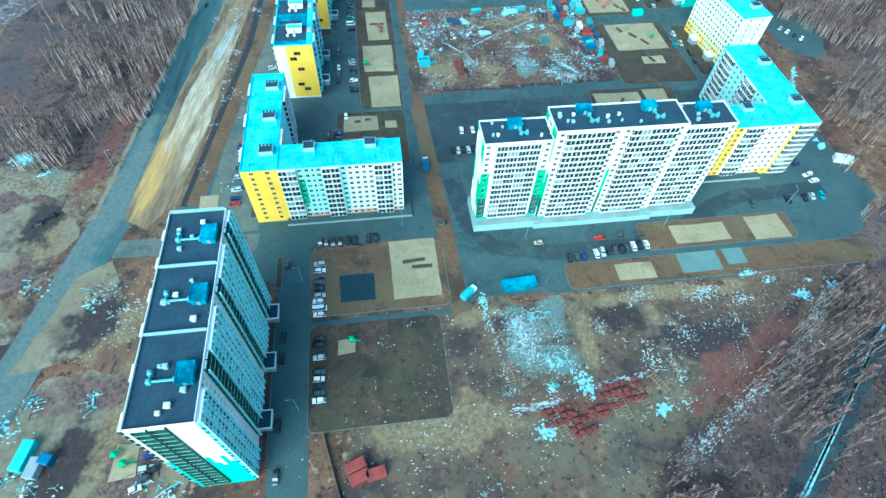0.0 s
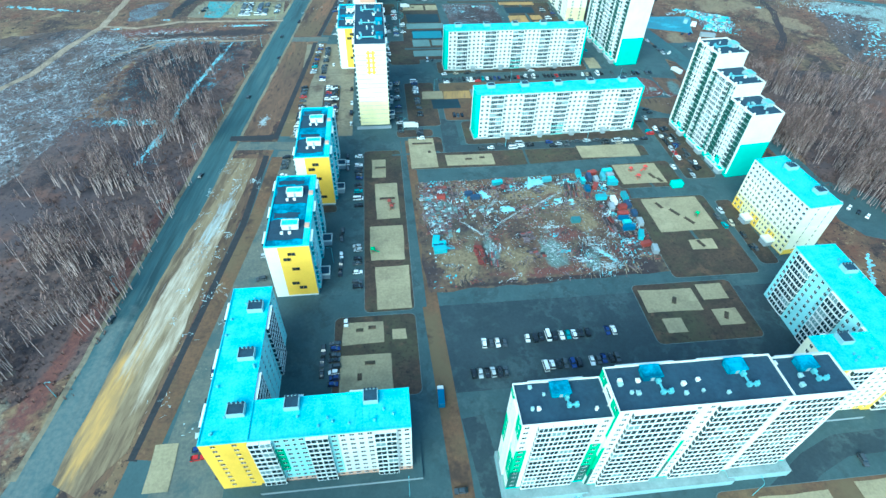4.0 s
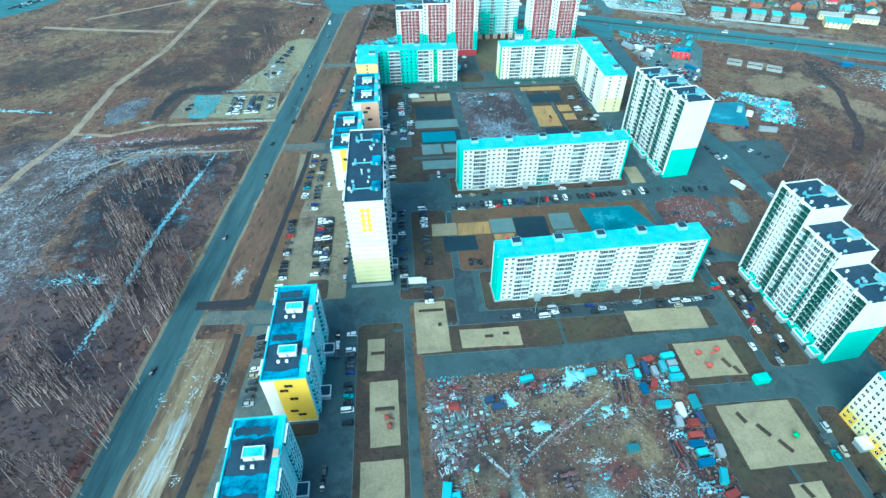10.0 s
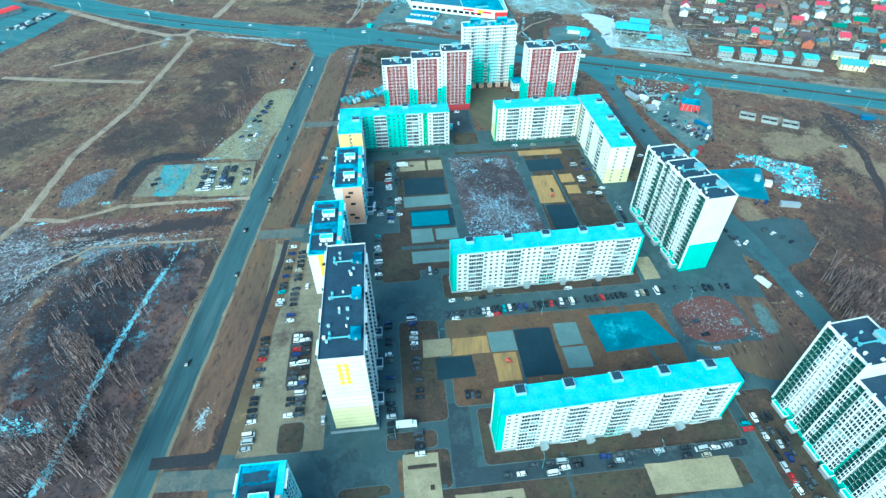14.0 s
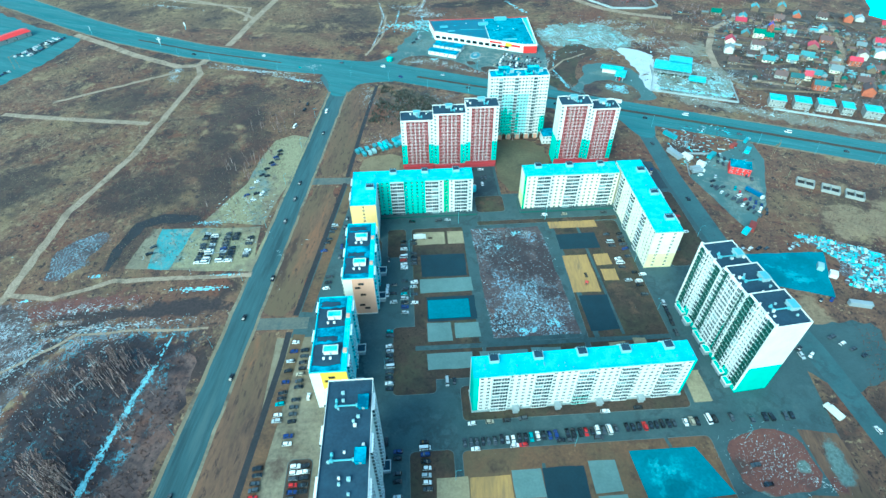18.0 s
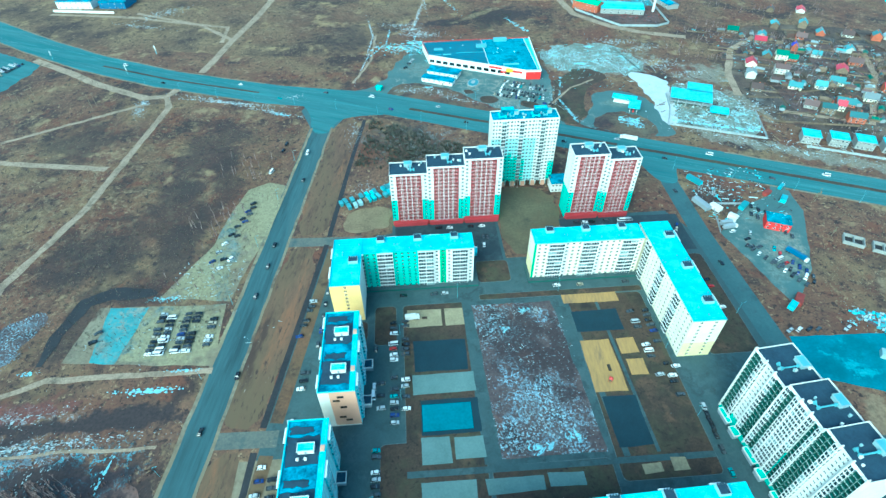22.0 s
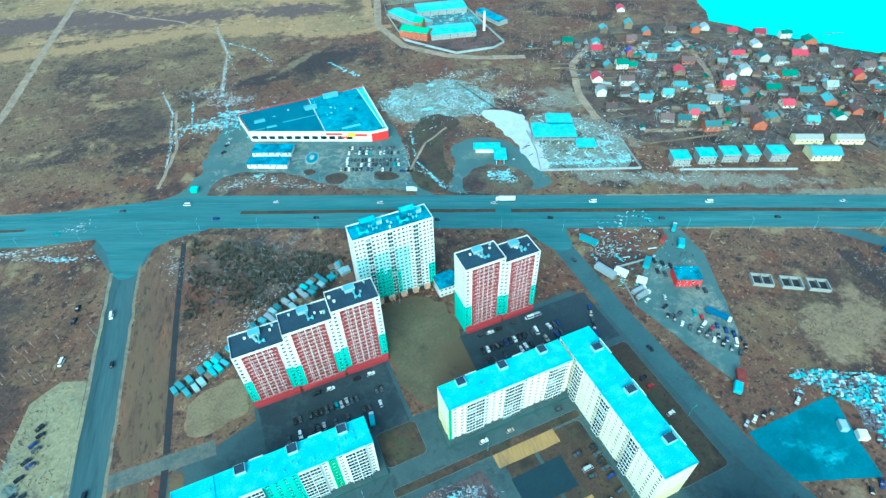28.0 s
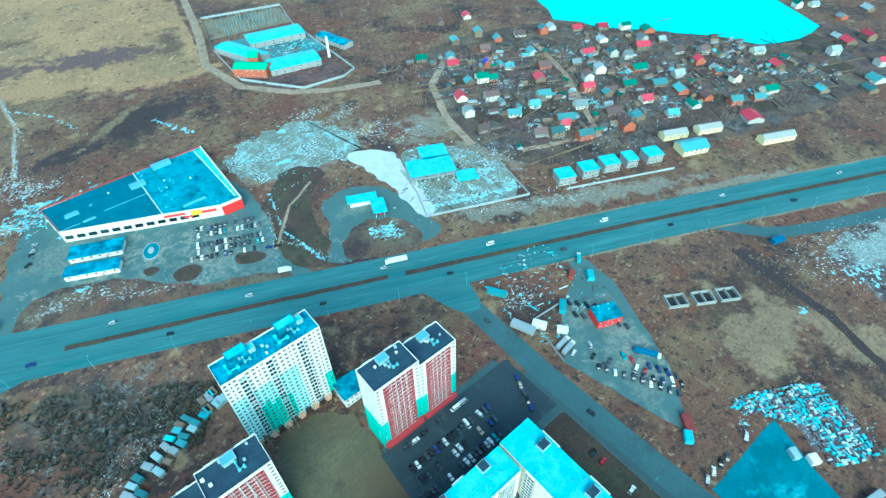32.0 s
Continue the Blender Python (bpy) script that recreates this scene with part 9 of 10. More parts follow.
def shed(x, y, deg, lx, ly, h, wallm, roofm, label, name="shed", over=0.4, pitch=0.0, windows=0):
    """A small building: walls, roof (gabled if pitch), door and windows."""
    ob = thing(name, label, name, x, y, 0, deg)
    w = Mesher()
    if pitch:
        k = [(-lx / 2, -ly / 2), (lx / 2, -ly / 2), (lx / 2, ly / 2), (-lx / 2, ly / 2)]
        w.v = [(a, b, 0.0) for a, b in k] + [(a, b, h) for a, b in k] + [(-lx / 2, 0, h + pitch), (lx / 2, 0, h + pitch)]
        w.f = [(0, 1, 5, 4), (1, 2, 6, 9, 5), (2, 3, 7, 6), (3, 0, 4, 8, 7)]
        w.m = [0] * 4
    else:
        w.box(-lx / 2, -ly / 2, -0.1, lx / 2, ly / 2, h)
    part("wall", w, wallm, ob)
    r = Mesher()
    if pitch:
        s = pitch / (ly / 2)
        e, t = over, 0.16
        X = lx / 2 + e
        Y, zl, zt = ly / 2 + e, h - s * e, h + pitch
        r.v = [(-X, -Y, zl + 0.02), (X, -Y, zl + 0.02), (X, 0, zt + 0.02), (-X, 0, zt + 0.02), (X, Y, zl + 0.02), (-X, Y, zl + 0.02)]
        r.v += [(a, b, c + t) for a, b, c in r.v]
        r.f = [(0, 3, 2, 1), (2, 3, 5, 4), (6, 7, 8, 9), (8, 10, 11, 9), (0, 1, 7, 6), (1, 2, 8, 7), (2, 4, 10, 8), (4, 5, 11, 10), (5, 3, 9, 11), (3, 0, 6, 9)]
        r.m = [0] * 10
    else:
        r.tray(-lx / 2 - over, -ly / 2 - over, lx / 2 + over, ly / 2 + over, h + 0.004, h + 0.45, 0.3, 0.15, 0, 0)
    part("roof", r, roofm, ob)
    if name != "outhouse":
        d = Mesher()
        d.box(-0.5 + lx * 0.2, -ly / 2 - 0.07, 0, 0.5 + lx * 0.2, -ly / 2 - 0.002, 2.05)
        part("door", d, M_wood, ob)
    for j in range(windows):
        me = shared(("w", 1.5, 1.5), lambda: window_mesh(1.5, 1.5, "window"))
        q = part("window", me, None, ob)
        q.location = (-lx / 2 + (j + 0.5) * lx / windows, -ly / 2 - 0.12, 1.0 if h < 4 else h - 2.2)
        if h > 4.5:
            q = part("window", me, None, ob)
            q.location = (-lx / 2 + (j + 0.5) * lx / windows, -ly / 2 - 0.12, 1.0)
    return ob


M_palewall = paint("pale_grey_wall", (0.30, 0.31, 0.29))
# market rows, filling station and fountain on the forecourt
shed(-45, 436, -25, 32, 12, 4, M_white, M_roofbl, "long market hall with a blue roof and white fascia", "market_hall", 0.6, 0, 6)
shed(-52, 419, -26, 32, 9, 4, M_white, M_roofbl, "low market hall with a teal roof", "market_hall", 0.6, 0, 6)
shed(-110, 408, -25, 5, 4, 3, M_mint, M_mint, "small green kiosk with a flat roof", "kiosk")


def fountain():
    ob = thing("fountain", "round stone fountain basin with a pale rim", "fountain", -18, 414, 0.06, -20)
    for r, m, nm, z in ((1.0, M_concrete, "rim", 0.5), (0.9, M_wetlot, "basin", 0.52), (0.35, M_concrete, "pedestal", 1.2)):
        q = Mesher()
        q.prism([(5.5 * r * math.cos(i * math.tau / 24), 8.5 * r * math.sin(i * math.tau / 24)) for i in range(24)], 0, z)
        part(nm, q, m, ob)


fountain()


def filling_station():
    ob = thing("filling_station", "filling station with a flat cyan canopy", "filling station", 112, 355, 0.05, -25)
    for x, y, lx, ly, h in ((0, 8, 22, 9, 4.2), (10, -5, 10, 16, 5.2)):
        q = Mesher()
        q.tray(x - lx / 2, y - ly / 2, x + lx / 2, y + ly / 2, h, h + 0.9, 0.3, 0.25, 0, 0)
        part("canopy", q, M_roofcy, ob)
    q = Mesher()
    q.box(-9, 5, 0, 9, 11, 4.2)
    part("shop", q, M_white, ob)
    for x, y in ((7, -11), (13, -11), (7, -1), (13, -1)):
        q = Mesher()
        q.tube((x, y, 0), (x, y, 5.2), 0.2, 0.2, 8)
        part("column", q, M_white, ob)
    for x, y in ((10, -9), (10, -4)):
        q = Mesher()
        q.stack(x, y, [(0.6, 0.4, 0), (0.6, 0.4, 1.7), (0.5, 0.3, 1.85)])
        part("pump", q, M_signred, ob)


filling_station()


def concrete_frame(x, y, deg, lx, ly, floors, label, nx=4, ny=3):
    """Unfinished house: slabs on columns."""
    ob = thing("concrete_frame", label, "unfinished building", x, y, 0, deg)
    for k in range(1, floors + 1):
        s = Mesher()
        s.box(-lx / 2, -ly / 2, k * 3.2 - 0.3, lx / 2, ly / 2, k * 3.2)
        part("slab", s, M_roofcy if k == floors else M_concrete, ob)
    me = Mesher()
    me.box(-0.25, -0.25, 0, 0.25, 0.25, 2.896)
    col = me.mesh("column", [M_concrete])
    for k in range(floors):
        for i in range(nx):
            for j in range(ny):
                part("column", col, None, ob).location = (-lx / 2 + 0.6 + i * (lx - 1.2) / (nx - 1), -ly / 2 + 0.6 + j * (ly - 1.2) / (ny - 1), k * 3.2)


concrete_frame(176, 358, -25, 36, 22, 2, "unfinished concrete frame with icy slabs", 6, 4)
concrete_frame(190, 372, -25, 22, 18, 2, "unfinished concrete frame with icy slabs", 4, 3)
concrete_frame(192, 334, -25, 16, 14, 1, "low unfinished concrete frame", 3, 3)
for x, y in ((201, 162), (215, 153), (228, 145)):
    ob = thing("foundation", "roofless concrete foundation walls", "foundation", x, y, 0, -32, "foundations")
    q = Mesher()
    q.tray(-6, -4.5, 6, 4.5, -0.2, 2.4, 0.5, 2.2, 0, 1)
    part("wall", q, [M_palewall, M_ditch], ob)
    q = Mesher()
    q.box(-0.25, -4.0, 0.3, 0.25, 4.0, 2.2)
    part("cross_wall", q, M_palewall, ob)
# red workshop, annex
shed(160, 182, -25, 15, 11, 6, M_signred, M_wetroof, "red workshop with a blue roof", "workshop", 0.2, 0, 4)
shed(24, 238, 0, 13, 12, 7, M_white, M_roofbl, "two-storey white annex with a teal roof", "annex", 0.2, 0, 5)

# townhouses in a row
for x, y in ((244, 283), (264, 277), (282, 271), (298, 264), (316, 256)):
    shed(x, y, -25, 13 if x != 298 else 9, 12, 7, M_palewall, M_roofcy, "two-storey pale townhouse with a cyan roof", "townhouse", 0.4, 0, 4)
shed(350, 242, -25, 22, 14, 5.5, M_paleyellow, M_tealmetal, "cream shop with a teal hipped roof", "shop", 0.8, 3.0, 5)
for x, y, ln in ((357, 262, 22), (386, 248, 22), (414, 204, 30)):
    shed(x, y, -26, ln, 9, 4.5, M_paleyellow, M_palewall, "cream terraced shell under construction", "terrace", 0.0, 2.6, 6)


# walls and fences
def fence(pts, h=2.0, m=M_concrete, label="pale concrete panel fence"):
    ob = thing("fence", label, "fence", pts[0][0], pts[0][1], 0)
    for (a, b), (c, d) in zip(pts, pts[1:]):
        L = math.hypot(c - a, d - b)
        k = max(1, int(L / 9))
        ang = math.atan2(d - b, c - a)
        for i in range(k):
            f = (i + 0.5) / k
            q = Mesher()
            q.box(-L / k / 2 + 0.1, -0.08, 0, L / k / 2 - 0.1, 0.08, h)
            p = part("panel", q, m, ob)
            p.matrix_basis = pose(a + (c - a) * f - pts[0][0], b + (d - b) * f - pts[0][1], 0, 0, 0, math.degrees(ang))


fence([(142, 318), (212, 288), (226, 336)])
fence([(237, 274), (318, 236)])
fence([(168, 790), (262, 765), (244, 700), (232, 548), (214, 540), (172, 545), (152, 575), (134, 604), (142, 690), (168, 790)], 2.6)
fence([(225, 335), (232, 315), (300, 300)], 1.8, M_wood, "grey board fence on bare soil")
fence([(-142, -389), (-134, -420)], 1.8, M_wood, "grey board fence on bare soil")
fence([(120, 178), (128, 208), (150, 206)], 1.8, M_grey, "grey sheet fence round the lot")
fence([(140, 318), (152, 345), (160, 375)], 1.8, M_concrete)

# factory compound
shed(161, 657, -72, 62, 20, 6, M_palewall, M_roofcy, "long works hall with a bright cyan roof", "works_hall", 0.4, 1.5, 6)
shed(208, 673, -12, 62, 30, 6, M_palewall, M_roofcy, "long works hall with a bright cyan roof", "works_hall", 0.4, 1.5, 6)
shed(190, 598, -13, 52, 28, 6, M_palewall, M_roofcy, "long works hall with a bright cyan roof", "works_hall", 0.4, 1.5, 6)
shed(252, 618, -80, 46, 14, 5, M_palewall, M_roofbl, "long blue-roofed store of the works", "works_hall", 0.4, 1.5, 4)
shed(150, 608, -45, 34, 16, 9, M_brick, M_green, "red-brick works office with green roof", "works_office", 0.3, 3.0, 6)
shed(160, 622, -45, 10, 10, 12, M_brick, M_green, "red-brick stair tower with green roof", "works_office", 0.3, 4.0, 2)
M_wetyard = fleck_mat("wet_concrete_yard", (0.10, 0.25, 0.26), (0.06, 0.15, 0.16), (0.34, 0.52, 0.54), 0.5, 0.05, 0.5, 0.56, 0.4, 0.04, None, [((0.09, 0.10, 0.09), 0.04, 0.53, 0.64)], None, 0.1)
sheet("works_yard", [(146, 706), (244, 690), (238, 610), (150, 618)], 0.07, M_wetyard, "wet teal concrete works yard", category="yard")
sheet("works_yard", [(146, 612), (236, 604), (222, 544), (156, 556), (134, 600)], 0.074, M_brush, "bare brown ground inside the works wall", category="yard")
scraps("yard_clutter", around(205, 640, 22, 16), 260, (0.4, 1.6), [M_scrapw, M_scrapc, M_scrapd, M_scrapr], 51, "stacked goods in the works yard", 0.08, 0.9)
scraps("yard_clutter", around(200, 575, 20, 10), 160, (0.4, 1.4), [M_scrapm, M_scrapd, M_scrapr], 52, "dark scrap behind the works wall", 0.08, 0.8)
row(226, 665, 240, 620, 9, 10, 0.8)
row(236, 560, 246, 590, 6, 20, 0.8)
sheet("works_yard", [(166, 780), (258, 760), (248, 706), (152, 722)], 0.07, M_gravel, "gravel yard of the switch station", category="yard")
q = Mesher()
q.tube((228, 590, 0), (228, 590, 22), 1.6, 1.2, 10)
tagged(part("chimney", q, M_white), "white works chimney beside the halls", "chimney")
rs = random.Random(9)
for i in range(40):
    q = Mesher()
    q.run([(0, 0, 0), (0, 0, 7), (3, 0, 7), (3, 0, 0)], 0.2)
    ob = part("gantry", q, M_metal)
    ob.matrix_basis = pose(172 + (i % 8) * 10, 716 + (i // 8) * 11, 0, 0, 0, rs.choice((-14, 76)))
    tagged(ob, "steel gantry of the switch station", "gantry", "switch gantries")

# ---- village ----
M_tinred = paint("red_tin_roof", (0.40, 0.035, 0.065), 0.6, 0.35)
M_tingreen = paint("green_tin_roof", (0.015, 0.13, 0.085), 0.6, 0.4)
M_tincyan = paint("cyan_tin_roof", (0.085, 0.23, 0.245), 0.6, 0.55)
M_tinbrown = paint("brown_tin_roof", (0.11, 0.07, 0.065), 0.6, 0.4)
M_tingrey = paint("grey_tin_roof", (0.22, 0.27, 0.28), 0.6, 0.5)
M_tinblue = paint("blue_tin_roof", (0.02, 0.03, 0.45), 0.5)
ROOFS = {"r": (M_tinred, "red"), "g": (M_tingreen, "green"), "c": (M_tincyan, "cyan"), "b": (M_tinbrown, "brown"), "w": (M_tingrey, "grey"), "u": (M_tinblue, "blue")}
rv = random.Random(21)
M_lime = paint("limewashed_wall", (0.46, 0.45, 0.40), 0.8, 0.3)
M_brickwall = M_brick


def cottage(x, y, key, s=1.0, deg=None):
    if inside(x, y, LAKE):
        return None
    m, word = ROOFS[key]
    wall, ww = rv.choice(((M_lime, "whitewashed"), (M_cream, "cream"), (M_wood, "timber"), (M_brickwall, "brick"), (M_lime, "whitewashed"), (M_wood, "timber")))
    lx, ly, h = rv.uniform(9, 12) * s, rv.uniform(7.5, 9.5) * s, rv.choice((3.0, 3.4, 5.6))
    ob = shed(x, y, -28 + rv.choice((0, 90)) + rv.uniform(-5, 5) if deg is None else deg, lx, ly, h, wall, m, f"{ww} village house with a {word} tin roof", "village_house", 0.5, rv.uniform(2.6, 3.8), 3)
    c = Mesher()
    c.box(1.2, 0.8, h + 0.8, 1.9, 1.5, h + 4.4)
    part("chimney", c, M_brickwall, ob)
    return ob


def outhouse(x, y):
    if inside(x, y, LAKE):
        return
    m = rv.choice((M_tincyan, M_tinbrown, M_tingrey, M_tinbrown, M_wood, M_wood, M_tingreen))
    shed(x, y, -28 + rv.choice((0, 90)) + rv.uniform(-12, 12), rv.uniform(4, 9), rv.uniform(3, 5), rv.uniform(2.2, 2.8), rv.choice((M_wood, M_grey, M_wood)), m, "small outhouse with a tin roof", "outhouse", 0.3, rv.uniform(0.8, 1.6))


# market and depot in the north-west
shed(-556, 490, 57, 66, 17, 5, M_palewall, M_signred, "long market hall with a red roof", "market_hall", 0.6, 1.2, 6)
shed(-600, 470, 57, 50, 16, 5, M_palewall, M_roofcy, "long market hall with a cyan roof", "market_hall", 0.6, 1.2, 6)
shed(-505, 690, -6, 46, 34, 9, M_white, M_roofbl, "white depot with a blue roof", "depot", 0.5, 0, 6)
shed(-456, 684, -6, 34, 30, 8, M_blue, M_roofbl, "blue sheet-metal depot hall", "depot", 0.5, 0, 4)
fence([(-530, 664), (-449, 650)], 3.0, M_white, "white wall before the depot")
FAR_CARS.clear()
for i in range(3):
    row(-518 + i * 7, 448 + i * 1, -500 + i * 6, 502, 16, 150, 0.85)
row(-516, 384, -503, 412, 9, 150, 0.9)
row(-526, 380, -513, 408, 9, 150, 0.9)
for a in [(-208, 160, -196, 235, 10, 20, 0.6), (-196, 240, -184, 320, 8, 70, 0.5),
          (140, 150, 156, 128, 6, 50, 0.7), (152, 205, 174, 176, 7, 70, 0.6), (126, 186, 134, 160, 5, 20, 0.6), (50, 118, 48, 62, 12, 5, 0.5), (-92, 179, -34, 179, 20, 90, 0.5), (22, 179, 74, 179, 16, 90, 0.5), (64, -210, 60, -172, 8, 93, 0.5), (66, -150, 62, -90, 10, 93, 0.5), (-68, -26.5, 30, -23.8, 22, 2, 0.3),
          (66, -20, 96, -20, 9, 90, 0.6), (-90, -100, -90, -88, 4, 0, 0.7), (-92, 60, -91, 124, 20, 0, 0.6), (-108, 66, -107, 104, 8, 90, 0.5), (-89, -20, -88, -76, 18, 0, 0.7), (39, 60, 37, 122, 16, 5, 0.55), (-58, -112, 50, -108.5, 18, 2, 0.5), (68, -146, 66, -96, 12, 93, 0.6), (88, 60, 90, 10, 12, 60, 0.5), (74, 100, 76, 150, 12, 20, 0.5), (106, 60, 112, 10, 8, 96, 0.5), (118, 96, 160, 94, 8, 30, 0.5), (140, 50, 160, 50, 6, 40, 0.5), (-150, 108, -144, 140, 9, 5, 0.6), (-153, -20, -151, 40, 16, 3, 0.6)]:
    row(*a)
set_far_cars()


def power_pole(x, y, deg):
    ob = thing("power_pole", "twin timber power pole with a crossbar on steppe", "power pole", x, y, 0, deg, "power poles")
    for sx in (-2.4, 2.4):
        q = Mesher()
        q.tube((sx, 0, -0.2), (sx * 0.9, 0, 14), 0.22, 0.15, 8)
        part("post", q, M_scrapb, ob)
        q = Mesher()
        q.tube((sx * 0.9, 0, 12.7), (sx * 0.9, 0, 13.6), 0.14, 0.1, 6)
        part("insulator", q, M_metal, ob)
    q = Mesher()
    q.box(-4.2, -0.14, 12.4, 4.2, 0.14, 12.7)
    part("crossbar", q, M_scrapb, ob)


def billboard(x, y, deg):
    ob = thing("billboard", "white billboard on a steel post beside the carriageway", "billboard", x, y, 0, deg, "billboards")
    q = Mesher()
    q.tube((0, 0, -0.2), (0, 0, 5), 0.3, 0.25, 8)
    part("post", q, M_metal, ob)
    q = Mesher()
    q.box(-3.2, -0.25, 5.0, 3.2, 0.25, 8.2)
    part("board", q, M_white, ob)
    q = Mesher()
    q.box(-3.4, -0.3, 4.8, 3.4, 0.3, 4.998)
    part("ledge", q, M_grey, ob)


for x, y in ((-443, 403), (-434, 413), (-372, 396), (-500, 420)):
    power_pole(x, y, 50)
for x, y in ((-462, 512), (-354, 516), (-367, 466)):
    billboard(x, y, -60)

for hx, hy, hs in ((270, 428, 1.2), (369, 360, 1), (433, 410, 1.3), (473, 458, 1), (497, 441, 1.2), (408, 572, 1.2), (311, 487, 1.3), (483, 379, 1.3), (494, 320, 0.9), (431, 233, 1.5), (655, 241, 1.3), (622, 198, 1.1), (680, 231, 1.2), (301, 330, 0.6)):
    cottage(hx, hy, "r", hs)
for hx, hy, hs in ((309, 441, 1.1), (318, 436, 0.9), (440, 353, 1.3), (415, 278, 1.1), (490, 246, 1.2), (294, 517, 1.1), (528, 402, 1.3), (515, 423, 1), (718, 322, 1)):
    cottage(hx, hy, "g", hs)
for hx, hy, hs in ((286, 375, 1.2), (310, 373, 1), (313, 340, 1.4), (288, 328, 1), (302, 310, 1.1), (362, 299, 0.9), (427, 322, 1.2), (390, 450, 1), (348, 442, 0.9), (388, 499, 1.1), (347, 524, 1), (582, 189, 1.4), (557, 185, 1.1), (296, 445, 1), (440, 479, 1), (445, 256, 1.1), (468, 246, 0.9), (491, 297, 0.9), (525, 214, 1), (387, 282, 1), (375, 342, 0.8), (381, 523, 1)):
    cottage(hx, hy, "c", hs)
for hx, hy, hs in ((408, 376, 1.1), (456, 319, 1), (493, 300, 1.1), (562, 293, 1.1), (256, 402, 1), (615, 240, 1.1), (455, 480, 1), (405, 403, 0.9), (736, 310, 1), (657, 253, 1), (515, 376, 0.8), (454, 376, 0.9), (719, 272, 1), (767, 262, 1.1)):
    cottage(hx, hy, "w", hs)
for hx, hy, hs in ((351, 318, 1.2), (341, 297, 1.3), (279, 338, 1.1), (247, 374, 0.9), (291, 409, 1.1), (387, 374, 1), (382, 343, 0.9), (436, 278, 1), (486, 277, 0.9), (372, 577, 1), (503, 348, 0.9), (415, 491, 1)):
    cottage(hx, hy, "b", hs)
for hx, hy, hs in ((334, 460, 0.7),):
    cottage(hx, hy, "u", hs)
for i in range(270):
    u, v = rv.random(), rv.random()
    hx, hy = 250 + 330 * u + 30 * v, 330 + 190 * v - 120 * u
    if noise.noise(Vector((hx * 0.02, hy * 0.02, 4.0))) > -0.15:
        outhouse(hx, hy)
for i in range(26):
    u = rv.random()
    hx, hy = 240 + 320 * u, 340 + rv.uniform(0, 190) - 110 * u
    fence([(hx, hy), (hx + rv.uniform(14, 26), hy - rv.uniform(7, 12))], 1.3, M_wood if i % 2 else M_tinbrown, "plain board fence between gardens")
scraps("garden_clutter", lambda r: (lambda u, v: (250 + 330 * u, 320 + 210 * v - 120 * u))(r.random(), r.random()), 4200, (0.2, 1.1), MIX, 31, "garden clutter and woodpiles", 0.02, 0.8)

# garden plots, board fences and lanes of the village
VILLAGE = [(236, 372), (246, 306), (420, 222), (640, 178), (712, 280), (556, 352), (474, 492), (322, 538), (266, 466)]


VILLAGE = [(236, 372), (246, 306), (420, 222), (640, 178), (712, 280), (556, 352), (474, 492), (322, 538), (266, 466)]
M_plot = fleck_mat("dug_garden_soil", (0.110, 0.088, 0.076), (0.046, 0.038, 0.037), (0.34, 0.42, 0.44), 0.50, 0.07, 0.6, 0.58, 0.8, 0.05, None, [((0.030, 0.026, 0.026), 0.09, 0.52, 0.62), ((0.15, 0.16, 0.15), 0.12, 0.55, 0.66)])
boards = Mesher()
ca, sa = math.cos(radians(-28)), math.sin(radians(-28))
for i in range(-4, 17):
    for j in range(-9, 14):
        u, v = i * 30 + (j % 2) * 6, j * 23
        px, py = 300 + ca * u - sa * v, 400 + sa * u + ca * v
        if not inside(px, py, VILLAGE):
            continue
        w, d = 13.6 + rv.uniform(-5, 1.5), 10 + rv.uniform(-4, 1.2)
        tw = radians(-28 + rv.uniform(-9, 9) + (26 if noise.noise(Vector((px * 0.01, py * 0.01, 2.0))) > 0.1 else 0))
        ca2, sa2 = math.cos(tw), math.sin(tw)
        ring = [(px + ca2 * a - sa2 * b, py + sa2 * a + ca2 * b) for a, b in ((-w, -d), (w, -d), (w, d), (-w, d))]
        m, lab = rv.choice(((M_plot, "grey dug garden plot"), (M_garden, "bare brown garden plot"), (M_lawn, "dry garden lawn"), (M_brush, "brown overgrown plot"), (M_plot, "grey dug garden plot"), (M_dump, "littered yard")))
        sheet("garden_plot", ragged(ring, 3, 0.4, i + j), 0.062, m, lab, category="garden")
        for a, b in zip(ring, ring[1:] + ring[:1]):
            if rv.random() < 0.55:
                boards.obox((a[0] + b[0]) / 2, (a[1] + b[1]) / 2, 0, math.hypot(b[0] - a[0], b[1] - a[1]) * rv.uniform(0.5, 1.0), 0.12, rv.uniform(0.9, 1.5), math.atan2(b[1] - a[1], b[0] - a[0]), rv.randrange(3))
tagged(part("garden_fences", boards, [M_wood, M_tinbrown, M_wood]), "board and sheet fences between gardens", "fence", "", "stuff")
heaps(240, 170, 700, 530, 260, 12, 231, "woodpiles, frames and scrap in the gardens", [[M_scrapw, M_scrapm], [M_scrapd, M_scrapb], [M_scrapc, M_scrapw], [M_scrapm]], (0.3, 0.8), 0.06, (0.8, 3.5), [(290, 350), (320, 420), (360, 340), (400, 300), (430, 360), (350, 470), (470, 330), (420, 430), (300, 480), (520, 280), (560, 240), (480, 250)])
for hx, hy, key in ((330, 380, "c"), (352, 405, "r"), (376, 420, "b"), (405, 340, "g"), (448, 390, "c"), (470, 420, "w"), (340, 345, "w"), (392, 312, "r"), (520, 330, "b"), (545, 265, "r"), (320, 500, "c"), (360, 490, "b"), (430, 300, "c"), (500, 390, "w")):
    cottage(hx, hy, key, 1.1)

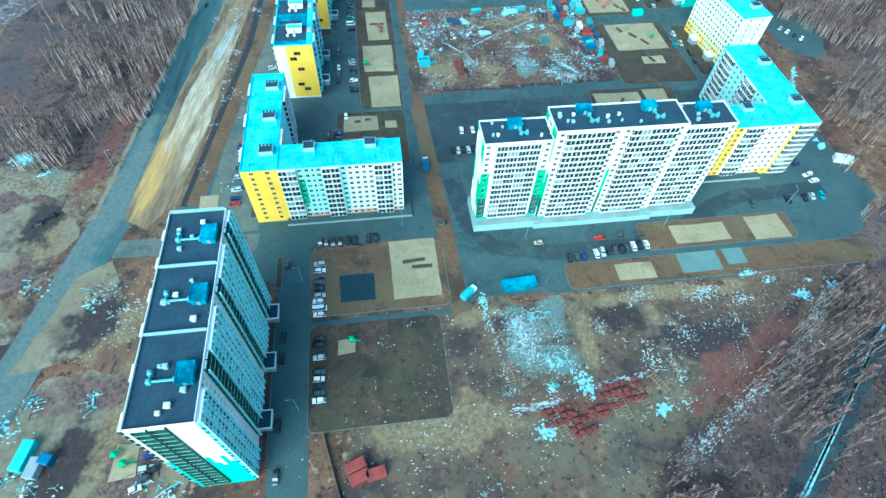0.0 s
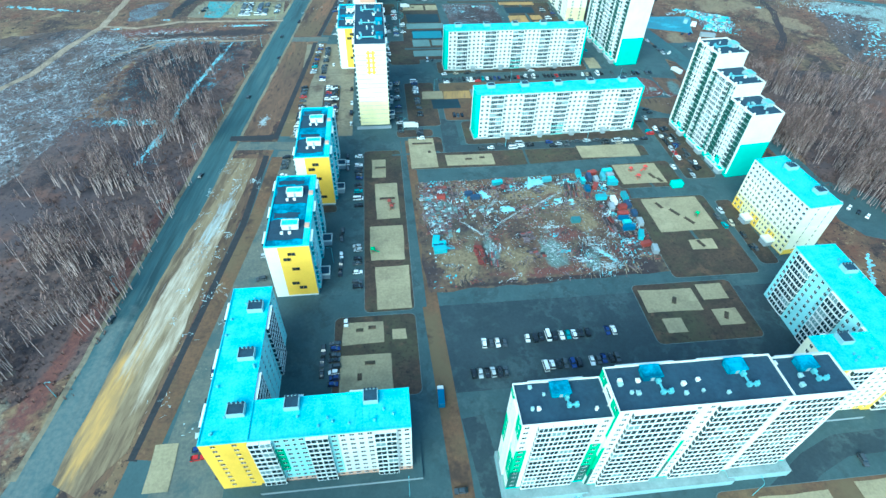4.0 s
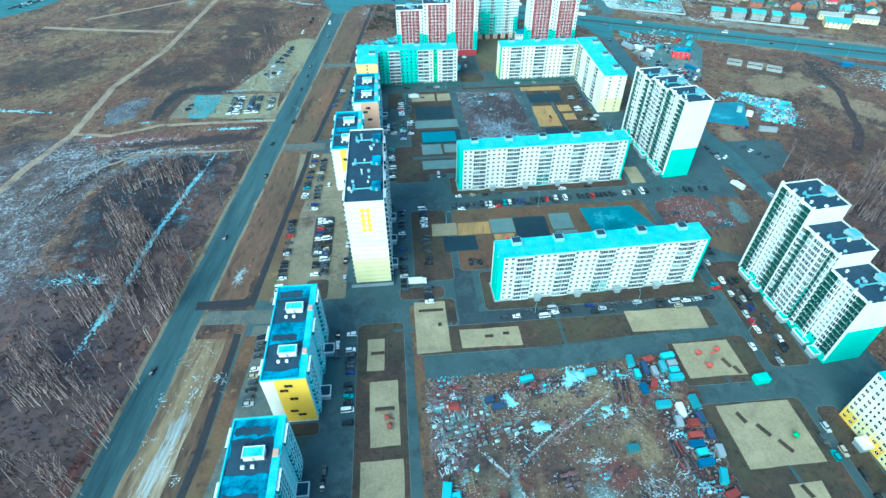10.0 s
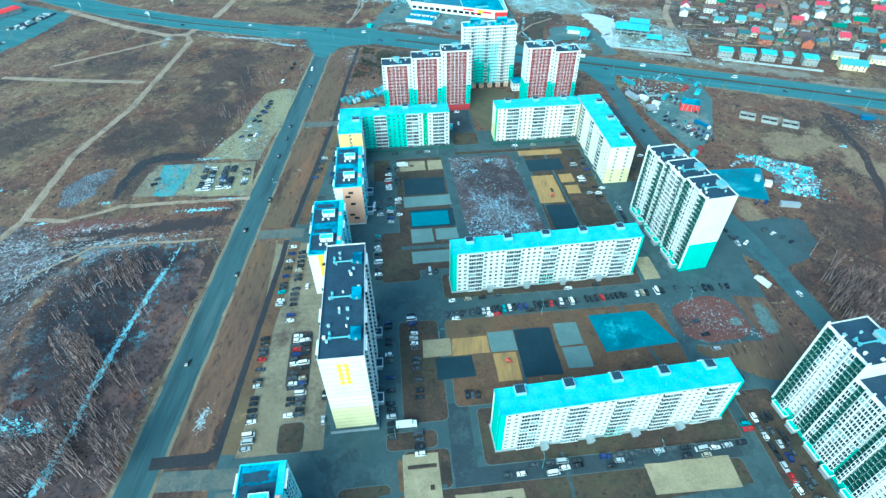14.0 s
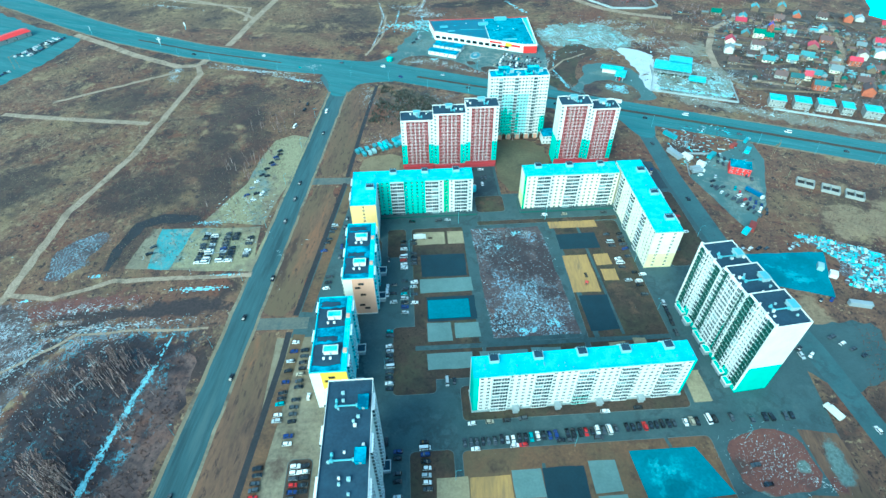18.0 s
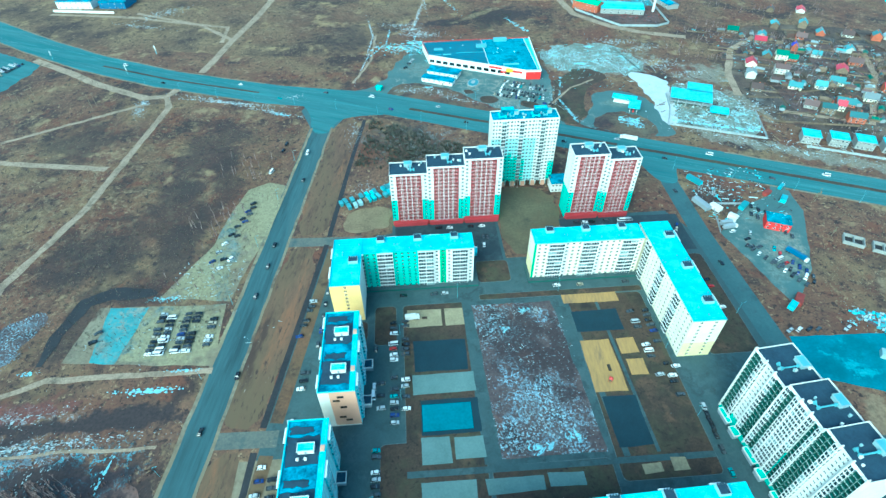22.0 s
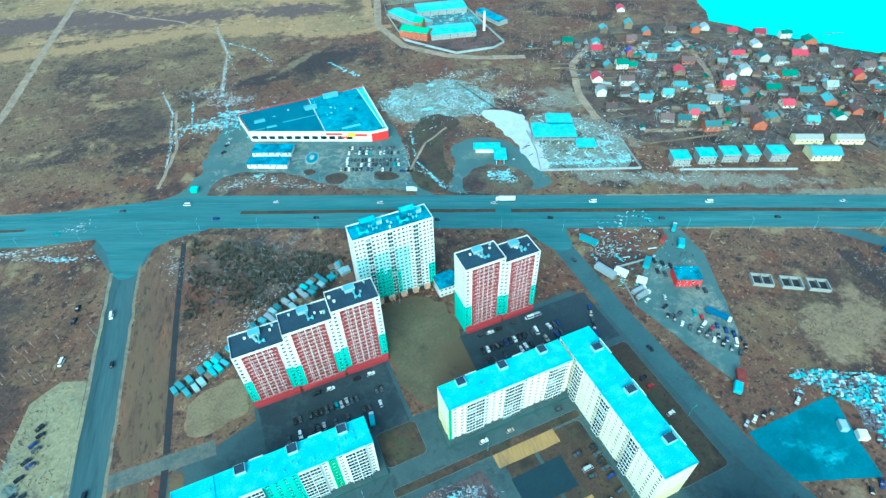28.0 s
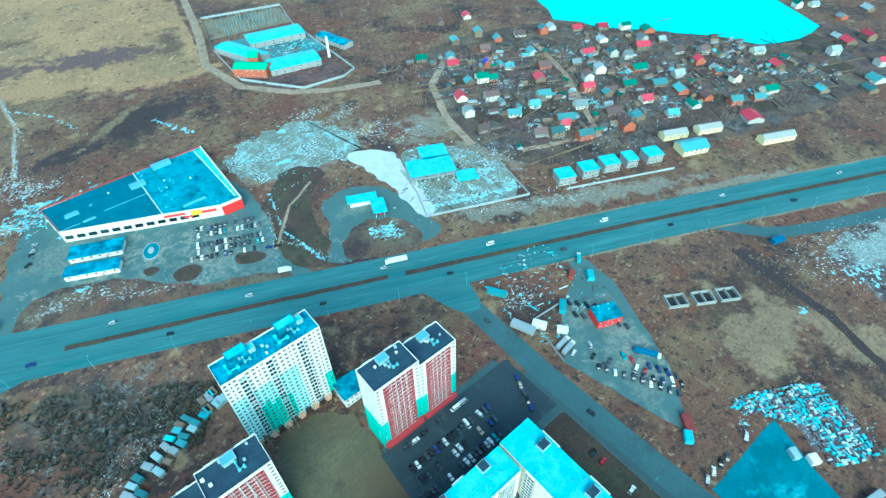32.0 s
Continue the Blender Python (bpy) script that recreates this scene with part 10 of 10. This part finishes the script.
# ---- woods ----
M_birch = mat("birch_bark", (0.46, 0.36, 0.33), (0.20, 0.15, 0.145), 0.9, 0, 0.3, 2.0, island=0.25)
M_twig = mat("bare_twigs", (0.21, 0.14, 0.125), (0.095, 0.064, 0.062), 0.95, 0, 0.3, 2.0, island=0.35)
M_bush = mat("dry_shrub", (0.165, 0.098, 0.082), (0.065, 0.042, 0.040), 0.95, 0, 0.2, 1.5, island=0.45)
M_dkbush = mat("evergreen_shrub", (0.092, 0.094, 0.074), (0.040, 0.043, 0.037), 0.95, 0, 0.2, 1.5, island=0.35)
M_reed = mat("dry_reed", (0.26, 0.23, 0.15), (0.17, 0.15, 0.10), 0.95, 0, 0.2, 1.5, island=0.3)


def bare_tree(mb, tw, x, y, h, r, sides=3, limbs=9, lean=0.06):
    """A leafless tree: tapered trunk into mb, limbs and twigs into tw."""
    lx, ly = r.gauss(0, lean) * h, r.gauss(0, lean) * h
    mb.tube((x, y, -0.1), (x + lx * 0.5, y + ly * 0.5, h * 0.55), 0.12 + h * 0.006, 0.10, sides, 0, False)
    mb.tube((x + lx * 0.5, y + ly * 0.5, h * 0.55), (x + lx, y + ly, h), 0.09, 0.02, sides, 0, False)
    for i in range(limbs):
        f = 0.35 + 0.6 * (i + r.random()) / limbs
        a = r.uniform(0, math.tau)
        L = h * 0.26 * (1.15 - f * 0.7)
        bx, by, bz = x + lx * f, y + ly * f, h * f
        ex, ey, ez = bx + math.cos(a) * L * 0.55, by + math.sin(a) * L * 0.55, bz + L * 0.9
        k = len(tw.v)
        px, py = -math.sin(a) * 0.06, math.cos(a) * 0.06
        tw.v.extend([(bx - px, by - py, bz), (bx + px, by + py, bz), (ex, ey, ez), (bx, by, bz + 0.14), (ex + px * 6, ey + py * 6, ez + L * 0.25), (ex - px * 7, ey - py * 7, ez + L * 0.1)])
        tw.f.extend([(k, k + 1, k + 2), (k + 1, k + 3, k + 2), (k, k + 2, k + 4), (k + 1, k + 2, k + 5)])
        tw.m.extend([0] * 4)


def wood(label, spots, n, seed, h=(10, 19), trunk=None, twig=None, limbs=8):
    r = random.Random(seed)
    mb, tw = Mesher(), Mesher()
    i = 0
    while i < n:
        x, y = spots(r)
        if noise.noise(Vector((x * 0.03, y * 0.03, seed))) + 0.8 * noise.noise(Vector((x * 0.11, y * 0.11, seed * 2.0))) < r.uniform(0.05, 0.5):
            i += 0.3
            continue
        bare_tree(mb, tw, x, y, r.uniform(*h), r, 3, limbs)
        i += 1
    k = len(mb.v)
    mb.v += tw.v
    mb.f += [tuple(q + k for q in f) for f in tw.f]
    mb.m += [1] * len(tw.f)
    tagged(part("bare_wood", mb, [trunk or M_birch, twig or M_twig]), label, "wood", "", "stuff")


def quad_spots(a, b, c, d):
    def f(r):
        u, v = r.random(), r.random()
        return (a[0] * (1 - u) * (1 - v) + b[0] * u * (1 - v) + c[0] * u * v + d[0] * (1 - u) * v, a[1] * (1 - u) * (1 - v) + b[1] * u * (1 - v) + c[1] * u * v + d[1] * (1 - u) * v)
    return f


def shrubs(label, spots, n, seed, m, h=(0.6, 1.8), blades=7):
    """Tufts of thin stalks, too many to count."""
    r = random.Random(seed)
    mb = Mesher()
    for _ in range(n):
        x, y = spots(r)
        if noise.noise(Vector((x * 0.06, y * 0.06, seed))) < r.uniform(-0.5, 0.15):
            continue
        hh = r.uniform(*h)
        for _ in range(blades):
            a, L = r.uniform(0, math.tau), hh * r.uniform(0.2, 0.7)
            ca, sa = math.cos(a), math.sin(a)
            w = 0.10 * hh
            mb.face([(x - sa * w, y + ca * w, 0), (x + sa * w, y - ca * w, 0), (x + ca * L, y + sa * L, hh * r.uniform(0.6, 1))])
    tagged(part("shrubs", mb, m), label, "shrubs", "", "stuff")


wood("belt of bare birches beside the road", quad_spots((-285, -262), (-228, -258), (-213, -112), (-285, -120)), 800, 1, limbs=6)
wood("belt of bare birches beside the road", quad_spots((-272, -125), (-217, -112), (-207, -50), (-262, -20)), 560, 2, limbs=6)
wood("thin bare birches beside the snow line", quad_spots((-284, -60), (-226, -70), (-212, 44), (-280, 36)), 620, 3, (6, 11))
wood("bare birch wood", quad_spots((122, -150), (175, -225), (300, -80), (142, -20)), 3000, 4)
wood("bare birch wood", quad_spots((150, -30), (300, -90), (330, -40), (190, 0)), 420, 5)
wood("bare trees on the slope", quad_spots((-22, -440), (62, -352), (150, -300), (180, -440)), 1500, 6, (7, 12))
wood("bare trees on the slope", quad_spots((84, -340), (110, -250), (170, -210), (240, -330)), 1200, 7, (8, 12))
wood("bare birches beside the marsh", quad_spots((-300, -190), (-270, -200), (-262, -110), (-300, -100)), 90, 8)
wood("bare trees in the field", quad_spots((-240, 160), (-205, 150), (-190, 300), (-230, 300)), 70, 9, (5, 9))
wood("pale poplars round the gravel lot", quad_spots((168, 150), (176, 146), (212, 200), (198, 206)), 60, 10, (8, 12), M_reed, M_reed, 12)
wood("bare trees behind the tower", quad_spots((-25, 238), (20, 238), (20, 242), (-25, 242)), 26, 11, (6, 9), None, M_reed)
wood("bare trees among the gardens", quad_spots((250, 300), (520, 200), (600, 320), (300, 520)), 1200, 12, (4, 8))
wood("bare trees beyond the works", quad_spots((240, 520), (420, 480), (480, 640), (260, 760)), 160, 13, (5, 9))
wood("birches beyond the side road", quad_spots((130, -60), (150, -70), (160, 0), (140, 0)), 60, 14)
shrubs("brown undergrowth of the birch belt", quad_spots((-288, -262), (-228, -262), (-206, 44), (-282, 40)), 5200, 21, M_bush, (0.6, 2.0))
shrubs("brown undergrowth of the birch wood", quad_spots((122, -150), (175, -228), (310, -80), (142, -10)), 3600, 22, M_bush, (0.6, 2.0))
shrubs("brown undergrowth on the slope", quad_spots((-22, -445), (62, -352), (150, -300), (200, -445)), 3600, 23, M_bush, (0.6, 1.8))
soft_patch([M_pinefloor], (0.060, 0.058, 0.048), (0.026, 0.028, 0.025), [(-80, 302, 44, 26, -28), (-95, 325, 26, 18, 0)], 0.10, 4.0, 31.0, full=0.55)
soft_patch([M_pinefloor], (0.26, 0.31, 0.31), (0.13, 0.15, 0.15), [(-80, 305, 50, 34, -28)], 0.10, 2.4, 32.0, 0.022, 0.16)
shrubs("dark young pines behind the towers", quad_spots((-128, 276), (-45, 262), (-24, 290), (-116, 352)), 2500, 24, M_dkbush, (1.0, 3.2), 11)
shrubs("dry grass on the western field", quad_spots((-420, 100), (-195, 110), (-175, 360), (-400, 460)), 11000, 25, M_bush, (0.4, 1.4), 4)
shrubs("straw-coloured grass on the western field", quad_spots((-430, 100), (-195, 110), (-175, 360), (-420, 480)), 9000, 35, M_reed, (0.3, 0.9), 4)
shrubs("dark scrub on the western field", quad_spots((-330, 120), (-200, 100), (-180, 330), (-300, 380)), 3500, 36, M_dkbush, (0.5, 1.5), 5)
shrubs("dry grass beside the marsh", quad_spots((-420, -160), (-290, -150), (-262, 100), (-420, 90)), 6000, 37, M_bush, (0.4, 1.4), 4)
shrubs("dry scrub on the northern field", quad_spots((-200, 480), (-60, 430), (-90, 700), (-400, 700)), 5000, 38, M_bush, (0.4, 1.5), 4)
shrubs("dry scrub east of the side road", quad_spots((130, -20), (200, 0), (330, 60), (200, 140)), 5000, 39, M_bush, (0.4, 1.5), 4)
shrubs("dry scrub on the dump", quad_spots((-90, -350), (80, -350), (20, -420), (-130, -440)), 3000, 40, M_bush, (0.3, 1.0), 4)
shrubs("dry grass on the northern field", quad_spots((-420, 560), (-60, 520), (140, 700), (-300, 900)), 4000, 26, M_bush, (0.3, 1.2), 4)
shrubs("dry reed on the eastern field", quad_spots((150, 110), (230, 60), (320, 140), (210, 210)), 3000, 27, M_reed, (0.3, 1.1), 4)
shrubs("undergrowth beside the hall", quad_spots((-60, 530), (30, 545), (60, 620), (-20, 610)), 1400, 28, M_dkbush, (0.6, 1.6), 6)

wood("bare orchard trees and hedges by the village", quad_spots((240, 420), (300, 520), (260, 560), (180, 470)), 150, 15, (3, 6))
shrubs("dark hedges among the gardens", quad_spots((246, 306), (560, 190), (640, 330), (300, 535)), 2200, 41, M_dkbush, (0.8, 2.2), 8)
shrubs("brown scrub round the works", quad_spots((120, 560), (330, 480), (380, 700), (260, 760)), 2600, 42, M_bush, (0.5, 1.8), 5)
shrubs("brown scrub behind the hall", quad_spots((-40, 540), (110, 520), (110, 640), (-60, 660)), 3200, 43, M_bush, (0.4, 1.4), 5)

wood("bare trees on the slope above the dump", quad_spots((-60, -440), (-30, -408), (62, -348), (70, -440)), 420, 16, (7, 12))
shrubs("rusty undergrowth above the dump", quad_spots((-66, -445), (-36, -410), (66, -345), (80, -445)), 3400, 44, M_bush, (0.6, 1.9), 6)
